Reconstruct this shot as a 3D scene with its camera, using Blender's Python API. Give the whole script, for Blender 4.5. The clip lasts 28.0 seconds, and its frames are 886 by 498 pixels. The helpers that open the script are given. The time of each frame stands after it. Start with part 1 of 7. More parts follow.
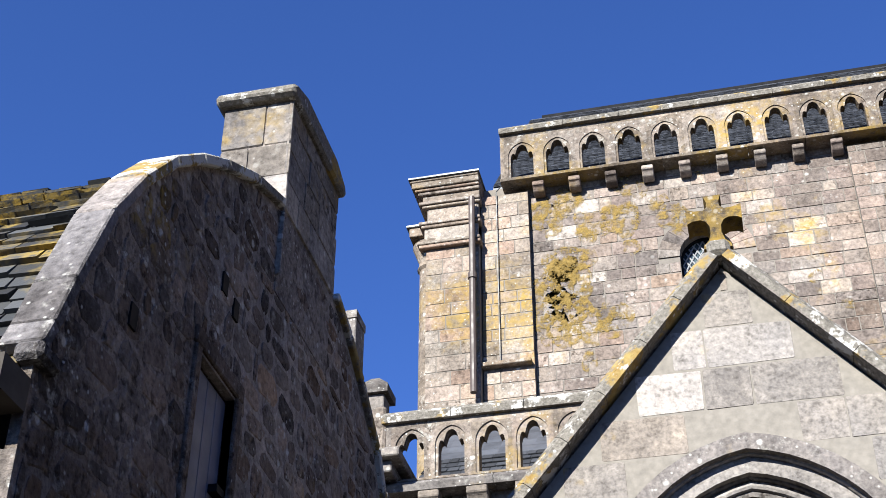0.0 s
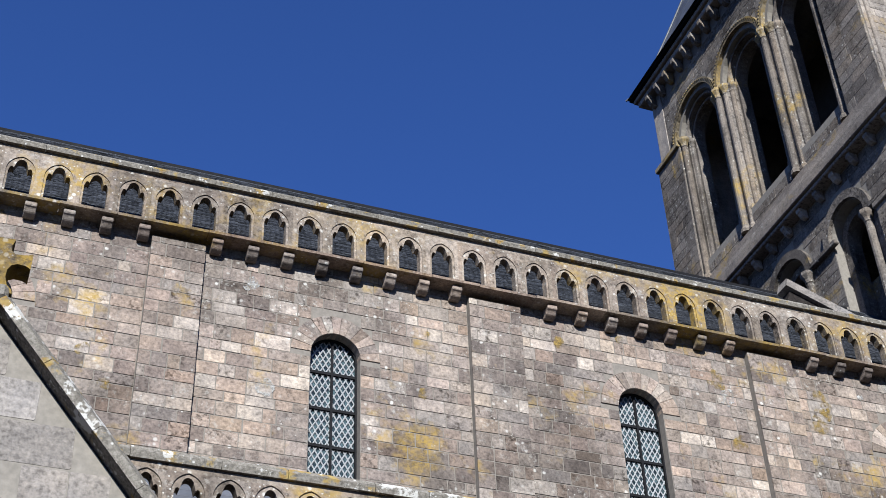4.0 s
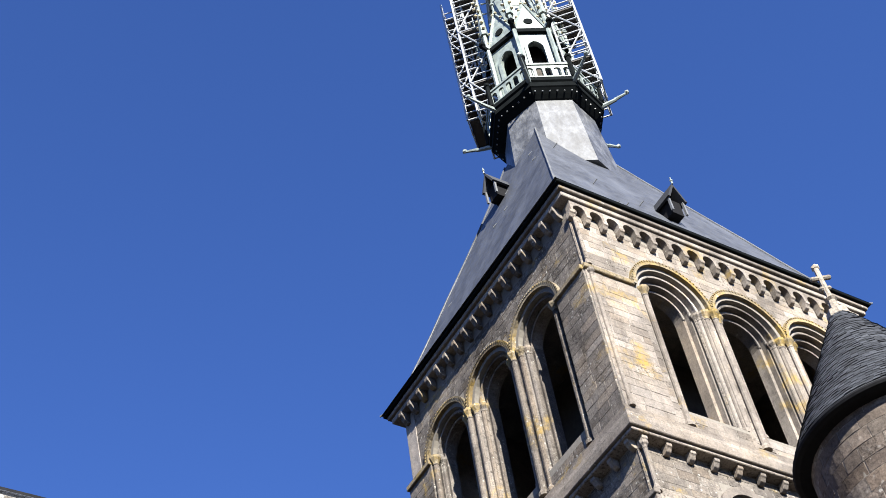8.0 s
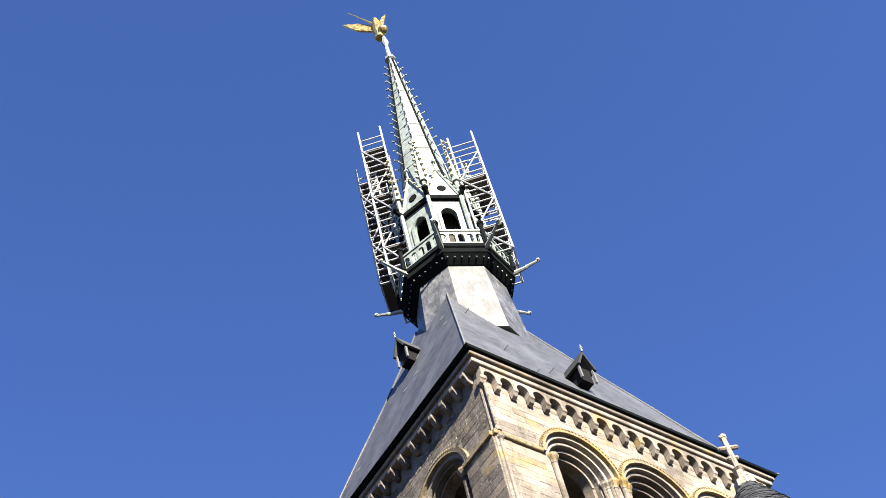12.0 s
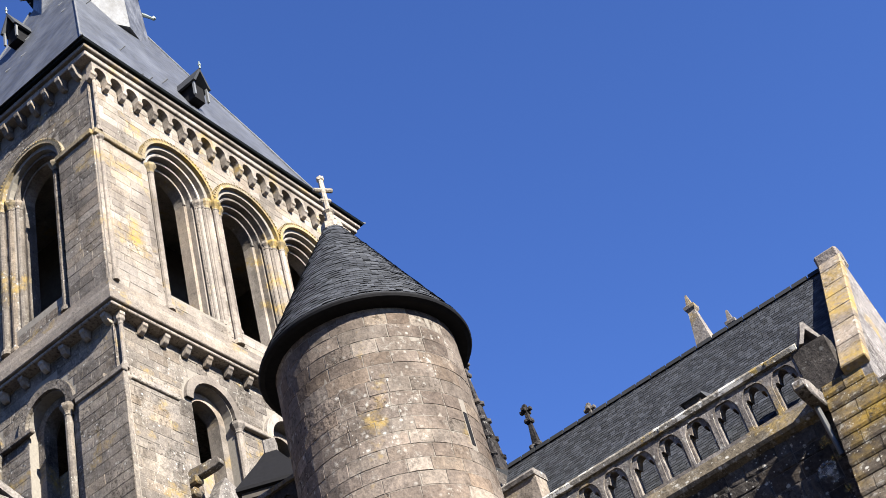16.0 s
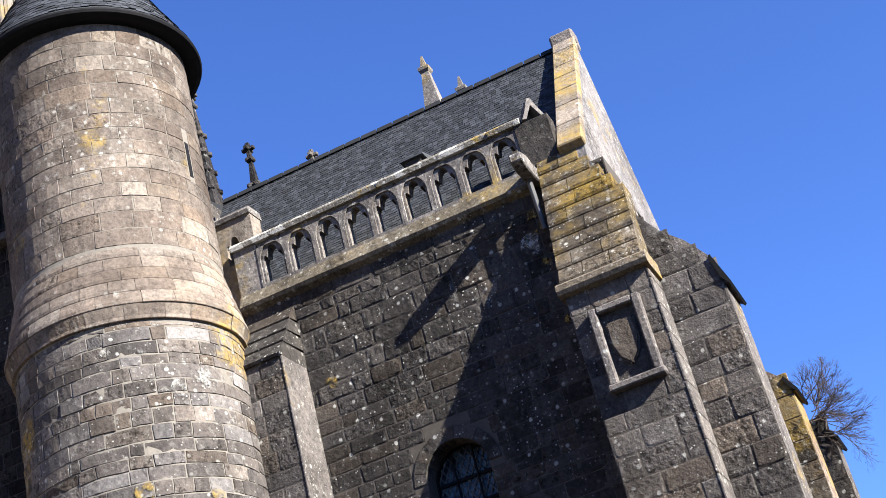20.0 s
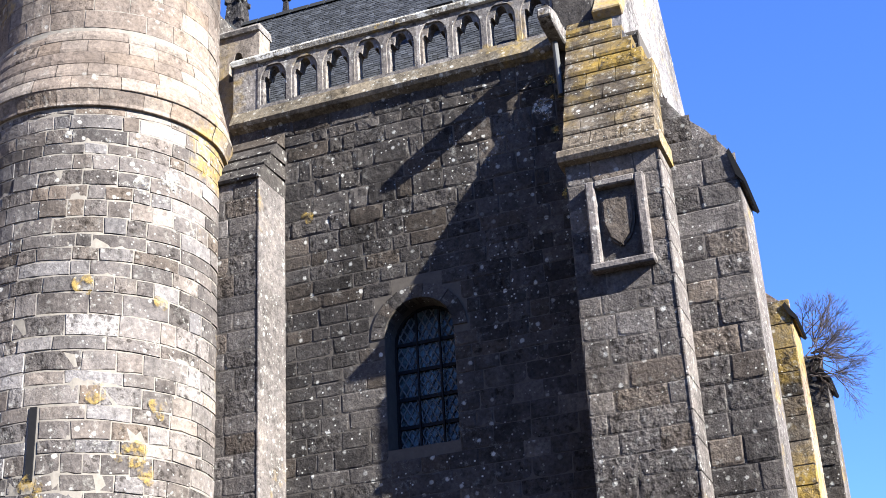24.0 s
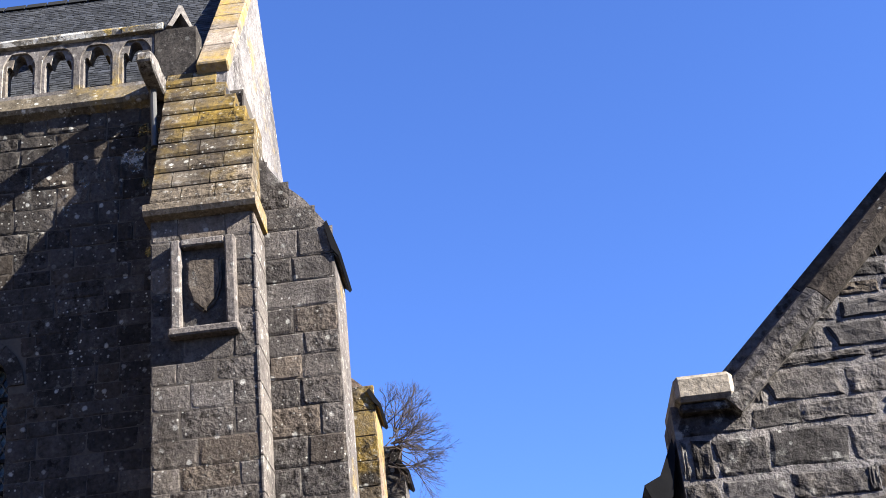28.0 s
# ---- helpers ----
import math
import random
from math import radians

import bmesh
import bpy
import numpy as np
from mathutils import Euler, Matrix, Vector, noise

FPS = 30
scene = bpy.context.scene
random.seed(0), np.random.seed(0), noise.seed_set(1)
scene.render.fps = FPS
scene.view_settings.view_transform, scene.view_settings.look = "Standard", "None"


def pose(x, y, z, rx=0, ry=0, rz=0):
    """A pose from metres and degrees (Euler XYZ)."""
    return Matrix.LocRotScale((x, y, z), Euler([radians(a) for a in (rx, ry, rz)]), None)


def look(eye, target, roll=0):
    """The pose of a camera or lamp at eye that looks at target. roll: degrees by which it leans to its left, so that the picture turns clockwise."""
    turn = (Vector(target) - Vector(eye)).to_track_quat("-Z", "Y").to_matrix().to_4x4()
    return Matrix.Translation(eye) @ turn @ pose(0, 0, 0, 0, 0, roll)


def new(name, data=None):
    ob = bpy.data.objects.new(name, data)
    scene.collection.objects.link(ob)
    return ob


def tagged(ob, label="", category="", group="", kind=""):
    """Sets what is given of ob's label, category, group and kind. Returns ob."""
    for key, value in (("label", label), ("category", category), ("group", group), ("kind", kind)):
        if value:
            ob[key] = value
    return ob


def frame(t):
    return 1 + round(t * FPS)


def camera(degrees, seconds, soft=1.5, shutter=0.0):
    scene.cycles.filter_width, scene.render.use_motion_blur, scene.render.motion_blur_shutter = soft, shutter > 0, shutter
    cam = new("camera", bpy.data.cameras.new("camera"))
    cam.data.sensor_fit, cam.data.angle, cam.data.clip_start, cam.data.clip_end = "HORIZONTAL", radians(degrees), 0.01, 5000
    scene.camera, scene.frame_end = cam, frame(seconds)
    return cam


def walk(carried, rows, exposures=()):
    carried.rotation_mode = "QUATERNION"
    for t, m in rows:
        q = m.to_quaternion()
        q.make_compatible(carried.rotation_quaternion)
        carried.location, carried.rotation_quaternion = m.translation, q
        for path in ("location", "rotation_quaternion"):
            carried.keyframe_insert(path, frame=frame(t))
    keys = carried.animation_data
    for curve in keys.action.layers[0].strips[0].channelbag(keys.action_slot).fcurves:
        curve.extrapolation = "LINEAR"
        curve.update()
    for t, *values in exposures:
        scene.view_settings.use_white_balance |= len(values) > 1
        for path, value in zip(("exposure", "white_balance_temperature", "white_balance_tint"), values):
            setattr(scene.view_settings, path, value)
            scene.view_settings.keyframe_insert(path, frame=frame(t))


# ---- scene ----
# Axes: x runs east along the nave, y north, z up. The camera stands on the terrace south of the nave.
cam = camera(35.0, 28.0, soft=0.9)
#   s, x, y, z, bearing, elevation, roll
PATH = [
    (0.0, 0.00, 0.00, 1.60, -13.33, 35.78, 0.19),
    (0.5, 0.00, 0.00, 1.60, -11.15, 37.06, -0.40),
    (1.0, 0.00, 0.00, 1.60, -4.01, 37.28, -1.08),
    (1.5, 0.00, 0.00, 1.60, -0.77, 37.64, -0.83),
    (2.0, 0.00, 0.00, 1.60, 3.63, 38.48, -0.90),
    (2.5, 0.00, 0.00, 1.60, 9.88, 38.57, -1.16),
    (3.0, 0.00, 0.00, 1.60, 14.12, 37.54, -1.23),
    (3.5, 0.00, 0.00, 1.60, 17.94, 37.27, -1.47),
    (4.0, 0.00, 0.00, 1.60, 22.05, 38.09, -2.37),
    (4.5, 0.00, 0.00, 1.60, 25.35, 39.28, -2.61),
    (6.5, 0.00, 0.00, 1.60, 33.58, 45.08, -8.49),
    (7.0, 0.00, 0.00, 1.60, 35.00, 46.79, -9.20),
    (7.5, 0.00, 0.00, 1.60, 36.61, 47.79, -10.09),
    (8.0, 0.00, 0.00, 1.60, 37.72, 49.65, -10.63),
    (8.5, 0.00, 0.00, 1.60, 38.35, 51.48, -11.23),
    (9.0, 0.00, 0.00, 1.60, 38.32, 53.08, -10.63),
    (9.5, 0.00, 0.00, 1.60, 38.51, 56.60, -10.27),
    (10.0, 0.00, 0.00, 1.60, 39.36, 58.45, -10.96),
    (10.5, 0.00, 0.00, 1.60, 40.95, 58.23, -12.23),
    (11.0, 0.00, 0.00, 1.60, 41.61, 57.48, -12.69),
    (11.5, 0.00, 0.00, 1.60, 43.80, 56.89, -14.49),
    (13.5, 0.00, 0.00, 1.60, 49.52, 48.27, -16.42),
    (14.0, 0.00, 0.00, 1.60, 50.95, 46.97, -15.95),
    (14.5, 0.00, 0.00, 1.60, 53.65, 44.58, -15.99),
    (15.0, 0.00, 0.00, 1.60, 57.00, 43.01, -15.90),
    (15.5, 0.00, 0.00, 1.60, 61.09, 41.59, -17.04),
    (16.0, 0.00, 0.00, 1.60, 63.53, 40.16, -17.70),
    (16.5, 0.00, 0.00, 1.60, 65.33, 38.24, -17.71),
    (17.0, 0.00, 0.00, 1.60, 67.07, 36.36, -17.27),
    (17.5, 0.00, 0.00, 1.60, 68.37, 34.32, -17.21),
    (18.0, 0.00, 0.00, 1.60, 68.95, 32.32, -16.70),
    (18.5, 0.00, 0.00, 1.60, 69.37, 30.06, -15.80),
    (19.0, 0.00, 0.00, 1.60, 70.57, 28.63, -15.32),
    (19.5, 0.00, 0.00, 1.60, 71.89, 28.38, -15.63),
    (20.0, 0.00, 0.00, 1.60, 72.75, 27.13, -15.21),
    (20.5, 0.00, 0.00, 1.60, 73.65, 24.86, -14.23),
    (21.0, 0.00, 0.00, 1.60, 73.34, 23.49, -12.13),
    (21.5, 0.00, 0.00, 1.60, 69.33, 21.09, -7.70),
    (23.5, 1.88, -0.10, 1.12, 65.93, 23.66, -1.18),
    (24.0, 1.97, -0.02, 1.13, 70.03, 24.63, -3.21),
    (24.5, 2.06, 0.03, 1.18, 71.54, 25.62, -5.31),
    (25.0, 2.14, 0.11, 1.24, 70.20, 25.98, -1.77),
    (25.5, 2.26, 0.21, 1.25, 74.74, 26.86, -3.27),
    (26.0, 2.57, 0.19, 1.21, 77.21, 27.39, -5.43),
    (26.5, 2.95, 0.02, 1.09, 72.47, 30.20, -3.10),
    (27.0, 3.15, 0.01, 1.05, 76.34, 30.45, -3.83),
    (27.5, 3.15, 0.05, 1.11, 83.41, 30.07, -4.66),
    (28.0, 3.17, 0.17, 1.33, 88.63, 27.13, -6.21),
]


def aim(x, y, z, bearing, elevation, roll):
    b, e = radians(bearing), radians(elevation)
    way = Vector((math.sin(b) * math.cos(e), math.cos(b) * math.cos(e), math.sin(e)))
    return look((x, y, z), Vector((x, y, z)) + way, roll)


#   s, stops, kelvin: the picture brightens and warms as the view lifts to the sky
BALANCE = [(0.0, 0.92, 6150), (2.0, 0.55, 5950), (4.0, 0.4, 5900), (7.0, 1.12, 6250), (8.0, 1.18, 6450), (9.0, 1.3, 6600), (10.0, 1.52, 7150), (11.5, 1.5, 7200), (14.0, 1.38, 7100), (15.0, 1.34, 6800), (16.0, 1.28, 6650), (17.5, 1.24, 6400), (19.0, 1.42, 6450), (20.0, 1.42, 6400), (21.0, 1.42, 6300), (22.0, 1.55, 6250), (24.0, 1.84, 6200), (25.0, 1.68, 6150), (26.0, 1.72, 6500), (28.0, 1.64, 6650)]
EXPOSURES = [(t, e + 0.78, k, 10.0) for t, e, k in BALANCE]
walk(cam, [(t, aim(*rest)) for t, *rest in PATH], EXPOSURES)

# ---- light ----
SUN_WAY = Vector((1.0, 3.2, -1.92)).normalized()
sun = new("sun", bpy.data.lights.new("sun", "SUN"))
sun.data.energy, sun.data.angle, sun.data.color = 5.0, radians(0.53), (1.0, 0.955, 0.85)
sun.matrix_world = Matrix.Translation((0, 0, 60)) @ SUN_WAY.to_track_quat("-Z", "Y").to_matrix().to_4x4()
world = bpy.data.worlds.new("sky")
scene.world = world
world.use_nodes = True
wn = world.node_tree
sky = wn.nodes.new("ShaderNodeTexSky")
sky.sky_type, sky.sun_disc = "NISHITA", False
sky.sun_elevation = math.asin(-SUN_WAY.z)
sky.sun_rotation = math.atan2(-SUN_WAY.x, -SUN_WAY.y)
sky.altitude, sky.air_density, sky.dust_density, sky.ozone_density = 80, 1.0, 0.2, 2.5
wn.nodes["Background"].inputs["Strength"].default_value = 0.033
deep = wn.nodes.new("ShaderNodeMixRGB")  # a clear, deep blue spring sky
deep.blend_type = "MULTIPLY"
deep.inputs[0].default_value = 1.0
deep.inputs[2].default_value = (0.70, 1.0, 1.78, 1)
wn.links.new(sky.outputs[0], deep.inputs[1])
wn.links.new(deep.outputs[0], wn.nodes["Background"].inputs["Color"])


# ---- materials ----
class Nodes:
    """A short hand for node materials."""

    def __init__(self, name):
        self.mat = bpy.data.materials.new(name)
        self.mat.use_nodes = True
        self.t = self.mat.node_tree
        self.out = self.t.nodes["Principled BSDF"]

    def put(self, socket, value):
        if isinstance(value, bpy.types.NodeSocket):
            self.t.links.new(value, socket)
        elif isinstance(value, (tuple, list)) and len(value) == 3 and socket.type == "RGBA":
            socket.default_value = (*value, 1)
        else:
            socket.default_value = value

    def node(self, kind, inputs=(), out=0, **settings):
        n = self.t.nodes.new(kind)
        if "blend_type" in settings:
            n.blend_type = settings["blend_type"]
        if "operation" in settings:
            n.operation = settings["operation"]
        if "feature" in settings:
            n.feature = settings["feature"]
        for key, value in dict(inputs).items():
            self.put(n.inputs[key], value)
        return n.outputs[out]

    def position(self):
        return self.t.nodes.new("ShaderNodeNewGeometry").outputs["Position"]

    def noise(self, scale, detail=3.0, rough=0.55, stretch=None, shift=None):
        at = self.position()
        if stretch or shift:
            at = self.node("ShaderNodeMapping", {0: at, 1: shift or (0, 0, 0), 3: stretch or (1, 1, 1)})
        return self.node("ShaderNodeTexNoise", {"Vector": at, "Scale": scale, "Detail": detail, "Roughness": rough})

    def cells(self, scale, out="Distance", feature="F1"):
        n = self.t.nodes.new("ShaderNodeTexVoronoi")
        n.feature = feature
        self.put(n.inputs["Vector"], self.position())
        n.inputs["Scale"].default_value = scale
        return n.outputs[out]

    def span(self, value, a, b, lo=0.0, hi=1.0):
        return self.node("ShaderNodeMapRange", {0: value, 1: a, 2: b, 3: lo, 4: hi})

    def math(self, operation, a, b=0.0):
        return self.node("ShaderNodeMath", {0: a, 1: b}, operation=operation)

    def mix(self, fac, a, b, blend="MIX"):
        return self.node("ShaderNodeMixRGB", {0: fac, 1: a, 2: b}, blend_type=blend)

    def ramp(self, fac, stops):
        n = self.t.nodes.new("ShaderNodeValToRGB")
        while len(n.color_ramp.elements) < len(stops):
            n.color_ramp.elements.new(0.5)
        for e, (p, c) in zip(n.color_ramp.elements, stops):
            e.position, e.color = p, (*c, 1)
        self.put(n.inputs[0], fac)
        return n.outputs[0]

    def each(self):
        """One random number for each piece, single or joined."""
        a = self.t.nodes.new("ShaderNodeObjectInfo").outputs["Random"]
        b = self.t.nodes.new("ShaderNodeNewGeometry").outputs["Random Per Island"]
        return self.math("FRACT", self.math("ADD", a, b))

    def done(self, color, rough=0.9, height=None, strength=0.5, distance=0.02, metallic=0.0, specular=0.3):
        self.put(self.out.inputs["Base Color"], color)
        self.put(self.out.inputs["Roughness"], rough)
        self.put(self.out.inputs["Metallic"], metallic)
        self.put(self.out.inputs["Specular IOR Level"], specular)
        if height is not None:
            b = self.node("ShaderNodeBump", {"Strength": strength, "Distance": distance, "Height": height})
            self.put(self.out.inputs["Normal"], b)
        return self.mat


ALBEDO_SCALE = 0.7  # scales most base colours down so shade falls darker against sunlit stone


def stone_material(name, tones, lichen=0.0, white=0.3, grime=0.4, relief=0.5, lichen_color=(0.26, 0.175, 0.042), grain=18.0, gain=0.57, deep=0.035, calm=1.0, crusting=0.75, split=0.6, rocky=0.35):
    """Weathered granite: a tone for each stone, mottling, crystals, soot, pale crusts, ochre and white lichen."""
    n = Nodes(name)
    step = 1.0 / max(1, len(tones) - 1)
    base = n.ramp(n.each(), [(k * step, tuple(ALBEDO_SCALE * gain * q * w for q, w in zip(c, (0.985, 1.0, 1.12)))) for k, c in enumerate(tones)])
    # stones set apart from their neighbours: paler, darker, or blushed warm
    own = n.each()
    lot = lambda k: n.math("FRACT", n.math("MULTIPLY", own, k))
    base = n.mix(split, base, n.ramp(lot(17.3), [(0.0, (0.42, 0.42, 0.43)), (0.3, (0.8, 0.8, 0.8)), (0.7, (1.1, 1.09, 1.07)), (0.9, (1.4, 1.39, 1.36)), (1.0, (1.9, 1.88, 1.82))]), "MULTIPLY")
    base = n.mix(n.span(lot(41.7), 0.86, 0.9, 0.0, split), base, n.mix(1.0, base, (1.16, 1.0, 0.8), "MULTIPLY"))
    # broad weathering over many stones, then blotches within each stone
    base = n.mix(1.0, base, n.ramp(n.noise(0.45, 4.0, 0.6, shift=(5, 1, 8)), [(0.32, (0.58, 0.575, 0.57)), (0.5, (1, 1, 1)), (0.68, (1.32, 1.28, 1.2))]), "MULTIPLY")
    base = n.mix(calm, base, n.ramp(n.noise(4.5, 8.0, 0.72), [(0.3, (0.5, 0.49, 0.48)), (0.45, (0.92, 0.91, 0.9)), (0.58, (1.08, 1.06, 1.03)), (0.72, (1.4, 1.37, 1.32))]), "MULTIPLY")
    fine = n.noise(grain, 5.0, 0.75)
    base = n.mix(calm, base, n.ramp(fine, [(0.3, (0.6, 0.59, 0.58)), (0.5, (1, 1, 1)), (0.7, (1.3, 1.29, 1.27))]), "MULTIPLY")
    pits = n.noise(grain * 4, 2.0, 0.6)
    base = n.mix(n.span(pits, 0.58, 0.72, 0.0, 0.4), base, n.mix(1.0, base, (0.35, 0.33, 0.3), "MULTIPLY"))
    broken = n.span(lot(29.9), 0.97 - rocky, 1.0 - rocky)
    hollow = n.noise(11.0, 4.0, 0.6, shift=(3, 5, 7))
    # crevice shade put into the colour where broken faces are hollow
    base = n.mix(n.math("MULTIPLY", broken, n.span(hollow, 0.47, 0.36)), base, n.mix(1.0, base, (0.38, 0.37, 0.36), "MULTIPLY"))
    soot_and_shade = n.math("MULTIPLY", n.span(n.noise(0.9, 6.0, 0.7, stretch=(1.3, 1.3, 0.45)), 0.47, 0.66), n.span(n.noise(7.0, 5.0, 0.7), 0.35, 0.55))
    base = n.mix(n.math("MULTIPLY", soot_and_shade, grime), base, n.mix(1.0, base, (0.26, 0.25, 0.24), "MULTIPLY"))
    if lichen:
        patch = n.math("MULTIPLY", n.span(n.noise(0.55, 5.0, 0.7, shift=(7, 3, 1)), 0.62 - 0.17 * lichen, 0.72 - 0.1 * lichen), n.span(n.noise(8.0, 6.0, 0.75), 0.36, 0.54))
        base = n.mix(n.math("MULTIPLY", patch, 0.85), base, lichen_color)
    if white:
        where = n.span(n.noise(0.8, 3.0, 0.6, shift=(2, 9, 4)), 0.62 - 0.25 * white, 0.72)
        crust = n.math("MULTIPLY", n.span(n.noise(6.5, 7.0, 0.75, shift=(4, 4, 1)), 0.55, 0.66), where)
        base = n.mix(n.math("MULTIPLY", crust, crusting), base, (0.36, 0.35, 0.32))
        dots = n.span(n.math("ADD", n.cells(4.5), n.span(fine, 0, 1, -0.16, 0.16)), 0.09, 0.17, 1.0, 0.0)
        small = n.span(n.math("ADD", n.cells(12.0), n.span(fine, 0, 1, -0.12, 0.12)), 0.1, 0.19, 1.0, 0.0)
        dots = n.math("MAXIMUM", dots, n.math("MULTIPLY", small, n.span(n.noise(1.7, 3.0, 0.6), *((0.5, 0.6) if white < 1.15 else (0.4, 0.5)))))
        base = n.mix(n.math("MULTIPLY", n.math("MULTIPLY", dots, where), 0.85), base, (0.5, 0.49, 0.455))
    height = n.math("ADD", n.math("MULTIPLY", fine, 0.7), n.math("MULTIPLY", n.noise(5.0, 6.0, 0.65), 1.0))
    height = n.math("ADD", height, n.math("MULTIPLY", n.math("MULTIPLY", broken, hollow), 1.6))
    return n.done(base, 0.95, height, relief, deep, specular=0.06)


def crusted_material(name, ochre_from=0.545, white_from=0.585, shift=(3, 8, 2)):
    """Old coping granite under crisp patches of white and ochre lichen."""
    n = Nodes(name)
    fine = n.noise(22.0, 5.0, 0.75)
    base = n.ramp(fine, [(0.3, (0.06, 0.055, 0.048)), (0.5, (0.15, 0.137, 0.118)), (0.7, (0.24, 0.223, 0.2))])
    ochre = n.span(n.math("ADD", n.noise(1.9, 4.0, 0.65, shift=shift), n.span(fine, 0, 1, -0.07, 0.07)), ochre_from, ochre_from + 0.05)
    base = n.mix(n.math("MULTIPLY", ochre, 0.85), base, n.ramp(n.noise(9.0, 4.0, 0.7), [(0.35, (0.2, 0.12, 0.03)), (0.65, (0.28, 0.21, 0.07))]))
    white = n.span(n.math("ADD", n.noise(2.6, 5.0, 0.7, shift=(1, 4, 9)), n.span(fine, 0, 1, -0.06, 0.06)), white_from, white_from + 0.03)
    spots = n.span(n.math("ADD", n.cells(7.0), n.span(fine, 0, 1, -0.14, 0.14)), 0.1, 0.16, 1.0, 0.0)
    base = n.mix(n.math("MULTIPLY", n.math("MAXIMUM", white, spots), 0.9), base, (0.42, 0.41, 0.385))
    return n.done(base, 0.95, n.math("ADD", fine, n.noise(5.0, 6.0, 0.65)), 0.8, 0.03, specular=0.06)


def streaked_lead(name):
    """Weathered lead sheet with pale rain streaks and dull blotches."""
    n = Nodes(name)
    f = n.noise(1.9, 7.0, 0.75, stretch=(1, 1, 0.6))
    c = n.ramp(f, [(0.3, (0.022, 0.023, 0.026)), (0.46, (0.062, 0.065, 0.071)), (0.58, (0.115, 0.119, 0.126)), (0.72, (0.22, 0.224, 0.232))])
    g = n.noise(5.0, 5.0, 0.7, stretch=(1, 1, 0.4))
    c = n.mix(1.0, c, n.ramp(g, [(0.35, (0.7, 0.7, 0.72)), (0.6, (1.15, 1.15, 1.15))]), "MULTIPLY")
    return n.done(c, n.span(f, 0.3, 0.7, 0.55, 0.3), g, 0.35, 0.03, 0.0, 0.5)


def plain_material(name, color, rough=0.7, metallic=0.0, vary=0.25, scale=12.0, specular=0.3):
    n = Nodes(name)
    color = tuple(ALBEDO_SCALE * q for q in color)
    f = n.noise(scale, 4.0, 0.6)
    c = n.mix(n.span(f, 0.3, 0.75, 0.0, vary * 2), color, tuple(0.45 * q for q in color))
    return n.done(c, n.span(n.noise(scale * 0.4), 0.3, 0.7, max(0.05, rough - 0.12), min(1, rough + 0.12)), f, 0.25, 0.01, metallic, specular)


def slate_material(name, tones, lichen=0.0, rough=0.5):
    n = Nodes(name)
    step = 1.0 / max(1, len(tones) - 1)
    base = n.ramp(n.each(), [(k * step, tuple(ALBEDO_SCALE * q for q in c)) for k, c in enumerate(tones)])
    base = n.mix(n.span(n.noise(3.0, 5.0, 0.65), 0.35, 0.75, 0.0, 0.5), base, n.mix(1.0, base, (0.5, 0.5, 0.55), "MULTIPLY"))
    if lichen:
        m = n.math("MULTIPLY", n.span(n.noise(1.3, 5.0, 0.7), 0.56 - 0.12 * lichen, 0.62), n.span(n.noise(14.0, 4.0, 0.7), 0.38, 0.55))
        base = n.mix(n.math("MULTIPLY", m, 0.9), base, (0.26, 0.18, 0.036))
    fine = n.noise(30.0, 4.0, 0.7)
    return n.done(base, n.span(n.noise(6.0), 0.3, 0.7, rough - 0.1, rough + 0.2), fine, 0.35, 0.01, specular=0.15)


def far_slate_material(name, color, pitch=0.22, gloss=0.6, shine=0.2):
    """Slate courses too far off to tell apart."""
    n = Nodes(name)
    color = tuple(ALBEDO_SCALE * q for q in color)
    at = n.position()
    row = n.node("ShaderNodeSeparateXYZ", {0: at}, 2)
    r = n.math("DIVIDE", row, pitch)
    line = n.math("FRACT", r)
    tone = n.node("ShaderNodeTexWhiteNoise", {0: n.node("ShaderNodeVectorMath", {0: n.node("ShaderNodeVectorMath", {0: at, 1: (4.0, 4.0, 1 / pitch)}, operation="MULTIPLY")}, operation="FLOOR")})
    c = n.mix(n.span(tone, 0, 1, 0.0, 0.8), color, tuple(1.8 * q for q in color))
    c = n.mix(n.span(n.noise(0.7, 6.0, 0.7, stretch=(1, 1, 0.4)), 0.42, 0.7, 0.0, 0.7), c, tuple(2.8 * q for q in color))
    c = n.mix(n.span(line, 0.86, 1.0, 0.0, 0.6), c, tuple(0.3 * q for q in color))
    return n.done(c, n.span(n.noise(4.0), 0.3, 0.7, gloss - 0.1, gloss + 0.14), line, 0.4, 0.02, specular=shine)


def lichen_crust(name, dull, fresh):
    """A thin ragged crust of lichen with gaps where the stone shows."""
    n = Nodes(name)
    f = n.noise(7.0, 7.0, 0.75)
    n.put(n.out.inputs["Alpha"], n.span(f, 0.46, 0.62, 0.0, 0.85))
    return n.done(n.ramp(n.noise(24.0, 4.0, 0.7), [(0.35, dull), (0.65, fresh)]), 0.95, f, 0.6, 0.02, specular=0.06)


def glass_material():
    n = Nodes("old_leaded_glass")
    c = n.mix(n.span(n.noise(9.0, 2.0), 0.4, 0.65), (0.012, 0.018, 0.022), (0.06, 0.09, 0.1))
    return n.done(c, 0.16, n.noise(7.0, 2.0), 0.3, 0.02, specular=0.3)


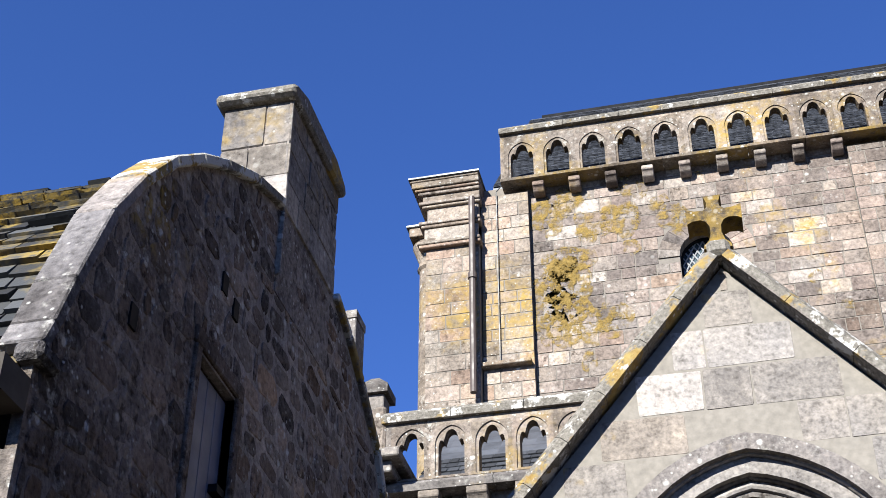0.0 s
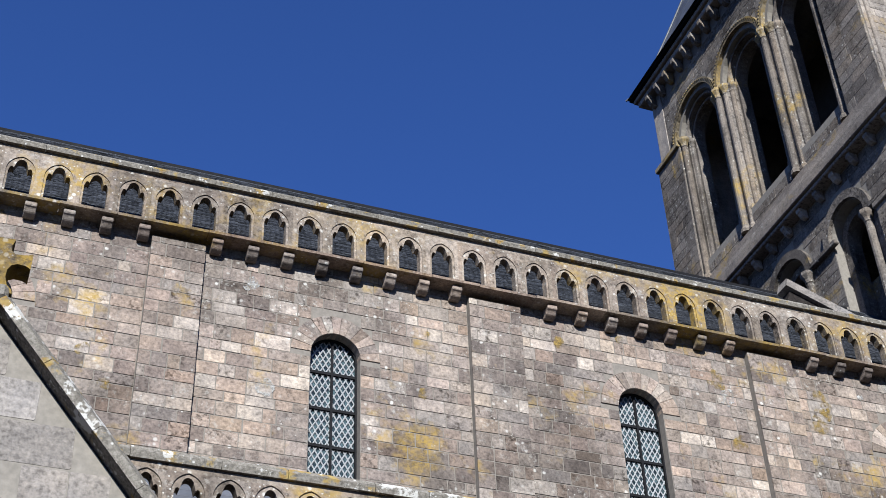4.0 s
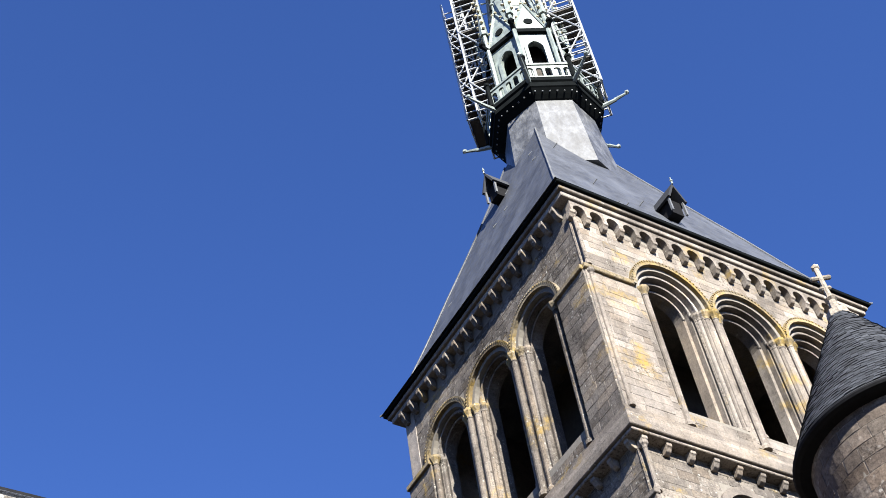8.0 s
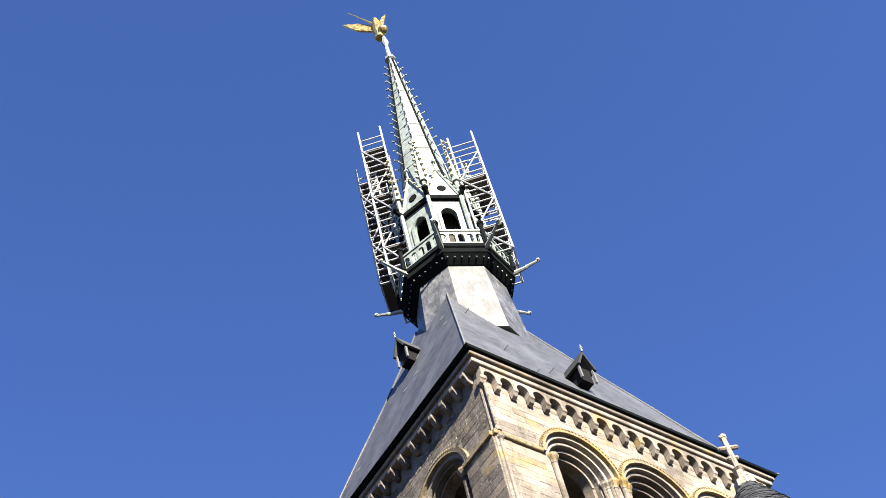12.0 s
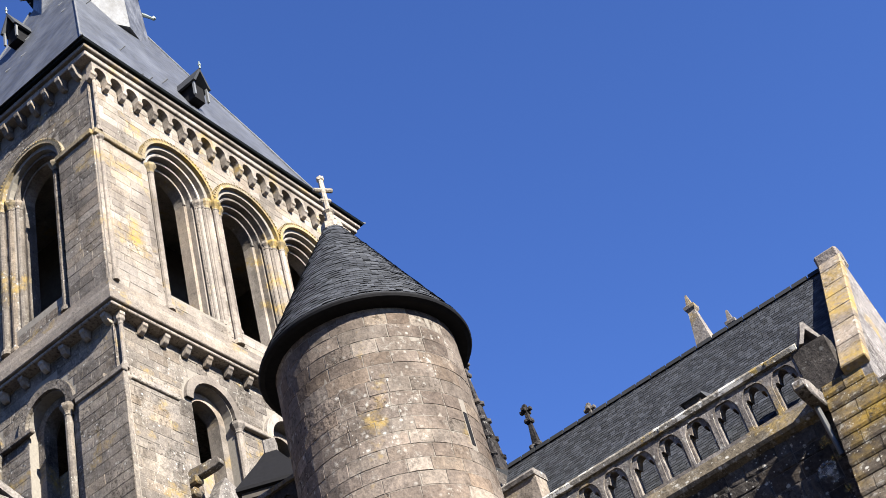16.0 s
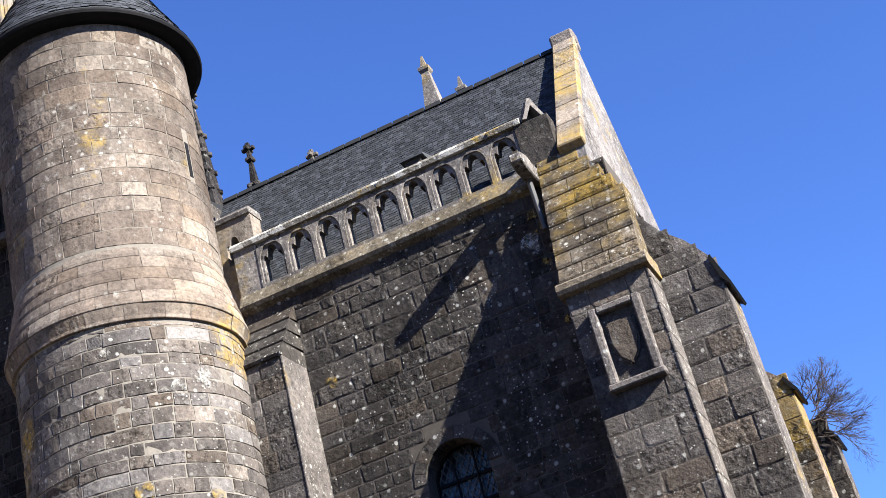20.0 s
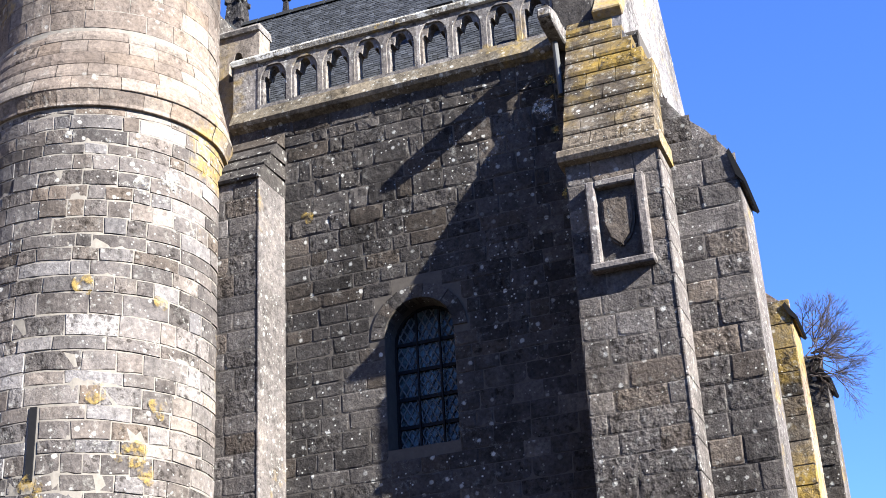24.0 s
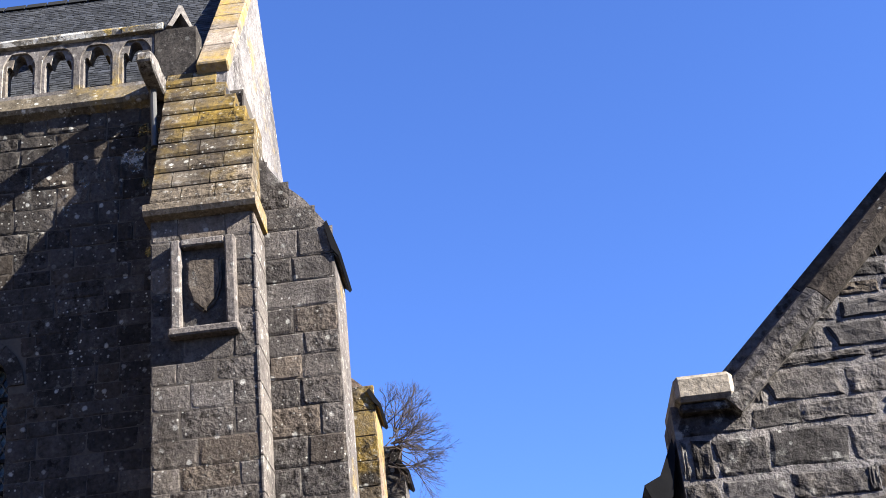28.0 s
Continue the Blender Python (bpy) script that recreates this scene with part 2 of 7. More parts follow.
M = {
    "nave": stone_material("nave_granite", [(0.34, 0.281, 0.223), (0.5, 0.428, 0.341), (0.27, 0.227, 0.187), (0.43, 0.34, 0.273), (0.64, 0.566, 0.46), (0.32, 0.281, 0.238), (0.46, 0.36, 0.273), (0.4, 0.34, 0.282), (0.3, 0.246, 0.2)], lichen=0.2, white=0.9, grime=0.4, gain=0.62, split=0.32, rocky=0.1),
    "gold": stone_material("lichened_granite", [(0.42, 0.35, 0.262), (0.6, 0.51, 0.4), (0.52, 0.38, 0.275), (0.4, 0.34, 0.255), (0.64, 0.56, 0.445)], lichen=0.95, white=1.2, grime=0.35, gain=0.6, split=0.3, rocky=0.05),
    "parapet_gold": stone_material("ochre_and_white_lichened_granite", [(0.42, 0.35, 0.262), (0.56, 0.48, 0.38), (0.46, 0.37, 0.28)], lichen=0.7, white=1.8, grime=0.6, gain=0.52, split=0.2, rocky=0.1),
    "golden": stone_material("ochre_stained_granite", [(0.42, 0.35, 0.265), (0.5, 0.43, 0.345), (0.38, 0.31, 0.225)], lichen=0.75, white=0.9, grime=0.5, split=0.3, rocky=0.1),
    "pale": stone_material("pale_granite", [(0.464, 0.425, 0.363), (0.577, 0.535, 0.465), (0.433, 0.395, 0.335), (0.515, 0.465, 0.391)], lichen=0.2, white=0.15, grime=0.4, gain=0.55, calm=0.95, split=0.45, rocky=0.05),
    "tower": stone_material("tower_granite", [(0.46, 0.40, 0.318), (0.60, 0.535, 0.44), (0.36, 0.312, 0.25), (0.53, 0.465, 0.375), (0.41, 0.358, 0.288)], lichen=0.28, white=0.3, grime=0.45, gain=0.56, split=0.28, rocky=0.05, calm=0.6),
    "tower_low": stone_material("grimy_shaded_tower_granite", [(0.42, 0.37, 0.3), (0.52, 0.465, 0.385), (0.33, 0.29, 0.238), (0.47, 0.415, 0.34)], lichen=0.3, white=0.9, grime=0.85, gain=0.41, calm=0.9, split=0.28, rocky=0.1),
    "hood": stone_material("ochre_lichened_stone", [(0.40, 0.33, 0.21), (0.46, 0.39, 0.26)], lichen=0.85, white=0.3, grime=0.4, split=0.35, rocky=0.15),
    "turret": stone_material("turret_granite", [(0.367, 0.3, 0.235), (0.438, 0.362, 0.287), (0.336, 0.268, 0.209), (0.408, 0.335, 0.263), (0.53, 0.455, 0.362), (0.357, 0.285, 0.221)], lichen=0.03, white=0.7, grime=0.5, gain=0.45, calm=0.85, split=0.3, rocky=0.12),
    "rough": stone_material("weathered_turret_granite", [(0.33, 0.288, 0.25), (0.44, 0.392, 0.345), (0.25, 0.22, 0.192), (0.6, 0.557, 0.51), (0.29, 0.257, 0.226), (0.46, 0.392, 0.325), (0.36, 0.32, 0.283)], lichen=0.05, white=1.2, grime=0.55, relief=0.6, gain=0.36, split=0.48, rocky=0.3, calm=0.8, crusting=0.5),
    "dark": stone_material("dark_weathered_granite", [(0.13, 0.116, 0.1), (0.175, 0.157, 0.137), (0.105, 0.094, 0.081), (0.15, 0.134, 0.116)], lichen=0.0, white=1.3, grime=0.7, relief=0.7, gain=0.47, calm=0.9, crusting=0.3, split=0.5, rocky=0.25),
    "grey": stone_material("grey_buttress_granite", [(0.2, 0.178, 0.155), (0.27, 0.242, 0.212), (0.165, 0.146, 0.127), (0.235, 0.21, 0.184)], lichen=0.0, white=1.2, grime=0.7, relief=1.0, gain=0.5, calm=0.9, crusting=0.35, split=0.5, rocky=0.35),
    "soot_and_shade": stone_material("shade_toned_granite", [(0.125, 0.108, 0.093), (0.17, 0.15, 0.13), (0.095, 0.083, 0.073)], lichen=0.05, white=0.6, grime=0.95, relief=1.0, gain=0.36, crusting=0.3),
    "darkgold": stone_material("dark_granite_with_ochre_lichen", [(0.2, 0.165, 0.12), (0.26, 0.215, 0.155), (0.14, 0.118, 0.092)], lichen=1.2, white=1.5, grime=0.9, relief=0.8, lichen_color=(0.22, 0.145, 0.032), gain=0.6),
    # paler stone for faces turned to the sun: sunlight put into the colour
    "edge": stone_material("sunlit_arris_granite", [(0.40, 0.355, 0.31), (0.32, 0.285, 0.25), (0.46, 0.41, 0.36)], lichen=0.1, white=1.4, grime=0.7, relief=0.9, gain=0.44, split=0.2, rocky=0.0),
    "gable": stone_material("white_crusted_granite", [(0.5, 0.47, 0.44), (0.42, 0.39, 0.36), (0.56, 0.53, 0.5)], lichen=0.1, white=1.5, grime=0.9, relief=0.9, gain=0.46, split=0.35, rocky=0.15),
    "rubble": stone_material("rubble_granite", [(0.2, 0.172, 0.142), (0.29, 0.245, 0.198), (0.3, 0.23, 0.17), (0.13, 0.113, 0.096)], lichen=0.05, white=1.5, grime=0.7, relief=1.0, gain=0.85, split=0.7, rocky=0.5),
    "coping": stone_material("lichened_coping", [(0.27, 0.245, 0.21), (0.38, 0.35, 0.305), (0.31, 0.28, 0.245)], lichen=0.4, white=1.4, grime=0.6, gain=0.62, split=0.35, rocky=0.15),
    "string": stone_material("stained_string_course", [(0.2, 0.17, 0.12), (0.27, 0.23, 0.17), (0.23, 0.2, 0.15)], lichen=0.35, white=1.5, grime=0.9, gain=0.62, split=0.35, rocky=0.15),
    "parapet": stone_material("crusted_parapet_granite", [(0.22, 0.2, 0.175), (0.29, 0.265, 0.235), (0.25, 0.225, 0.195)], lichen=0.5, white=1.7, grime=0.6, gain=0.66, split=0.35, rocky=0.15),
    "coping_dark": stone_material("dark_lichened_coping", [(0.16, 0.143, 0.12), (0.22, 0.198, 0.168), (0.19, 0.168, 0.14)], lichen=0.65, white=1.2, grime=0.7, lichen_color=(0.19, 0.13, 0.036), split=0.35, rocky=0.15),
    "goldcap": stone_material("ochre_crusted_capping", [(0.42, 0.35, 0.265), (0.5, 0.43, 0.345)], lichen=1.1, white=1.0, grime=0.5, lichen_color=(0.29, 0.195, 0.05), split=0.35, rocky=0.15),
    "crust": crusted_material("crusted_coping"),
    "crust_white": crusted_material("white_crusted_coping", 0.6, 0.5, (2, 7, 4)),
    "crust_house": crusted_material("white_and_ochre_lichened_coping", 0.49, 0.5, (6, 1, 5)),
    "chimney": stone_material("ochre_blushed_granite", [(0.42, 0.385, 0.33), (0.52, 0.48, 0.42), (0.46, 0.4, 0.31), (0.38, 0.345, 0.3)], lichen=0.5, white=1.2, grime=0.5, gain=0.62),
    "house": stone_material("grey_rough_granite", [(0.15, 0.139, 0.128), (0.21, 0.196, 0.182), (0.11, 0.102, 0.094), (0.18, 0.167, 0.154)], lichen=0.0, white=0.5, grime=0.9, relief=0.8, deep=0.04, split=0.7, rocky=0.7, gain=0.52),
    "mortar": plain_material("old_lime_mortar", (0.23, 0.205, 0.178), 0.95, vary=0.3),
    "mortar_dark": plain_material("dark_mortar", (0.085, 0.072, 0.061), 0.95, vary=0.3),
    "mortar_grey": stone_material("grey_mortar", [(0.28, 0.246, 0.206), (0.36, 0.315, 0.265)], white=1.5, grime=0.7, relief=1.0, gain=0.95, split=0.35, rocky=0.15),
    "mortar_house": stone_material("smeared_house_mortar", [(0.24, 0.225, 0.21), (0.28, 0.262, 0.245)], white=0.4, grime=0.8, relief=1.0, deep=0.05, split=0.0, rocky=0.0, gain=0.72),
    "mortar_pale": plain_material("pale_mortar", (0.26, 0.236, 0.205), 0.95, vary=0.3),
    "slate": slate_material("roof_slate", [(0.038, 0.041, 0.048), (0.07, 0.075, 0.087), (0.026, 0.028, 0.032), (0.047, 0.05, 0.058)], rough=0.65),
    "slate_dark": slate_material("old_dark_slate", [(0.016, 0.017, 0.018), (0.026, 0.027, 0.029)], rough=0.75),
    "slate_gold": slate_material("lichened_roof_slate", [(0.035, 0.037, 0.04), (0.10, 0.103, 0.106), (0.025, 0.025, 0.025), (0.055, 0.056, 0.058)], lichen=0.7),
    "slate_far": far_slate_material("far_roof_slate", (0.046, 0.05, 0.06), gloss=0.5, shine=0.35),
    "slate_neck": streaked_lead("streaked_lead_cladding"),
    "lead": plain_material("lead_sheet", (0.2, 0.207, 0.215), 0.45, 0.2, 0.3, 3.0, 0.5),
    "leadbar_dark": plain_material("dull_lead_lattice", (0.13, 0.135, 0.14), 0.6, 0.0, 0.2),
    "leadbar": plain_material("lead_lattice", (0.42, 0.43, 0.445), 0.6, 0.0, 0.2),
    "iron": plain_material("dark_iron", (0.014, 0.014, 0.016), 0.7, 0.0, specular=0.06),
    "pipe": plain_material("brown_painted_pipe", (0.1, 0.078, 0.07), 0.5),
    "zinc": plain_material("grey_zinc", (0.1, 0.1, 0.1), 0.45, 0.4),
    "lichen": lichen_crust("white_lichen", (0.22, 0.215, 0.2), (0.38, 0.375, 0.36)),
    "ochre": lichen_crust("ochre_lichen", (0.15, 0.105, 0.035), (0.24, 0.165, 0.052)),
    "copper": plain_material("verdigris_copper", (0.33, 0.385, 0.365), 0.42, 0.05, 0.5, 3.5, 0.5),
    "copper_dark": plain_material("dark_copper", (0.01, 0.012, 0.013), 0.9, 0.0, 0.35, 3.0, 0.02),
    "gilt": plain_material("gilded_metal", (0.85, 0.62, 0.22), 0.3, 0.9, 0.1),
    "gilt_pale": plain_material("worn_gilding", (0.62, 0.55, 0.36), 0.45, 0.3, 0.3),
    "scaffold": plain_material("galvanised_scaffold", (0.5, 0.52, 0.54), 0.4, 0.3, 0.1, 4.0, 0.5),
    "deck": plain_material("scaffold_deck", (0.1, 0.09, 0.08), 0.8),
    "net": plain_material("dark_debris_netting", (0.12, 0.12, 0.13), 0.9),
    "glass": glass_material(),
    "shutter": plain_material("blue_grey_painted_wood", (0.17, 0.172, 0.22), 0.6, vary=0.3, scale=6.0),
    "wood": plain_material("dark_wood", (0.06, 0.05, 0.042), 0.8),
    "twig": plain_material("twig_bark", (0.07, 0.055, 0.05), 0.9),
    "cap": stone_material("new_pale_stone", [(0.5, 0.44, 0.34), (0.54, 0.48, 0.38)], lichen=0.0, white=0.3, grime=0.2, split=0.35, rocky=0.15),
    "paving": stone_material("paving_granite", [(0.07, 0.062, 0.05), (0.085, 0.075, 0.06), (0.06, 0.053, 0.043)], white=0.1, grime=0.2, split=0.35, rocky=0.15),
}


# ---- building blocks ----
def mesh_of(name, bm, *mats):
    me = bpy.data.meshes.new(name)
    bm.normal_update()
    bm.to_mesh(me)
    bm.free()
    for m in mats:
        me.materials.append(m)
    return me


def thing(name, label, category, m=None, group="", kind=""):
    ob = new(name)
    ob.empty_display_size = 0.3
    ob.matrix_world = m or Matrix()
    return tagged(ob, label, category, group, kind)


def hang(ob, parent):
    """Make ob a child; its own place is given in the parent's frame."""
    ob.parent = parent
    return ob


def part(name, bm, material, parent, label="", m=None):
    ob = new(name, bm if isinstance(bm, bpy.types.Mesh) else mesh_of(name, bm, material))
    if m:
        ob.matrix_basis = m
    hang(ob, parent)
    return tagged(ob, label)


def box(bm, x0, x1, y0, y1, z0, z1, bevel=0.0):
    vs = [bm.verts.new((x, y, z)) for x in (x0, x1) for y in (y0, y1) for z in (z0, z1)]
    fs = [bm.faces.new([vs[i] for i in q]) for q in ((0, 1, 3, 2), (4, 6, 7, 5), (0, 4, 5, 1), (2, 3, 7, 6), (0, 2, 6, 4), (1, 5, 7, 3))]
    if bevel:
        es = list({e for f in fs for e in f.edges})
        bmesh.ops.bevel(bm, geom=es, offset=bevel, segments=1, affect="EDGES")
    return bm


def boxes(*rows, bevel=0.0):
    bm = bmesh.new()
    for r in rows:
        box(bm, *r, bevel=bevel)
    return bm


def extrude_profile(bm, points, y0, y1, axis="y"):
    """A closed outline in (u, z), pulled along y (or, with axis x, an outline in (y, z) pulled along x)."""
    def at(u, v, w):
        return (u, w, v) if axis == "y" else (w, u, v)
    a = [bm.verts.new(at(u, v, y0)) for u, v in points]
    b = [bm.verts.new(at(u, v, y1)) for u, v in points]
    n = len(points)
    fs = [bm.faces.new(a), bm.faces.new(b[::-1])]
    for i in range(n):
        fs.append(bm.faces.new((a[i], b[i], b[(i + 1) % n], a[(i + 1) % n])))
    bmesh.ops.recalc_face_normals(bm, faces=fs)
    return bm


def strip_solid(bm, lower, upper, y0, y1):
    """The solid between two lines of (u, z) with the same u, between depths y0 and y1."""
    lo0, lo1 = [bm.verts.new((u, y0, z)) for u, z in lower], [bm.verts.new((u, y1, z)) for u, z in lower]
    up0, up1 = [bm.verts.new((u, y0, z)) for u, z in upper], [bm.verts.new((u, y1, z)) for u, z in upper]
    n, fs = len(lower), []
    for i in range(n - 1):
        fs += [bm.faces.new((lo0[i], lo0[i + 1], up0[i + 1], up0[i])), bm.faces.new((lo1[i + 1], lo1[i], up1[i], up1[i + 1])),
               bm.faces.new((lo0[i + 1], lo0[i], lo1[i], lo1[i + 1])), bm.faces.new((up0[i], up0[i + 1], up1[i + 1], up1[i]))]
    fs += [bm.faces.new((lo0[0], up0[0], up1[0], lo1[0])), bm.faces.new((lo0[-1], lo1[-1], up1[-1], up0[-1]))]
    return bm


def lathe(bm, profile, n=24, cx=0.0, cy=0.0, a0=0.0, a1=2 * math.pi, cap=True):
    """Turned about the upright through cx, cy; profile: rows of (radius, z) from below."""
    full = abs(a1 - a0 - 2 * math.pi) < 1e-6
    k = n if full else n + 1
    rings = []
    for r, z in profile:
        rings.append([bm.verts.new((cx + r * math.cos(a0 + (a1 - a0) * i / n), cy + r * math.sin(a0 + (a1 - a0) * i / n), z)) for i in range(k)])
    for p, q in zip(rings, rings[1:]):
        for i in range(n):
            j = (i + 1) % k
            bm.faces.new((p[i], p[j], q[j], q[i]))
    if cap and full:
        bm.faces.new(rings[0][::-1])
        bm.faces.new(rings[-1])
    return bm


def tube(bm, a, b, r, n=8, r2=None):
    a, b = Vector(a), Vector(b)
    m = (b - a).to_track_quat("Z", "Y").to_matrix()
    r2 = r if r2 is None else r2
    p = [bm.verts.new(a + m @ Vector((r * math.cos(i * 2 * math.pi / n), r * math.sin(i * 2 * math.pi / n), 0))) for i in range(n)]
    q = [bm.verts.new(b + m @ Vector((r2 * math.cos(i * 2 * math.pi / n), r2 * math.sin(i * 2 * math.pi / n), 0))) for i in range(n)]
    for i in range(n):
        bm.faces.new((p[i], p[(i + 1) % n], q[(i + 1) % n], q[i]))
    bm.faces.new(p[::-1])
    bm.faces.new(q)
    return bm


def run_along(bm, points, r, n=6):
    """One unbroken round bar through the given points."""
    pts = [Vector(p) for p in points]
    rings = []
    for i, p in enumerate(pts):
        way = (pts[min(i + 1, len(pts) - 1)] - pts[max(i - 1, 0)]).normalized()
        m = way.to_track_quat("Z", "Y").to_matrix()
        rings.append([bm.verts.new(p + m @ Vector((r * math.cos(k * 2 * math.pi / n), r * math.sin(k * 2 * math.pi / n), 0))) for k in range(n)])
    for p, q in zip(rings, rings[1:]):
        for k in range(n):
            bm.faces.new((p[k], p[(k + 1) % n], q[(k + 1) % n], q[k]))
    bm.faces.new(rings[0][::-1])
    bm.faces.new(rings[-1])
    return bm


def round_curve(a, spring, rise=None, n=14):
    """A half-round (or stilted) arch over -a..a: rows of (u, z)."""
    rise = a if rise is None else rise
    return [(-a * math.cos(math.pi * i / n), spring + rise * math.sin(math.pi * i / n)) for i in range(n + 1)]


def pointed_curve(a, spring, radius, n=9):
    c = radius - a
    apex = math.sqrt(radius * radius - c * c)
    top = math.atan2(apex, c)
    left = [(c - radius * math.cos(top * i / n), spring + radius * math.sin(top * i / n)) for i in range(n + 1)]
    return left + [(-u, z) for u, z in left[-2::-1]]


def trefoil_curve(a, spring):
    out = []
    for i in range(21):
        u = -a + 2 * a * i / 20
        q = abs(u) / a
        if q > 0.52:
            z = 0.5 * a * math.sqrt(max(0.0, 1 - ((q - 0.76) / 0.24) ** 2))
        else:
            z = 0.42 * a + 0.95 * a * math.sqrt(max(0.0, 1 - (q / 0.52) ** 2)) ** 0.85
        out.append((u, spring + z))
    return out


def holed_wall(bm, u0, u1, z0, z1, y0, y1, openings):
    """A wall from y0 (front) to y1 with openings: rows of (centre, sill, curve), the curve being an arch from jamb to jamb."""
    at = u0
    for c, sill, curve in sorted(openings):
        a, b = c + curve[0][0], c + curve[-1][0]
        if a - at > 1e-4:
            box(bm, at, a, y0, y1, z0, z1)
        if sill - z0 > 1e-4:
            box(bm, a, b, y0, y1, z0, sill)
        strip_solid(bm, [(c + u, z) for u, z in curve], [(c + u, z1) for u, z in curve], y0, y1)
        at = b
    if u1 - at > 1e-4:
        box(bm, at, u1, y0, y1, z0, z1)
    bmesh.ops.remove_doubles(bm, verts=bm.verts[:], dist=0.0002)
    return bm


def arch_ring(bm, inner, outer, sill, y0, y1, c=0.0, jambs=True):
    """The band between two arch curves of equal length, with its jambs down to the sill."""
    a0, a1 = [bm.verts.new((c + u, y0, z)) for u, z in inner], [bm.verts.new((c + u, y1, z)) for u, z in inner]
    b0, b1 = [bm.verts.new((c + u, y0, z)) for u, z in outer], [bm.verts.new((c + u, y1, z)) for u, z in outer]
    for i in range(len(inner) - 1):
        bm.faces.new((a0[i], a0[i + 1], b0[i + 1], b0[i]))
        bm.faces.new((a1[i + 1], a1[i], b1[i], b1[i + 1]))
        bm.faces.new((a0[i + 1], a0[i], a1[i], a1[i + 1]))
        bm.faces.new((b0[i], b0[i + 1], b1[i + 1], b1[i]))
    if jambs:
        for p, q in ((0, outer[0][0]), (-1, outer[-1][0])):
            lo, hi = sorted((c + inner[p][0], c + q))
            box(bm, lo, hi, y0, y1, sill, inner[p][1])
    return bm


# ---- coursed masonry ----
def stone_templates(name, mat, count=6, chamfer=0.03, skew=0.012):
    """Unit stones with worn corners: 1 wide, 1 high, 1 deep, back at y = 0, face at y = -1."""
    out = []
    for k in range(count):
        j = lambda q: random.uniform(-q, q)
        corner = [(sx * 0.5 + j(skew), sz * 0.5 + j(skew)) for sx, sz in ((-1, -1), (1, -1), (1, 1), (-1, 1))]
        rim = []
        for i in range(4):
            (px, pz), (cx, cz), (qx, qz) = corner[i - 1], corner[i], corner[(i + 1) % 4]
            for tx, tz in ((px, pz), (qx, qz)):
                f = random.uniform(0.6, 2.2) * chamfer * (1.0 if abs(tz - cz) < 0.5 else 1.8)
                rim.append((cx + (tx - cx) * f, cz + (tz - cz) * f))
        v = [(x, 0.0, z) for x, z in rim]
        v += [(x * (1 - chamfer * random.uniform(0.5, 1.6)), -1 + j(0.2), z * (1 - chamfer * random.uniform(0.8, 2.4))) for x, z in rim]
        v.append((j(0.2), -1.1 + j(0.25), j(0.2)))
        f = [(i, (i + 1) % 8, 8 + (i + 1) % 8, 8 + i) for i in range(8)] + [(8 + i, 8 + (i + 1) % 8, 16) for i in range(8)]
        me = bpy.data.meshes.new(name)
        me.from_pydata(v, [], f)
        me.materials.append(mat)
        out.append((me, v, f))
    return out


def rock_templates(name, mat, count=6, rough=0.5, skew=0.02, nx=5, nz=4):
    """Rock-faced stones: as stone_templates, with a broken, hummocky face."""
    out = []
    for k in range(count):
        j = lambda q: random.uniform(-q, q)
        v, f = [], []
        corner = [(j(skew), j(skew)) for _ in range(4)]
        for b in range(nz):
            for a in range(nx):
                s, t = a / (nx - 1), b / (nz - 1)
                dx = sum(w * c[0] for w, c in zip(((1 - s) * (1 - t), s * (1 - t), s * t, (1 - s) * t), corner))
                dz = sum(w * c[1] for w, c in zip(((1 - s) * (1 - t), s * (1 - t), s * t, (1 - s) * t), corner))
                rim = a in (0, nx - 1) or b in (0, nz - 1)
                y = -0.5 + j(0.15) if rim else -1 + j(rough)
                s, t = (s, t) if rim else (0.06 + 0.88 * (a - 1) / (nx - 3), 0.09 + 0.82 * (b - 1) / (nz - 3))
                v.append((s - 0.5 + dx + (0 if rim else j(0.03)), y, t - 0.5 + dz + (0 if rim else j(0.04))))
        for b in range(nz - 1):
            for a in range(nx - 1):
                i = b * nx + a
                f += [(i, i + 1, i + nx + 1), (i, i + nx + 1, i + nx)] if (a + b) % 2 else [(i, i + 1, i + nx), (i + 1, i + nx + 1, i + nx)]
        ring = [a for a in range(nx)] + [b * nx + nx - 1 for b in range(1, nz)] + [nx * nz - 2 - a for a in range(nx - 1)] + [b * nx for b in range(nz - 2, 0, -1)]
        base = len(v)
        v += [(v[i][0], 0.0, v[i][2]) for i in ring]
        m = len(ring)
        f += [(base + i, base + (i + 1) % m, ring[(i + 1) % m], ring[i]) for i in range(m)]
        me = bpy.data.meshes.new(name)
        me.from_pydata(v, [], f)
        me.materials.append(mat)
        out.append((me, v, f))
    return out


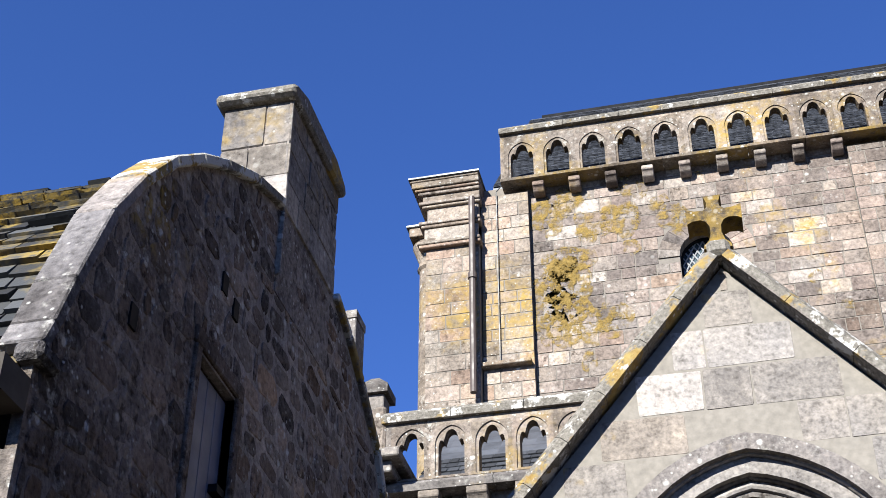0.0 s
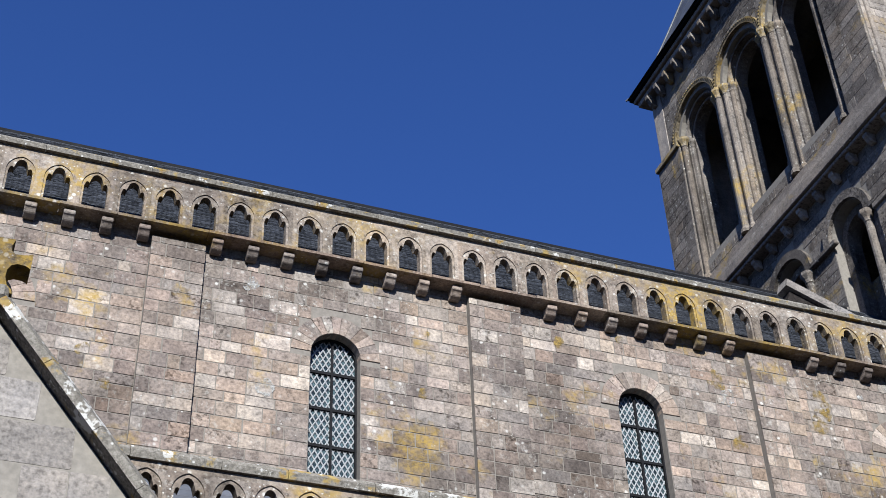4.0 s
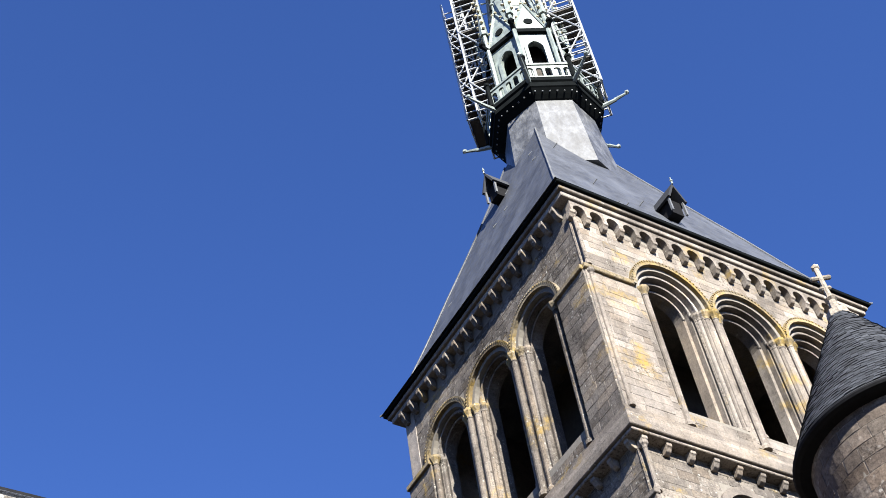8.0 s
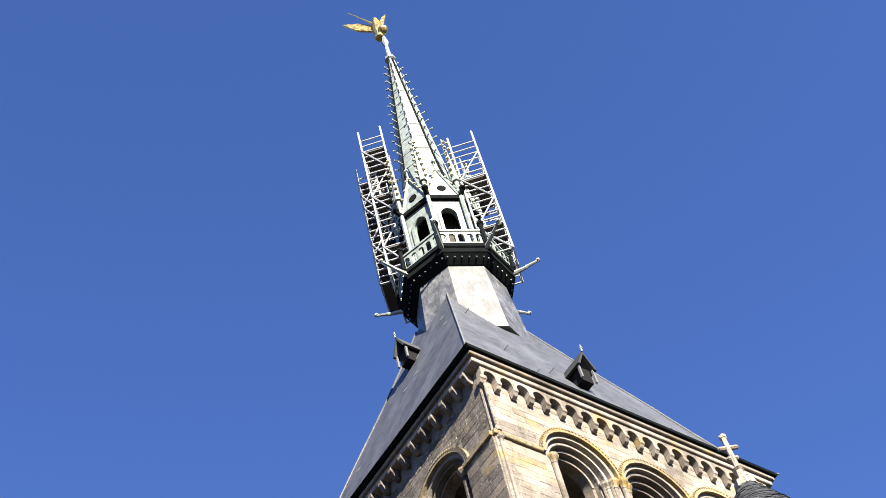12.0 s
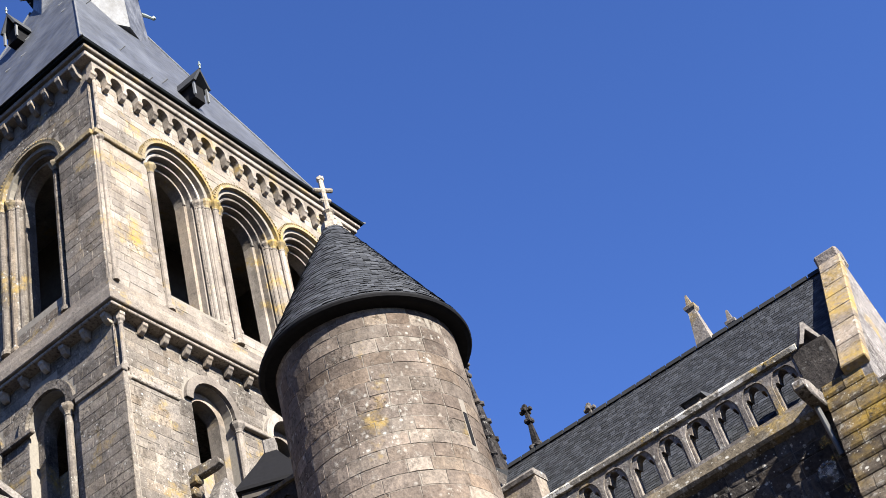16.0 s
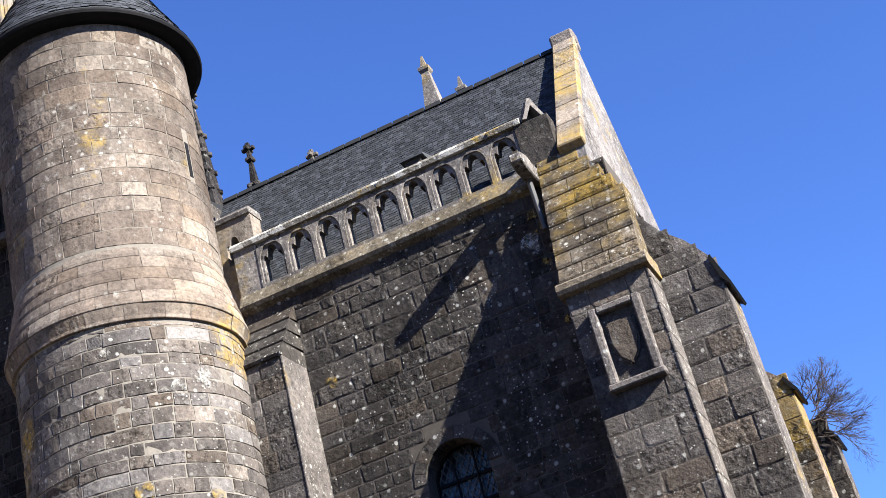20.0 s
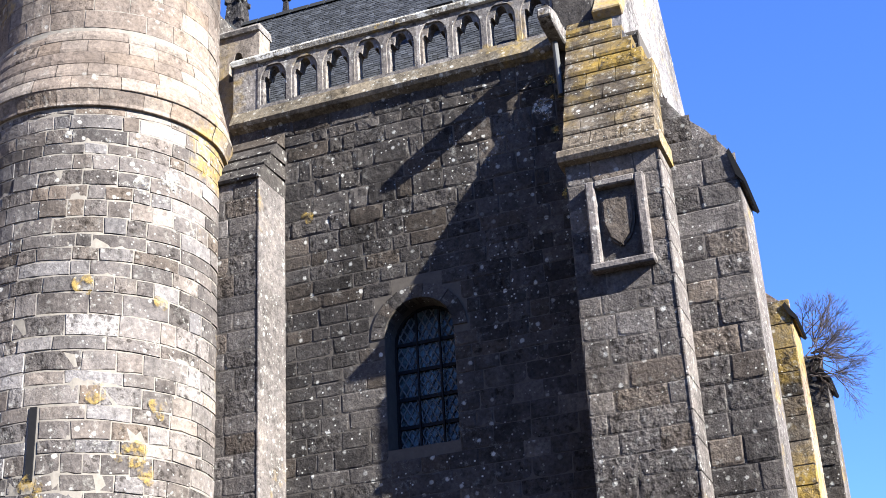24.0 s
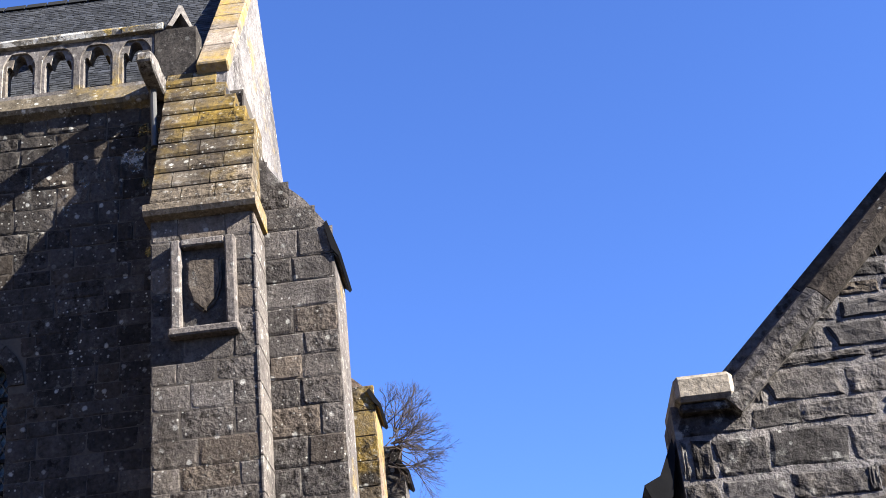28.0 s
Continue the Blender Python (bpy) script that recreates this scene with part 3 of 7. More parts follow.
def courses(u0, u1, z0, z1, height, length, blocked, seed, joint=0.012, vary=0.35, hv=0.15):
    """Rows of (u, z, width, height) for stones laid in courses; blocked(z_low, z_high) gives the stretches to leave free."""
    rng = random.Random(seed)
    z, out = z0, []
    while z < z1 - 0.04:
        h = min(height * rng.uniform(1 - hv, 1 + hv), z1 - z)
        if z1 - z - h < height * 0.45:
            h = z1 - z
        free = [(u0, u1)]
        for a, b in blocked(z, z + h):
            free = [p for lo, hi in free for p in ((lo, min(hi, a)), (max(lo, b), hi)) if p[1] - p[0] > 0.05]
        for lo, hi in free:
            u = lo
            first = True
            while u < hi - 0.02:
                w = length * rng.uniform(1 - vary, 1 + vary) * (rng.uniform(0.5, 1) if first else 1)
                first = False
                if hi - u - w < length * 0.45:
                    w = hi - u
                if w > 2.0 * length:
                    w = w / 2
                out.append((u + w / 2, z + h / 2, w - joint, h - joint))
                u += w
        z += h
    return out


def lay(parent, stones, templates, depth, front, near=None, limit=300, name="stone", seed=1, place=None, wild=0.0):
    """Lay stones on a wall face at y = front of the parent's frame. Those picked by near() become pieces, the rest is joined."""
    rng = random.Random(seed)
    place = place or (lambda u, z: Matrix.Translation((u, front, z)))
    picked = [s for s in stones if near is None or near(s[0], s[1])][:limit]
    chosen = set(id(s) for s in picked)
    V, F, mat = [], [], templates[0][0].materials[0]
    for s in stones:
        u, z, w, h = s
        me, v, f = rng.choice(templates)
        m = place(u, z) @ Matrix.Rotation(rng.uniform(-wild, wild), 4, "Y") @ Matrix.Diagonal((w, depth * rng.uniform(0.7, 1.25), h, 1))
        if id(s) in chosen:
            ob = new(name, me)
            ob.matrix_basis = m
            hang(ob, parent)
        else:
            k = len(V)
            V += [tuple(m @ Vector(p)) for p in v]
            F += [tuple(i + k for i in q) for q in f]
    if V:
        me = bpy.data.meshes.new("masonry")
        me.from_pydata(V, [], F)
        me.materials.append(mat)
        tagged(hang(new("masonry", me), parent), kind="stuff")


def arch_blocks(openings, ring=0.0, below=True):
    """A blocked() for courses(): openings of (centre, half width, sill, spring, rise)."""
    def blocked(za, zb):
        out = []
        for c, a, sill, spring, rise in openings:
            if zb <= sill or za >= spring + rise + ring:
                continue
            if za <= spring:
                half = a + (ring if zb > spring else 0)
            else:
                q = (za - spring) / (rise + ring)
                half = (a + ring) * math.sqrt(max(0.0, 1 - q * q))
            out.append((c - half, c + half))
        return out
    return blocked


def lay_round(parent, stones, r, mat, depth, near, seed, limit=300, name="stone", batter=0.0, foot=0.0, worn=0.0):
    """Stones bent round an upright cylinder of radius r; u runs along its face from the due-south point westwards."""
    rng = random.Random(seed)
    V, F, made = [], [], 0
    for u, z, w, h in stones:
        c = lambda: rng.uniform(0.004, 0.014)
        v = []
        here = r - batter * (z - foot)
        chip = 0.008 if rng.random() < worn else 0.003
        sunk = rng.uniform(0.2, 0.7) if chip > 0.004 else 1.0
        lean = rng.uniform(-1, 1) * (0.008 if worn else 0.0)
        for rad, e in ((here - 0.01, 0.0), (here + depth * sunk * rng.uniform(0.6, 1.3), 1.0)):
            tilt = rng.uniform(-0.004, 0.004) * e
            for s in (-1, 1):
                for i in range(4):
                    a = (u - w / 2 + e * c() + (w - 2 * e * c()) * i / 3) / r
                    q = rad + tilt * s + e * rng.uniform(-chip, chip)
                    v.append((-q * math.sin(a), -q * math.cos(a), z + s * (h / 2 - e * c() * chip / 0.003 * 0.6) + lean * (i - 1.5)))
        f = [(8 + i, 12 + i, 13 + i, 9 + i) for i in range(3)] + [(i, 8 + i, 9 + i, i + 1) for i in range(3)] + [(4 + i, 5 + i, 13 + i, 12 + i) for i in range(3)]
        f += [(0, 4, 12, 8), (3, 11, 15, 7)]
        if near(u, z) and made < limit:
            me = bpy.data.meshes.new(name)
            me.from_pydata(v, [], f)
            me.materials.append(mat)
            hang(new(name, me), parent)
            made += 1
        else:
            k = len(V)
            V += v
            F += [tuple(i + k for i in q) for q in f]
    if V:
        me = bpy.data.meshes.new("masonry")
        me.from_pydata(V, [], F)
        me.materials.append(mat)
        tagged(hang(new("masonry", me), parent), kind="stuff")


T_NAVE = stone_templates("nave_stone", M["nave"], chamfer=0.014)
T_PALE = stone_templates("pale_stone", M["pale"], chamfer=0.015)
T_TOWER = stone_templates("tower_stone", M["tower"], chamfer=0.02)
T_TOWER_LOW = stone_templates("grimy_shaded_tower_stone", M["tower_low"], chamfer=0.02)
T_DARK = rock_templates("dark_stone", M["dark"], 10, 0.14, 0.02)
T_GREY = rock_templates("grey_stone", M["grey"], 10, 0.16, 0.02)
T_BROKEN = rock_templates("broken_stone", M["dark"], 10, 0.42, 0.03, 7, 5)
T_SHADED = stone_templates("shade_toned_stone", M["soot_and_shade"], chamfer=0.035)
T_RUBBLE = stone_templates("rubble_stone", M["rubble"], 9, chamfer=0.12, skew=0.13)
T_HOUSE = rock_templates("house_stone", M["house"], 12, 0.4, 0.09, 8, 6)
T_OCHRE = stone_templates("ochre_stone", M["darkgold"], chamfer=0.03)
T_GOLD = stone_templates("gold_stone", M["gold"], chamfer=0.012)
T_CHIMNEY = stone_templates("chimney_stone", M["chimney"], chamfer=0.02)


# ---- ground ----
def ground():
    bm = bmesh.new()
    box(bm, -1500, 1500, -1500, 1500, -0.6, 0.0)
    ob = new("ground", mesh_of("ground", bm, M["paving"]))
    tagged(ob, "grey granite paved terrace around the church", "ground", kind="structure")


ground()


def blocking_wall(name, x0, x1, y0, y1, h):
    """Plain unseen walls added behind the viewpoint to cut low skylight and ground bounce."""
    ob = new(name, mesh_of(name, boxes((x0, x1, y0, y1, 0, h), (x0 - 0.08, x1 + 0.08, y0 - 0.08, y1 + 0.08, h, h + 0.18)), M["house"]))
    tagged(ob, "plain grey unseen wall added to block low skylight", "wall", kind="structure")


blocking_wall("wall_south", -16, 34, -13.5, -13.0, 6.0)
blocking_wall("wall_west", -16.5, -16, -13, 14, 6.5)


# ---- shared pieces ----
def arcade_unit(name, pitch, z0, z1, a, sill, spring, mat, back=0.16, front=0.035, apex=1.4):
    """One bay of a pierced parapet: a trefoil opening under a pointed outer order."""
    bm = bmesh.new()
    holed_wall(bm, -pitch / 2, pitch / 2, z0, z1, 0.0, back, [(0, sill, trefoil_curve(a, spring))])
    outer = pointed_curve(a + 0.04, spring + 0.02, (a + 0.04) * apex)
    holed_wall(bm, -pitch / 2, pitch / 2, z0, z1 - 0.1, -front, -0.001, [(0, sill, outer)])
    return mesh_of(name, bm, mat)


def arcade(parent, us, unit, y=0.0):
    for u in us:
        ob = new("parapet_arch", unit)
        ob.matrix_basis = Matrix.Translation((u, y, 0))
        hang(ob, parent)


def coping_run(parent, u0, u1, z0, z1, y0, y1, mat, seed, length=0.95, name="coping_stone"):
    """Coping stones end to end, each a little proud or tilted."""
    rng = random.Random(seed)
    u = u0
    while u < u1 - 0.05:
        w = min(length * rng.uniform(0.75, 1.3), u1 - u)
        if u1 - u - w < 0.3:
            w = u1 - u
        d = rng.uniform(-0.012, 0.012)
        bm = bmesh.new()
        extrude_profile(bm, [(y0 + d, z0), (y0 - 0.02 + d, z0 + (z1 - z0) * 0.55), (y0 + 0.04, z1 + d * 0.6), (y1 - 0.04, z1 + d * 0.6), (y1, z0)], u + 0.004, u + w - 0.004, "x")
        part(name, bm, mat, parent)
        u += w


def corbel_mesh(name, w, h, d, mat):
    bm = bmesh.new()
    extrude_profile(bm, [(0, 0), (0, h), (-d, h), (-d, h * 0.62), (-d * 0.82, h * 0.5), (-d * 0.6, h * 0.18), (-d * 0.25, 0)], -w / 2, w / 2, "x")
    bmesh.ops.bevel(bm, geom=bm.edges[:], offset=0.012, segments=1, affect="EDGES")
    return mesh_of(name, bm, mat)


def voussoirs(parent, c, a, spring, ring, front, mat, count=11, rise=None, seed=0, name="voussoir"):
    """Wedge stones round a half-round arch."""
    rng = random.Random(seed)
    rise = a if rise is None else rise
    for k in range(count):
        t0, t1 = math.pi * k / count + 0.005, math.pi * (k + 1) / count - 0.005
        p = [(c - q * math.cos(t), spring + s * math.sin(t)) for q, s, t in ((a, rise, t0), (a + ring, rise + ring, t0), (a + ring, rise + ring, t1), (a, rise, t1))]
        bm = bmesh.new()
        extrude_profile(bm, p, front + 0.022 - 0.012 * rng.uniform(0.5, 1.3), front + 0.25)
        part(name, bm, mat, parent)


def lattice_window(parent, c, a, sill, spring, y, rows=4, mullion=True, fine=0.1, rise=None, lead="leadbar"):
    """A leaded light in an arched opening: glass, diamond cames, saddle bars and a centre bar."""
    rise = a if rise is None else rise
    top = spring + rise
    win = part("window", boxes((c - a - 0.02, c + a + 0.02, y + 0.06, y + 0.1, sill - 0.02, sill + 0.05)), M["iron"], parent, "tall round-headed leaded window")
    bm = bmesh.new()
    pts = [(c + a, sill), *[(c - u, z) for u, z in round_curve(a, spring, rise)], (c - a, sill)]
    bm.faces.new([bm.verts.new((u, y + 0.05, z)) for u, z in pts])
    part("glass_pane", bm, M["glass"], win, "dark old glass")

    def inside(u, z):
        if abs(u) > a or z < sill:
            return False
        return z <= spring or (u / a) ** 2 + ((z - spring) / rise) ** 2 <= 1

    bm = bmesh.new()
    w, step = 0.012, fine
    lo, hi = sill, top
    for s in (1, -1):
        slope = 1.75 * s
        k = -40
        while k < 80:
            z_at = lo + k * step * 1.75
            pts = []
            for i in range(61):
                u = -a + 2 * a * i / 60
                z = z_at + slope * u
                if inside(u, z):
                    pts.append((u, z))
            if len(pts) > 1:
                (ua, za), (ub, zb) = pts[0], pts[-1]
                tube(bm, (c + ua, y + 0.035, za), (c + ub, y + 0.035, zb), w, 4)
            k += 1
    part("lead_lattice", bm, M[lead], win, "lead lattice")
    for k in range(1, rows):
        z = sill + (spring + rise * 0.55 - sill) * k / (rows - 0.3)
        half = a if z <= spring else a * math.sqrt(max(0, 1 - ((z - spring) / rise) ** 2))
        part("saddle_bar", boxes((c - half, c + half, y + 0.0, y + 0.03, z - 0.025, z + 0.025)), M["iron"], win)
    if mullion:
        part("centre_bar", boxes((c - 0.02, c + 0.02, y - 0.01, y + 0.025, sill, top - 0.02)), M["iron"], win)
    bm = bmesh.new()
    arch_ring(bm, round_curve(a - 0.03, spring, rise - 0.03), round_curve(a, spring, rise), sill, y - 0.02, y + 0.03, c)
    part("window_frame", bm, M["iron"], win)
    return win


def column(parent, x, y, z0, z1, r, mat, cap=0.35, name="colonnette", n=10, capmat=None):
    """A slim shaft with a moulded base and a flared capital."""
    bm = bmesh.new()
    lathe(bm, [(r * 1.7, z0), (r * 1.7, z0 + 0.1), (r * 1.25, z0 + 0.17), (r, z0 + 0.22), (r, z1 - cap), (r * 1.25, z1 - cap + 0.03), (r, z1 - cap + 0.07)], n, x, y)
    col = part(name, bm, mat, parent)
    bm = bmesh.new()
    lathe(bm, [(r * 1.02, z1 - cap + 0.06), (r * 1.2, z1 - cap * 0.6), (r * 1.9, z1 - 0.1), (r * 2.0, z1 - 0.08), (r * 2.0, z1)], 8, x, y)
    part("capital", bm, capmat or mat, col)
    return col


def blot(size, seed):
    """A rounded thin crust of lichen, facing -y."""
    rng = random.Random(seed)
    waves = [(k, rng.uniform(0.05, 0.3) / k ** 0.5, rng.uniform(0, 6.3)) for k in (1, 2, 3, 5)]
    bm = bmesh.new()
    mid = bm.verts.new((0, -0.006, 0))
    ring = []
    for i in range(28):
        a = i * math.pi / 14
        r = size * (1.0 + sum(w * math.sin(k * a + p) for k, w, p in waves))
        ring.append(bm.verts.new((r * math.cos(a), 0, 1.1 * r * math.sin(a))))
    for i in range(28):
        bm.faces.new((mid, ring[i], ring[(i + 1) % 28]))
    return bm


# ---- nave ----
NAVE_Y, NAVE_END = 18.6, 21.0
NAVE_WINDOWS = [(-0.1, 0.43), (5.55, 0.43), (11.2, 0.44), (16.85, 0.44)]
PILASTERS = [(2.33, 3.22), (7.95, 8.93), (13.6, 14.55), (19.2, 20.1)]


def nave():
    nv = thing("nave", "long beige granite nave with clerestory windows and a pierced parapet", "church nave", Matrix.Translation((0, NAVE_Y, 0)))
    holes = [(c, 12.3, round_curve(a, 14.62)) for c, a in NAVE_WINDOWS]
    bm = bmesh.new()
    holed_wall(bm, -3.7, NAVE_END, 0, 16.5, 0.03, 0.9, holes)
    wall = part("clerestory_wall", bm, M["mortar"], nv)
    blocked0 = arch_blocks([(c, a, 12.3, 14.62, a) for c, a in NAVE_WINDOWS], 0.34)

    def blocked(za, zb):
        return blocked0(za, zb) + [(p, q) for p, q in PILASTERS] + [(-3.7, -2.92)]
    st = courses(-3.7, NAVE_END, 10.6, 16.5, 0.235, 0.37, blocked, 11, joint=0.016, vary=0.5, hv=0.22)
    lay(wall, st, T_NAVE, 0.015, 0.036, near=lambda u, z: 3.2 < u < 10.5 and z > 12.1, seed=3)
    for k, (c, a) in enumerate(NAVE_WINDOWS):
        voussoirs(wall, c, a, 14.62, 0.34, 0.0, M["nave"], 13, seed=k)
        lattice_window(nv, c, a, 12.3, 14.62, 0.22)
    for k, (p, q) in enumerate(PILASTERS + [(-3.72, -2.92)]):
        bm = boxes((p, q, -0.1, 0.029, 0, 16.26))
        pil = part("pilaster", bm, M["mortar"], nv, "flat granite pilaster strip")
        st = courses(p - 0.012, q + 0.012, 10.6, 16.26, 0.25, 0.36, lambda a, b: [], 40 + k, joint=0.016, vary=0.45)
        lay(pil, st, T_GOLD if p < -3 else T_NAVE, 0.015, -0.094, limit=60, seed=k)
    # blooms of ochre lichen below the parapet
    rng = random.Random(77)
    for k in range(40):
        u = -2.75 + abs(rng.gauss(0, 0.9))
        z = rng.uniform(13.3, 16.2) if u < -1.2 else rng.uniform(15.2, 16.2)
        part("lichen_patch", blot(rng.uniform(0.12, 0.34), 300 + k), M["ochre"], wall, "ochre lichen patch", Matrix.Translation((u, 0.012, z)))
    for k in range(40):
        u, z = rng.uniform(-2.5, 20.0), rng.choice((rng.uniform(15.3, 16.2), rng.uniform(11.2, 16.2)))
        if not any(p - 0.2 < u < q + 0.2 for p, q in PILASTERS) and not any(abs(u - c) < 0.75 and z < 15.4 for c, _ in NAVE_WINDOWS):
            part("lichen_patch", blot(rng.uniform(0.06, 0.2), 400 + k), M["lichen" if k % 3 == 0 else "ochre"], wall, "white lichen patch" if k % 3 == 0 else "ochre lichen patch", Matrix.Translation((u, 0.012, z)))
    # cornice, corbels, pierced parapet
    coping_run(nv, -3.35, NAVE_END, 16.39, 16.46, -0.31, 0.3, M["gold"], 5, 1.2, "cornice_stone")
    corb = corbel_mesh("corbel", 0.19, 0.2, 0.24, M["nave"])
    for k in range(39):
        u = -2.72 + 0.612 * k
        if any(p - 0.14 < u < q + 0.14 for p, q in PILASTERS) or u > NAVE_END - 0.2:
            continue
        ob = new("corbel", corb)
        ob.matrix_basis = Matrix.Translation((u, 0, 16.16 + 0.005 * math.sin(9 * k)))
        hang(ob, nv)
    unit = arcade_unit("nave_parapet_arch", 0.611, 16.46, 17.46, 0.195, 16.49, 16.93, M["parapet_gold"], front=0.02, apex=1.3)
    parapet = part("parapet", boxes((-3.35, -3.28, -0.22, 0.0, 16.46, 17.46)), M["gold"], nv, "ochre-lichened pierced stone parapet")
    arcade(parapet, [-2.975 + 0.611 * k for k in range(39)], unit, -0.22)
    coping_run(nv, -3.36, NAVE_END, 17.46, 17.6, -0.3, 0.02, M["crust"], 6)
    # roof
    bm = bmesh.new()
    extrude_profile(bm, [(0.12, 16.5), (0.12, 16.62), (4.8, 22.14), (5.05, 22.14), (9.3, 16.9), (9.3, 16.5)], -3.55, 21.5, "x")
    roof = part("roof", bm, M["slate_far"], nv, "dark slate nave roof")
    slate_rows(roof, Matrix.Translation((-3.55, 0.1, 16.61)) @ Matrix.Rotation(math.atan2(5.52, 4.68), 4, "X"), 24.4, 7.1, 0.1, 0.15, M["slate"], 21, thick=0.007)
    bm = boxes((-3.3, 20.5, 4.78, 5.06, 22.12, 22.2))
    part("ridge", bm, M["iron"], roof)
    rb = mesh_of("ridge_roll", boxes((-0.03, 0.03, -0.06, 0.06, 0, 0.09)), M["pale"])
    for k in range(80):
        ob = new("ridge_roll", rb)
        ob.matrix_basis = Matrix.Translation((-3.1 + 0.3 * k, 4.92, 22.18))
        hang(ob, roof)
    part("rear_wall", boxes((-3.7, NAVE_END, 8.5, 9.3, 0, 16.5)), M["nave"], nv)
    return nv


def slate_rows(parent, m, width, length, course, slate, mat, seed, pieces=None, thick=0.012):
    """Overlapping slates on a slope: local x along the eave, y up the slope, z out of it."""
    rng = random.Random(seed)
    V, F = [], []
    made = 0
    me0 = None
    for r in range(int(length / course) + 1):
        x = -rng.uniform(0, slate)
        while x < width:
            w = slate * rng.uniform(0.8, 1.25)
            a, b = max(0, x), min(width, x + w - 0.008)
            x += w
            if b - a < 0.03:
                continue
            y0, y1 = r * course + rng.uniform(-0.012, 0.012), min(length + 0.02, r * course + course * 1.15)
            if y1 - y0 < 0.03:
                continue
            lift = thick * rng.uniform(1.4, 2.6)
            p = [(a, y0, lift), (b, y0, lift + rng.uniform(-0.003, 0.003)), (b, y1, 0.003), (a, y1, 0.003), (a, y0, lift - thick), (b, y0, lift - thick)]
            f = [(0, 1, 2, 3), (4, 5, 1, 0), (4, 0, 3), (5, 2, 1)]
            if pieces and made < 300 and pieces((a + b) / 2, y0):
                me = bpy.data.meshes.new("slate")
                me.from_pydata(p, [], f)
                me.materials.append(mat)
                ob = new("slate", me)
                ob.matrix_basis = m
                hang(ob, parent)
                made += 1
            else:
                k = len(V)
                V += p
                F += [tuple(i + k for i in q) for q in f]
    if V:
        me = bpy.data.meshes.new("slating")
        me.from_pydata(V, [], F)
        me.materials.append(mat)
        ob = new("slating", me)
        ob.matrix_basis = m
        tagged(hang(ob, parent), kind="stuff")


nave()


# ---- west end of the nave: the later classical front ----
def west_front():
    wf = thing("west_front", "beige granite classical end bay with moulded cornice", "church front", Matrix.Translation((0, NAVE_Y, 0)))
    body = part("end_bay", boxes((-4.62, -3.74, -0.25, 1.2, 0, 16.05)), M["mortar"], wf)
    st = courses(-4.64, -3.74, 10.4, 15.2, 0.27, 0.5, lambda a, b: [], 81)
    lay(body, st, T_GOLD, 0.014, -0.244, seed=8)
    bm = bmesh.new()
    lathe(bm, [(0.2, 10.0), (0.2, 14.9), (0.24, 14.95), (0.21, 15.02), (0.21, 15.1), (0.3, 15.35), (0.32, 15.4)], 16, -4.6, 0.0)
    part("engaged_column", bm, M["gold"], wf)
    for z0, z1, over in ((15.2, 15.26, 0.1), (15.26, 15.32, 0.13), (15.32, 15.62, 0.02), (15.62, 15.68, 0.07), (15.68, 15.74, 0.11), (16.05, 16.1, 0.06), (16.1, 16.16, 0.11), (16.16, 16.3, 0.05), (16.3, 16.36, 0.12), (16.36, 16.41, 0.17), (16.41, 16.53, 0.22), (16.53, 16.57, 0.25)):
        part("cornice_band", boxes((-4.64 - over, -3.76 + min(over, 0.06), -0.27 - over * 0.7, 1.25, z0, z1), bevel=0.01), M["gold"], wf)
    part("cornice_flashing", boxes((-4.91, -3.68, -0.48, 1.25, 16.57, 16.6)), M["lead"], wf, "thin lead flashing")
    # the cornice of the west side, set a little lower and standing further out
    for z0, z1, over in ((15.5, 15.6, 0.1), (15.75, 15.82, 0.2), (15.82, 15.92, 0.32), (15.92, 16.1, 0.48), (16.1, 16.15, 0.54)):
        part("cornice_band", boxes((-4.66 - over * 0.85, -4.4, 0.55 - over * 0.6, 2.6, z0, z1), bevel=0.01), M["gold"] if z1 < 16.12 else M["lead"], wf)
    part("west_pier", boxes((-4.66, -4.4, 1.22, 2.4, 0, 15.5)), M["gold"], wf)
    part("frieze", boxes((-4.6, -3.77, -0.26, 1.2, 15.74, 16.05)), M["gold"], wf)
    pipe = bmesh.new()
    tube(pipe, (-3.82, -0.42, 12.3), (-3.82, -0.42, 16.05), 0.055, 10)
    tube(pipe, (-3.82, -0.42, 14.4), (-3.82, -0.42, 14.5), 0.075, 10)
    part("downpipe", pipe, M["pipe"], wf, "brown painted downpipe")
    bm = bmesh.new()
    tube(bm, (-3.45, -0.15, 12.95), (-3.45, -0.15, 16.3), 0.009, 6)
    tube(bm, (-3.45, -0.15, 16.3), (-3.3, -0.15, 16.5), 0.009, 6)
    part("cable", bm, M["zinc"], wf)
    part("ledge", boxes((-3.74, -2.95, -0.24, -0.1, 12.86, 12.93), bevel=0.01), M["gold"], wf)


west_front()


# ---- south aisle ----
AISLE_Y = 15.3


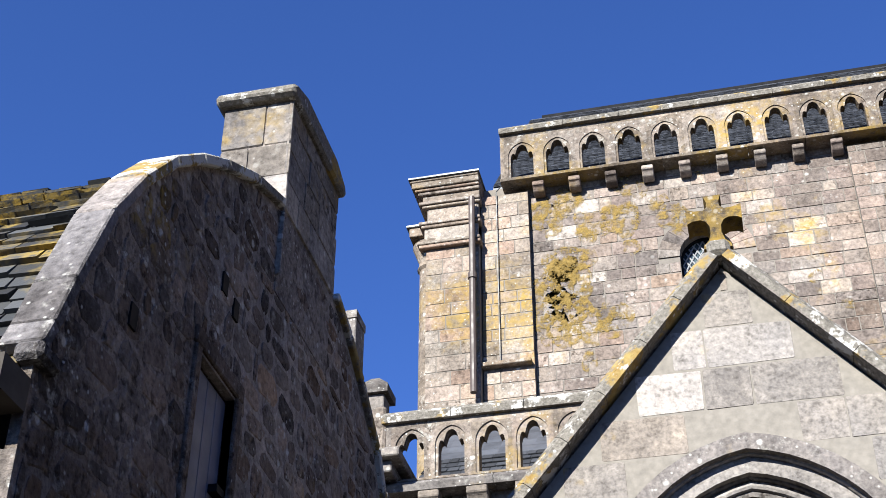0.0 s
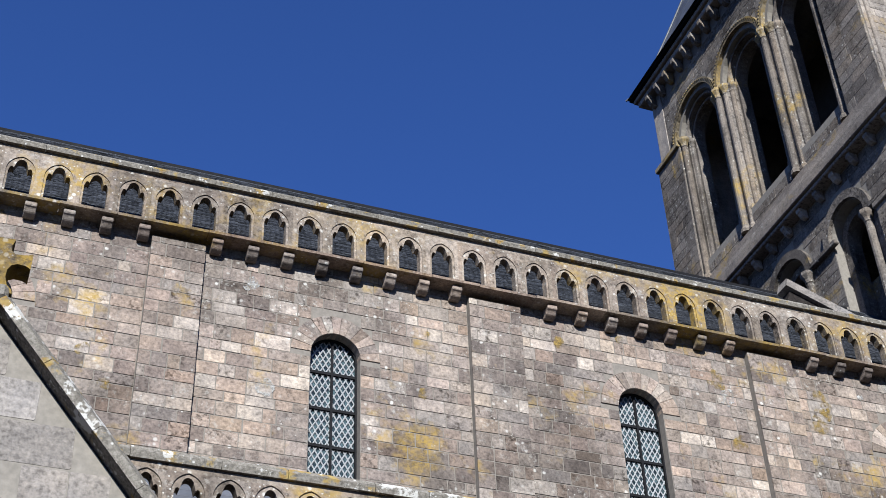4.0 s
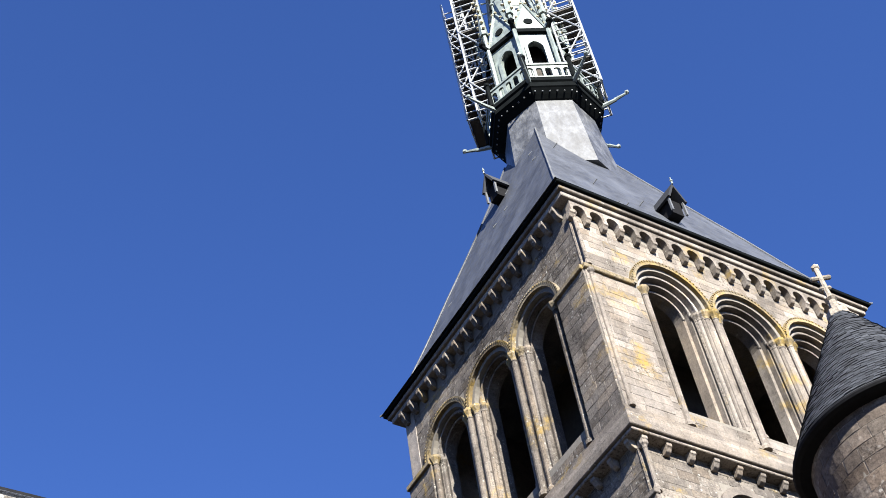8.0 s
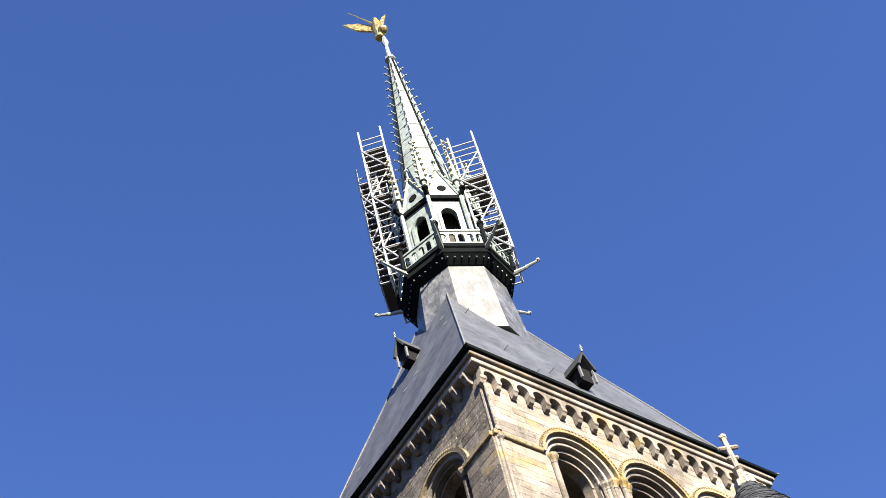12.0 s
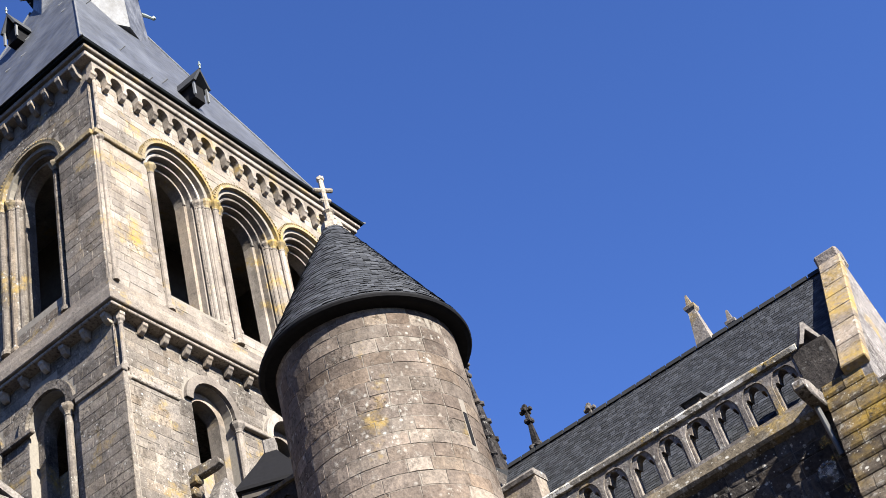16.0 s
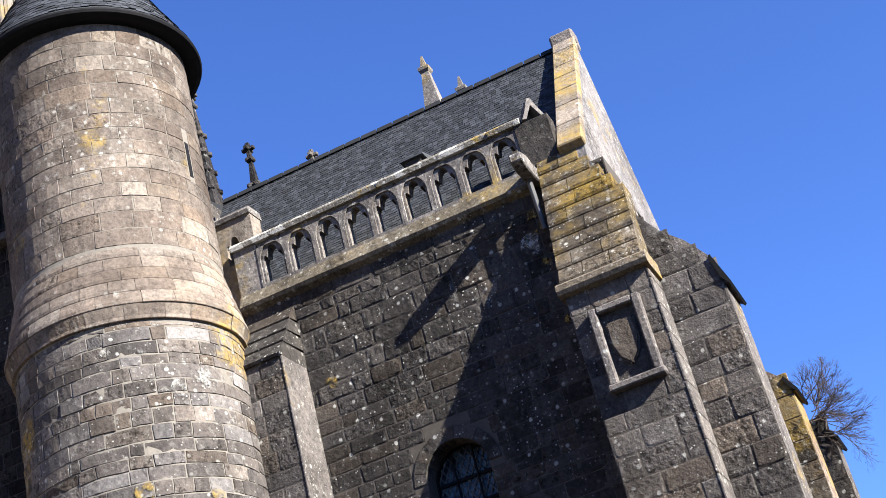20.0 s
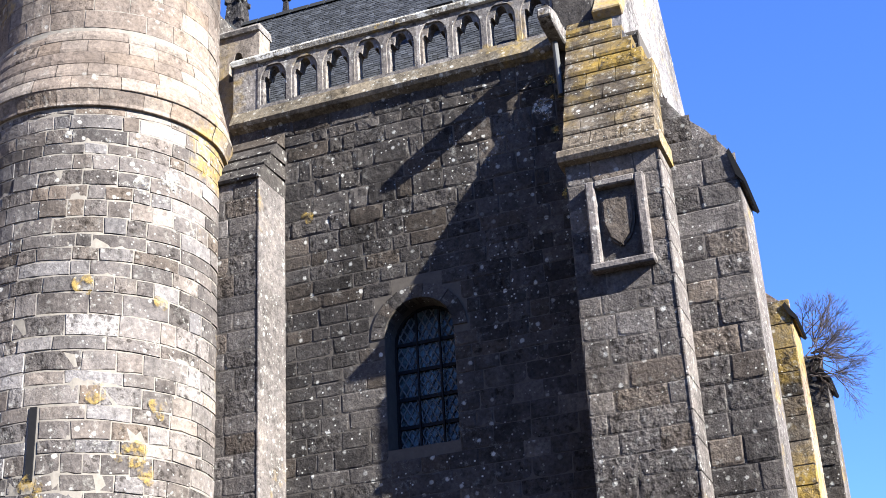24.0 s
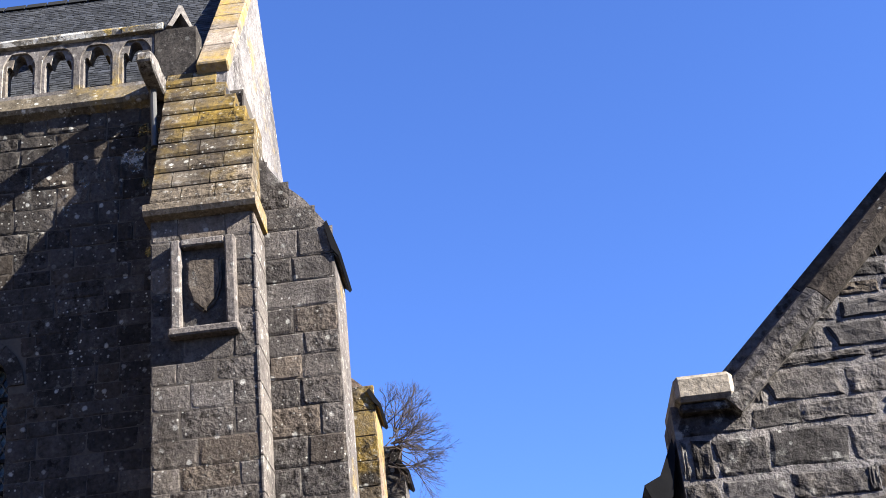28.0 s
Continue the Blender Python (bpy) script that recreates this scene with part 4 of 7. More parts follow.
def aisle():
    ai = thing("aisle", "granite side aisle with trefoil-pierced parapet below the clerestory", "church aisle", Matrix.Translation((0, AISLE_Y, 0)))
    wall = part("aisle_wall", boxes((-4.3, 19.7, 0.03, 0.9, 0, 9.3)), M["mortar"], ai)
    st = courses(-4.3, 19.7, 6.2, 9.3, 0.27, 0.5, lambda a, b: [], 91)
    lay(wall, st, T_PALE, 0.014, 0.036, near=lambda u, z: u < -1 or u > 15.5, limit=160, seed=5)
    coping_run(ai, -4.35, 19.72, 9.2, 9.36, -0.22, 0.3, M["coping"], 15, 1.1, "string_course_stone")
    unit = arcade_unit("aisle_parapet_arch", 0.513, 9.36, 10.18, 0.165, 9.39, 9.8, M["parapet_gold"], front=0.02, apex=1.3)
    par = part("parapet", boxes((-4.35, -4.24, -0.16, 0.0, 9.36, 10.18)), M["nave"], ai, "weathered trefoil-pierced stone parapet")
    arcade(par, [-3.985 + 0.513 * k for k in range(46)], unit, -0.16)
    coping_run(ai, -4.37, 19.72, 10.18, 10.34, -0.22, 0.06, M["crust"], 16)
    corb = corbel_mesh("aisle_corbel", 0.26, 0.24, 0.22, M["pale"])
    for k in range(40):
        u = -3.75 + 0.6 * k
        if -2.4 < u < 2.8 or u > 19.4:
            continue
        ob = new("corbel", corb)
        ob.matrix_basis = Matrix.Translation((u, 0, 8.97))
        hang(ob, ai)
    bm = bmesh.new()
    extrude_profile(bm, [(0.5, 9.2), (0.5, 9.45), (3.29, 12.15), (3.29, 9.2)], -4.2, 19.7, "x")
    roof = part("lean_to_roof", bm, M["slate_far"], ai, "dark slate lean-to roof")
    slate_rows(roof, Matrix.Translation((-4.2, 0.48, 9.44)) @ Matrix.Rotation(math.atan2(2.7, 2.79), 4, "X"), 23.9, 1.6, 0.2, 0.15, M["slate"], 23)
    # pier with moulded head at the west end
    pier = part("end_pier", boxes((-4.75, -4.3, -0.35, 0.6, 0, 9.35), bevel=0.02), M["dark"], ai)
    for k, (z0, z1, o) in enumerate(((8.7, 8.85, 0.05), (9.0, 9.12, 0.1), (9.35, 9.5, 0.16), (9.5, 9.62, 0.28))):
        part("pier_moulding", boxes((-4.75 - o, -4.3 + o, -0.35 - o, 0.6, z0, z1), bevel=0.015), M["coping"], pier)
    part("pier_top", boxes((-4.62, -4.32, -0.2, 0.4, 9.62, 10.45), bevel=0.03), M["gold"], pier)
    # buttress at the east end
    bt = bmesh.new()
    extrude_profile(bt, [(0.03, 0), (-0.75, 0), (-0.75, 7.6), (-0.6, 7.9), (-0.45, 8.0), (-0.25, 8.75), (0.03, 8.9)], 19.05, 19.62, "x")
    part("end_buttress", bt, M["gold"], ai)
    return ai


aisle()


def pinnacle(x, y, z0, z1, w, mat, name="pinnacle", crockets=0, cross=False, label="grey granite pinnacle with pyramidal cap", taper=0.6, obelisk=False):
    p = thing(name, label, "pinnacle", Matrix.Translation((x, y, 0)), group="church pinnacles")
    bm = bmesh.new()
    h = z1 - z0
    box(bm, -w / 2, w / 2, -w / 2, w / 2, 0, z0 + h * 0.4, 0.02)
    part("shaft", bm, mat, p)
    bm = bmesh.new()
    lathe(bm, [(w * 0.86, z0 + h * 0.4), (w * 0.86, z0 + h * 0.44), (w * taper, z0 + h * 0.46), ((0.12, z1 - 0.45) if obelisk else (0.045, z1 - 0.2)), ((0.11, z1 - 0.42) if obelisk else (0.04, z1 - 0.1))], 4, 0, 0, math.pi / 4, math.pi / 4 + 2 * math.pi)
    part("spirelet", bm, mat, p)
    if obelisk:
        bm = bmesh.new()
        lathe(bm, [(0.11, z1 - 0.5), (0.19, z1 - 0.42), (0.2, z1 - 0.34), (0.1, z1 - 0.28), (0.03, z1 + 0.02)], 4, 0, 0, math.pi / 4, math.pi / 4 + 2 * math.pi)
        part("cap", bm, mat, p)
        return p
    for k in range(crockets):
        z = z0 + h * (0.5 + 0.42 * k / max(1, crockets))
        r = w * taper * (1 - (z - z0 - h * 0.46) / (h * 0.54)) * 0.75 + 0.04
        bm = bmesh.new()
        bmesh.ops.create_icosphere(bm, subdivisions=1, radius=0.1)
        ball = mesh_of("crocket", bm, mat)
        for i in range(4):
            a = math.pi / 4 + i * math.pi / 2
            part("crocket", ball, mat, p, "", Matrix.Translation((r * math.cos(a), r * math.sin(a), z)))
    bm = bmesh.new()
    if cross:
        box(bm, -0.05, 0.05, -0.05, 0.05, z1 - 0.2, z1 + 0.2, 0.015)
        box(bm, -0.16, 0.16, -0.05, 0.05, z1 - 0.02, z1 + 0.08, 0.015)
        box(bm, -0.05, 0.05, -0.16, 0.16, z1 - 0.015, z1 + 0.075, 0.015)
        box(bm, -0.1, 0.1, -0.1, 0.1, z1 - 0.32, z1 - 0.2, 0.03)
    else:
        bmesh.ops.create_icosphere(bm, subdivisions=1, radius=0.075, matrix=Matrix.Translation((0, 0, z1 - 0.05)))
    part("finial", bm, mat, p)
    return p


def parapet_pier(x, y, z0, z1, w, mat, cap, label):
    """A square stone pier with a low pyramid cap."""
    p = thing("parapet_pier", label, "pier", Matrix.Translation((x, y, 0)), group="parapet piers")
    part("shaft", boxes((-w / 2, w / 2, -w / 2, w / 2, 0, z0), bevel=0.015), mat, p)
    bm = bmesh.new()
    q = w * 0.74 + cap
    lathe(bm, [(q, z0), (q, z0 + 0.12), (w * 0.25, z1)], 4, 0, 0, math.pi / 4, math.pi / 4 + 2 * math.pi)
    part("cap", bm, M["coping"], p)


parapet_pier(-5.07, 15.6, 12.05, 12.25, 0.42, M["coping"], 0.0, "lichened granite pier with low pyramid cap")
parapet_pier(-4.63, 15.7, 10.9, 11.2, 0.3, M["pale"], 0.08, "small granite pier with a pale crusted cap")


# ---- porch gable ----
PORCH_Y = 13.2


def porch():
    po = thing("porch_gable", "pale granite gabled south porch with pointed archway", "church porch", Matrix.Translation((0.06, PORCH_Y, 0)))
    apex, slope, half = 10.62, 1.19, 3.0
    curve = pointed_curve(1.5, 6.57, 1.76)
    bm = bmesh.new()
    eave = apex - slope * half
    holed_wall(bm, -half, half, 0, eave, 0.03, 0.5, [(0, 0.0, [(-1.5, eave - 0.01), (1.5, eave - 0.01)])])
    # the wall above the eaves, cut by the head of the archway
    us = sorted(set([-half, half, 0.0] + [u for u, z in curve] + [-2.5, -2.0, 2.0, 2.5]))
    def arch_z(u):
        c = 1.76 - 1.5
        return 6.57 + math.sqrt(max(0.0, 1.76 ** 2 - (abs(u) + c) ** 2)) if abs(u) < 1.5 else eave
    strip_solid(bm, [(u, max(eave, arch_z(u))) for u in us], [(u, max(apex - slope * abs(u), max(eave, arch_z(u)) + 0.005)) for u in us], 0.03, 0.5)
    wall = part("gable_wall", bm, M["mortar_pale"], po)

    def blocked(za, zb):
        w = max(0.0, (apex - zb) / slope)
        out = [(-9, -w), (w, 9)]
        if za < 8.57:
            q = max(0.0, za - 6.57)
            c = 1.95 - 1.7
            r = math.sqrt(max(0.0, 1.97 ** 2 - q * q)) - c if q < 1.97 else 0
            if r > 0.02:
                out.append((-r, r))
        return out
    st = courses(-half, half, 4.2, apex - 0.05, 0.42, 0.8, blocked, 101, joint=0.012, vary=0.5, hv=0.25)
    lay(wall, st, T_PALE, 0.011, 0.036, seed=4)
    # arch orders and hood
    for k, (r0, r1, y0, y1) in enumerate(((1.76, 1.94, -0.08, 0.35), (1.56, 1.75, 0.06, 0.5), (1.36, 1.55, 0.2, 0.6))):
        a0, a1 = r0 - 0.26, r1 - 0.26
        bm = bmesh.new()
        arch_ring(bm, pointed_curve(a0, 6.57, r0, 12), pointed_curve(a1, 6.57, r1, 12), 0, y0, y1)
        part("hood_mould" if k == 0 else "arch_order", bm, M["coping"] if k == 0 else M["pale"], po)
    for r, y in ((1.77, 0.04), (1.57, 0.18), (1.46, 0.19)):
        part("roll_moulding", run_along(bmesh.new(), [(u, y, z) for u, z in pointed_curve(r - 0.26, 6.57, r, 12)], 0.04, 8), M["pale"], po)
    # raking copings
    for s in (-1, 1):
        rng = random.Random(5 + s)
        d = 0.0
        L = math.hypot(half + 0.2, slope * (half + 0.2))
        ang = math.atan(slope)
        while d < L - 0.1:
            w = min(rng.uniform(0.6, 1.0), L - d)
            bm = bmesh.new()
            extrude_profile(bm, [(-0.21, 0.03), (-0.22, 0.13), (-0.1, 0.22), (0.42, 0.22), (0.51, 0.13), (0.51, 0.03)], d + 0.004, d + w - 0.004, "x")
            m = Matrix.Translation((0, 0, apex - 0.01)) @ Matrix.Rotation(0 if s > 0 else math.pi, 4, "Z") @ Matrix.Rotation(ang, 4, "Y")
            if s < 0:
                m = Matrix.Translation((0, 0.3, apex - 0.01)) @ Matrix.Rotation(math.pi, 4, "Z") @ Matrix.Rotation(ang, 4, "Y")
            part("coping_stone", bm, M["crust"], po, m=m)
            d += w
    part("apex_stone", boxes((-0.13, 0.13, -0.2, 0.5, apex + 0.05, apex + 0.26), bevel=0.05), M["crust"], po)
    # deep stone cross, its arms cut with hollow curves
    z = apex + 0.72
    right = [(0.16, -0.48), (0.15, -0.43), (0.09, -0.37), (0.06, -0.27), (0.065, -0.17), (0.1, -0.1), (0.16, -0.07), (0.25, -0.075), (0.31, -0.11), (0.315, 0.1), (0.22, 0.065), (0.12, 0.06), (0.075, 0.1), (0.07, 0.17), (0.1, 0.26)]
    bm = bmesh.new()
    extrude_profile(bm, [(u, z + q) for u, q in right] + [(-u, z + q) for u, q in reversed(right)], -0.03, 0.27)
    part("stone_cross", bm, M["darkgold"], po, "thick lichened stone cross with hollowed arms")
    # roof behind the gable
    bm = bmesh.new()
    e2 = apex - 0.12
    extrude_profile(bm, [(-half, e2 - slope * half - 0.1), (-half, e2 - slope * half), (0, e2), (half, e2 - slope * half), (half, e2 - slope * half - 0.1), (0, e2 - 0.12)], 0.5, 2.1)
    part("roof", bm, M["slate_far"], po, "dark slate porch roof")
    for s in (-1, 1):
        part("side_wall", boxes((s * half - 0.25, s * half + 0.25, 0.5, 2.1, 0, eave - 0.05)), M["pale"], po)
    return po


porch()


# ---- crossing tower ----
BILLET = mesh_of("billet", boxes((-0.026, 0.026, -0.026, 0.026, -0.026, 0.026)), M["hood"])
def tower():
    S = 1.08
    tw = thing("crossing_tower", "tall square beige granite bell tower with arcaded belfry", "church tower", Matrix.Translation((0, 0, 1.6 - 1.6 * S)) @ Matrix.Diagonal((S, S, S, 1)))
    X0, X1, Y0, Y1 = 19.2, 30.68, 18.65, 28.62
    south = ("south_wall", pose(0, Y0, 0), X0, X1, [22.35, 25.25, 28.1], 1.18, 31.0, 1.6)
    west = ("west_wall", pose(X0, 0, 0, 0, 0, -90), -Y1, -Y0, [-26.3, -23.7, -21.12], 1.04, 30.75, 1.3)
    corb = corbel_mesh("tower_corbel", 0.17, 0.28, 0.25, M["tower"])
    for name, m, u0, u1, centres, a, spring, corner in (south, west):
        spring = 30.95
        # darker stone on the west side: its shade is put into the colour
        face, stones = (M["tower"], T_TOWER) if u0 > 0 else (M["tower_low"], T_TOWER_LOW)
        bm = bmesh.new()
        belfry = [(c, 26.15, round_curve(a, spring)) for c in centres]
        e0, e1 = u0 + (0.04 if u0 > 0 else 0.0), u1 - (0.0 if u0 > 0 else 0.04)
        holed_wall(bm, e0, e1, 24.6, 34.0, 0.03, 0.9, belfry)
        lows = [(c, 19.4, round_curve(0.72, 22.75)) for c in centres]
        holed_wall(bm, e0, e1, 0.0, 24.6, 0.03, 0.9, lows)
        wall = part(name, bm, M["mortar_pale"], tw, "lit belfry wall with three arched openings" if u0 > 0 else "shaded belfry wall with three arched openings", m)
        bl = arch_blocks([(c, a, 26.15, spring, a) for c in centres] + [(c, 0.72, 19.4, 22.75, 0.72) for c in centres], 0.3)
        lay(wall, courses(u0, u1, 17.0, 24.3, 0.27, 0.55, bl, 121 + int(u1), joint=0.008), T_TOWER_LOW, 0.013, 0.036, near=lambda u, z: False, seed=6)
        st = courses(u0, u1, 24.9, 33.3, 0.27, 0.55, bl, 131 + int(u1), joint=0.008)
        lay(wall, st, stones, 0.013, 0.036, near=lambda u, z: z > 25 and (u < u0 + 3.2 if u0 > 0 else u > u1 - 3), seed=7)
        # receding orders of each belfry opening
        for c in centres:
            for k, (da, dy) in enumerate(((0.14, 0.2), (0.27, 0.38), (0.39, 0.56)) if u0 > 0 else ((0.13, 0.2), (0.25, 0.38))):
                bm = bmesh.new()
                arch_ring(bm, round_curve(a - da, spring - 0.0), round_curve(a - da + 0.18, spring), 26.15, dy, dy + 0.35, c)
                part("arch_order", bm, face, wall)
                roll = bmesh.new()
                run_along(roll, [(c + u, dy - 0.01, z) for u, z in round_curve(a - da + 0.03, spring, n=16)], 0.045)
                part("roll_moulding", roll, M["pale"] if u0 > 0 else face, wall)
                if k < 2:
                    for s in (-1, 1):
                        column(wall, c + s * (a - da + 0.1), dy - 0.08, 26.15, spring, 0.07, face, 0.3, n=8)
            bm = bmesh.new()
            arch_ring(bm, round_curve(a + 0.14, spring), round_curve(a + 0.3, spring), spring - 0.02, -0.1, 0.05, c, jambs=False)
            hood = part("hood_mould", bm, M["hood"], wall, "ochre-lichened billet hood mould")
            for i in range(1, 36):
                t = math.pi * i / 36
                part("billet", BILLET, None, hood, "", Matrix.Translation((c - (a + 0.27) * math.cos(t), -0.1, spring + (a + 0.27) * math.sin(t))) @ Matrix.Rotation(t, 4, "Y"))
            bm = bmesh.new()
            extrude_profile(bm, [(-0.02, 25.5), (0.7, 25.98), (0.7, 25.4), (0.0, 25.4)], c - a - 0.05, c + a + 0.05, "x")
            part("sill", bm, M["gold"], wall)
        # clustered shafts on the piers between the openings
        edges = [centres[0] - a, *[(p + q) / 2 for p, q in zip(centres, centres[1:])], centres[-1] + a]
        for i, e in enumerate(edges):
            offs = (-0.24, 0.0, 0.24) if 0 < i < len(edges) - 1 else ((0.12,) if i == 0 else (-0.12,))
            for o in offs:
                column(wall, e + o, -0.04 + 0.12 * abs(o) / 0.24, 25.5, spring, 0.095, face, 0.36, capmat=M["hood"])
            for o in ((-0.38, 0.38) if len(offs) == 3 else ()):
                column(wall, e + o, 0.22, 25.8, spring, 0.08, face, 0.3)
        # flat corner strips below the impost string, with angle shafts
        for p, q in ((u0 - 0.06, u0 + corner), (u1 - corner, u1 + 0.06)):
            strip = part("corner_strip", boxes((p, q, -0.1, 0.029, 24.75, 30.72)), face, wall)
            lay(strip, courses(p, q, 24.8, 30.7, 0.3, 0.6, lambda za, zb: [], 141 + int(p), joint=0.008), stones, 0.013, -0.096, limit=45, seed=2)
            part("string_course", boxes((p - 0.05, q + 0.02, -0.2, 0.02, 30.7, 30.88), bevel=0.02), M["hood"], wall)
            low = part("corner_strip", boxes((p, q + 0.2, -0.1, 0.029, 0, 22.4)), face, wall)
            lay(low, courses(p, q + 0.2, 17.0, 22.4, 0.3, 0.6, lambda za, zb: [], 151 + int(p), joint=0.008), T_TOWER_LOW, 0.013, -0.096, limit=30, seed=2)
            part("string_course", boxes((p - 0.05, q + 0.24, -0.17, 0.02, 22.4, 22.56), bevel=0.02), face, wall)
        for c in centres:
            part("string_course", boxes((c + 0.75, min(u1, c + 2.1), -0.12, 0.02, 22.6, 22.74), bevel=0.02), face, wall)
            bm = bmesh.new()
            arch_ring(bm, round_curve(0.74, 22.75), round_curve(0.98, 22.75), 22.74, -0.08, 0.3, c, jambs=False)
            part("arch_order", bm, face, wall)
            bm = bmesh.new()
            arch_ring(bm, round_curve(0.5, 22.7), round_curve(0.72, 22.7), 19.4, 0.3, 0.7, c)
            part("arch_order", bm, face, wall)
            column(wall, c + 0.78, -0.06, 19.4, 22.6, 0.1, face, 0.34)
            part("blind_panel", boxes((c - 0.7, c + 0.7, 0.72, 0.8, 19.4, 21.6)), face, wall)
        # middle cornice with weathering and corbels
        n = int((u1 - u0) / 0.72)
        for i in range(n + 1):
            ob = new("corbel", corb)
            ob.matrix_basis = Matrix.Translation((u0 + 0.1 + (u1 - u0 - 0.2) * i / n, 0.0, 24.06))
            hang(ob, wall)
        # arched corbel table under the top cornice
        n = int((u1 - u0) / 0.58)
        p = (u1 - u0) / n
        bm = bmesh.new()
        if u0 > 0:
            holed_wall(bm, -p / 2, p / 2, 33.2, 33.9, -0.22, 0.02, [(0, 33.2, round_curve(p * 0.36, 33.38))])
            unit = mesh_of("corbel_arch", bm, face)
        else:
            bm.free()
            unit = corbel_mesh("corbel_block", 0.18, 0.44, 0.34, face)
        for i in range(n):
            ob = new("corbel_arch" if u0 > 0 else "corbel", unit)
            ob.matrix_basis = Matrix.Translation((u0 + p * (i + 0.5), 0, 0 if u0 > 0 else 33.31))
            hang(ob, wall)
            if u0 > 0:
                ob = new("corbel", corb)
                ob.matrix_basis = Matrix.Translation((u0 + p * i, 0, 32.98))
                hang(ob, wall)
    # angle shafts at the corner toward the terrace
    for z0, z1 in ((25.4, 30.7), (30.9, 33.3), (17.0, 22.4), (22.6, 24.2)):
        for dx, dy in ((0.1, -0.13),):
            column(tw, X0 + dx, Y0 + dy, z0, z1, 0.06, M["tower"], 0.25, "angle_shaft")
    # middle cornice with its weathered steps
    for z0, z1, o in ((24.34, 24.44, 0.32), (24.44, 24.64, 0.4), (24.64, 24.84, 0.34), (24.84, 25.04, 0.27), (25.04, 25.24, 0.2), (25.24, 25.42, 0.13)):
        part("middle_cornice", boxes((X0 - o, X1 + o, Y0 - o, Y1 + o, z0, z1), bevel=0.02), M["tower"], tw)
    # top cornice
    for k, (z0, z1, o) in enumerate(((33.75, 33.95, 0.3), (33.95, 34.1, 0.4), (34.1, 34.2, 0.5))):
        part("top_cornice", boxes((X0 - o, X1 + o, Y0 - o, Y1 + o, z0, z1), bevel=0.02), M["tower"] if k < 2 else M["copper_dark"], tw)
    part("north_wall", boxes((X0, X1, Y1 - 0.6, Y1 - 0.05, 0, 33.75)), M["tower"], tw)
    part("east_wall", boxes((X1 - 0.6, X1 - 0.05, Y0 + 0.95, Y1 - 0.65, 0, 33.75)), M["tower"], tw)
    part("bell_chamber_floor", boxes((X0 + 1.0, X1 - 0.7, Y0 + 1.0, Y1 - 0.7, 24.6, 24.9)), M["wood"], tw)
    # unseen dark block added inside so that the belfry openings read black
    part("bell_frame", boxes((22.3, 28, 21.9, 26, 24.9, 32.5)), M["wood"], tw)
    # flared pyramid roof, its top drawn a little to the north-west
    CX, CY, TOP = 24.94, 23.64, 0.2

    def slope(sx, sy, k, out=0.0):
        q = (1 - k) / (1 - TOP)
        sag = 0.4 * min(1.0, q / 0.07) * max(0.0, min(1.0, (0.45 - q) / 0.3))
        return (CX - 0.44 * q + sx * (6.31 * k + out), CY + 0.35 * q + sy * (5.5 * k + out) - (2.2 * q * (1 - q) if sy > 0 else 0.0) * sy, 34.2 + 11.68 * (0.433 * q + 0.567 * q ** 1.213) - sag)
    steps = (1.0, 0.97, 0.94, 0.9, 0.86, 0.81, 0.76, 0.66, 0.56, 0.46, 0.36, 0.28, TOP)
    bm = bmesh.new()
    rings = [[bm.verts.new(slope(sx, sy, k)) for sx, sy in ((-1, -1), (1, -1), (1, 1), (-1, 1))] for k in steps]
    for p, q in zip(rings, rings[1:]):
        for i in range(4):
            bm.faces.new((p[i], p[(i + 1) % 4], q[(i + 1) % 4], q[i]))
    bm.faces.new(rings[-1])
    roof = part("roof", bm, M["slate_far"], tw, "blue-grey slate pyramid roof with flared foot")
    for sx, sy in ((-1, -1), (1, -1), (-1, 1)):
        part("hip_roll", run_along(bmesh.new(), [slope(sx, sy, k, 0.02) for k in steps], 0.035), M["slate_far"] if sy > 0 else M["lead"], roof)
    # small gabled roof vents
    for vx, vy, rz, kz in ((24.7, 19.5, 0, 37.2), (21.9, 24.2, -90, 42.4)):
        vent = part("roof_vent", boxes((-0.24, 0.24, -0.4, 0.9, -0.5, 0.2)), M["iron"], roof, "small gabled lead roof vent", pose(vx, vy, kz, 0, 0, rz))
        bm = bmesh.new()
        extrude_profile(bm, [(-0.4, 0.1), (0, 0.95), (0.4, 0.1), (0.3, 0.1), (0, 0.78), (-0.3, 0.1)], -0.6, 1.2)
        part("vent_roof", bm, M["slate"], vent)
        bm = bmesh.new()
        tube(bm, (0, -0.62, 0.9), (0, -0.62, 1.25), 0.035, 6, 0.02)
        bmesh.ops.create_icosphere(bm, subdivisions=1, radius=0.06, matrix=Matrix.Translation((0, -0.62, 1.08)))
        part("vent_finial", bm, M["copper"], vent)
        for s in (-1, 1):
            part("vent_post", boxes((s * 0.3 - 0.035, s * 0.3 + 0.035, -0.52, -0.44, -0.5, 0.15)), M["lead"], vent)
    hook = bmesh.new()
    tube(hook, (0, 0, 0), (0.08, -0.16, 0.12), 0.025, 5)
    hm = mesh_of("roof_hook", hook, M["lead"])
    rng = random.Random(44)
    for i in range(14):
        k = rng.uniform(0.35, 0.95)
        u = rng.uniform(-0.8, 0.8)
        ob = new("roof_hook", hm)
        ob.matrix_basis = Matrix.Translation(slope(u, -1, k, 0.02) if i % 2 else slope(-1, u, k, 0.02))
        hang(ob, roof)
    return tw, 26.89, 25.27, S


TOWER, SPIRE_X, SPIRE_Y, TS = tower()


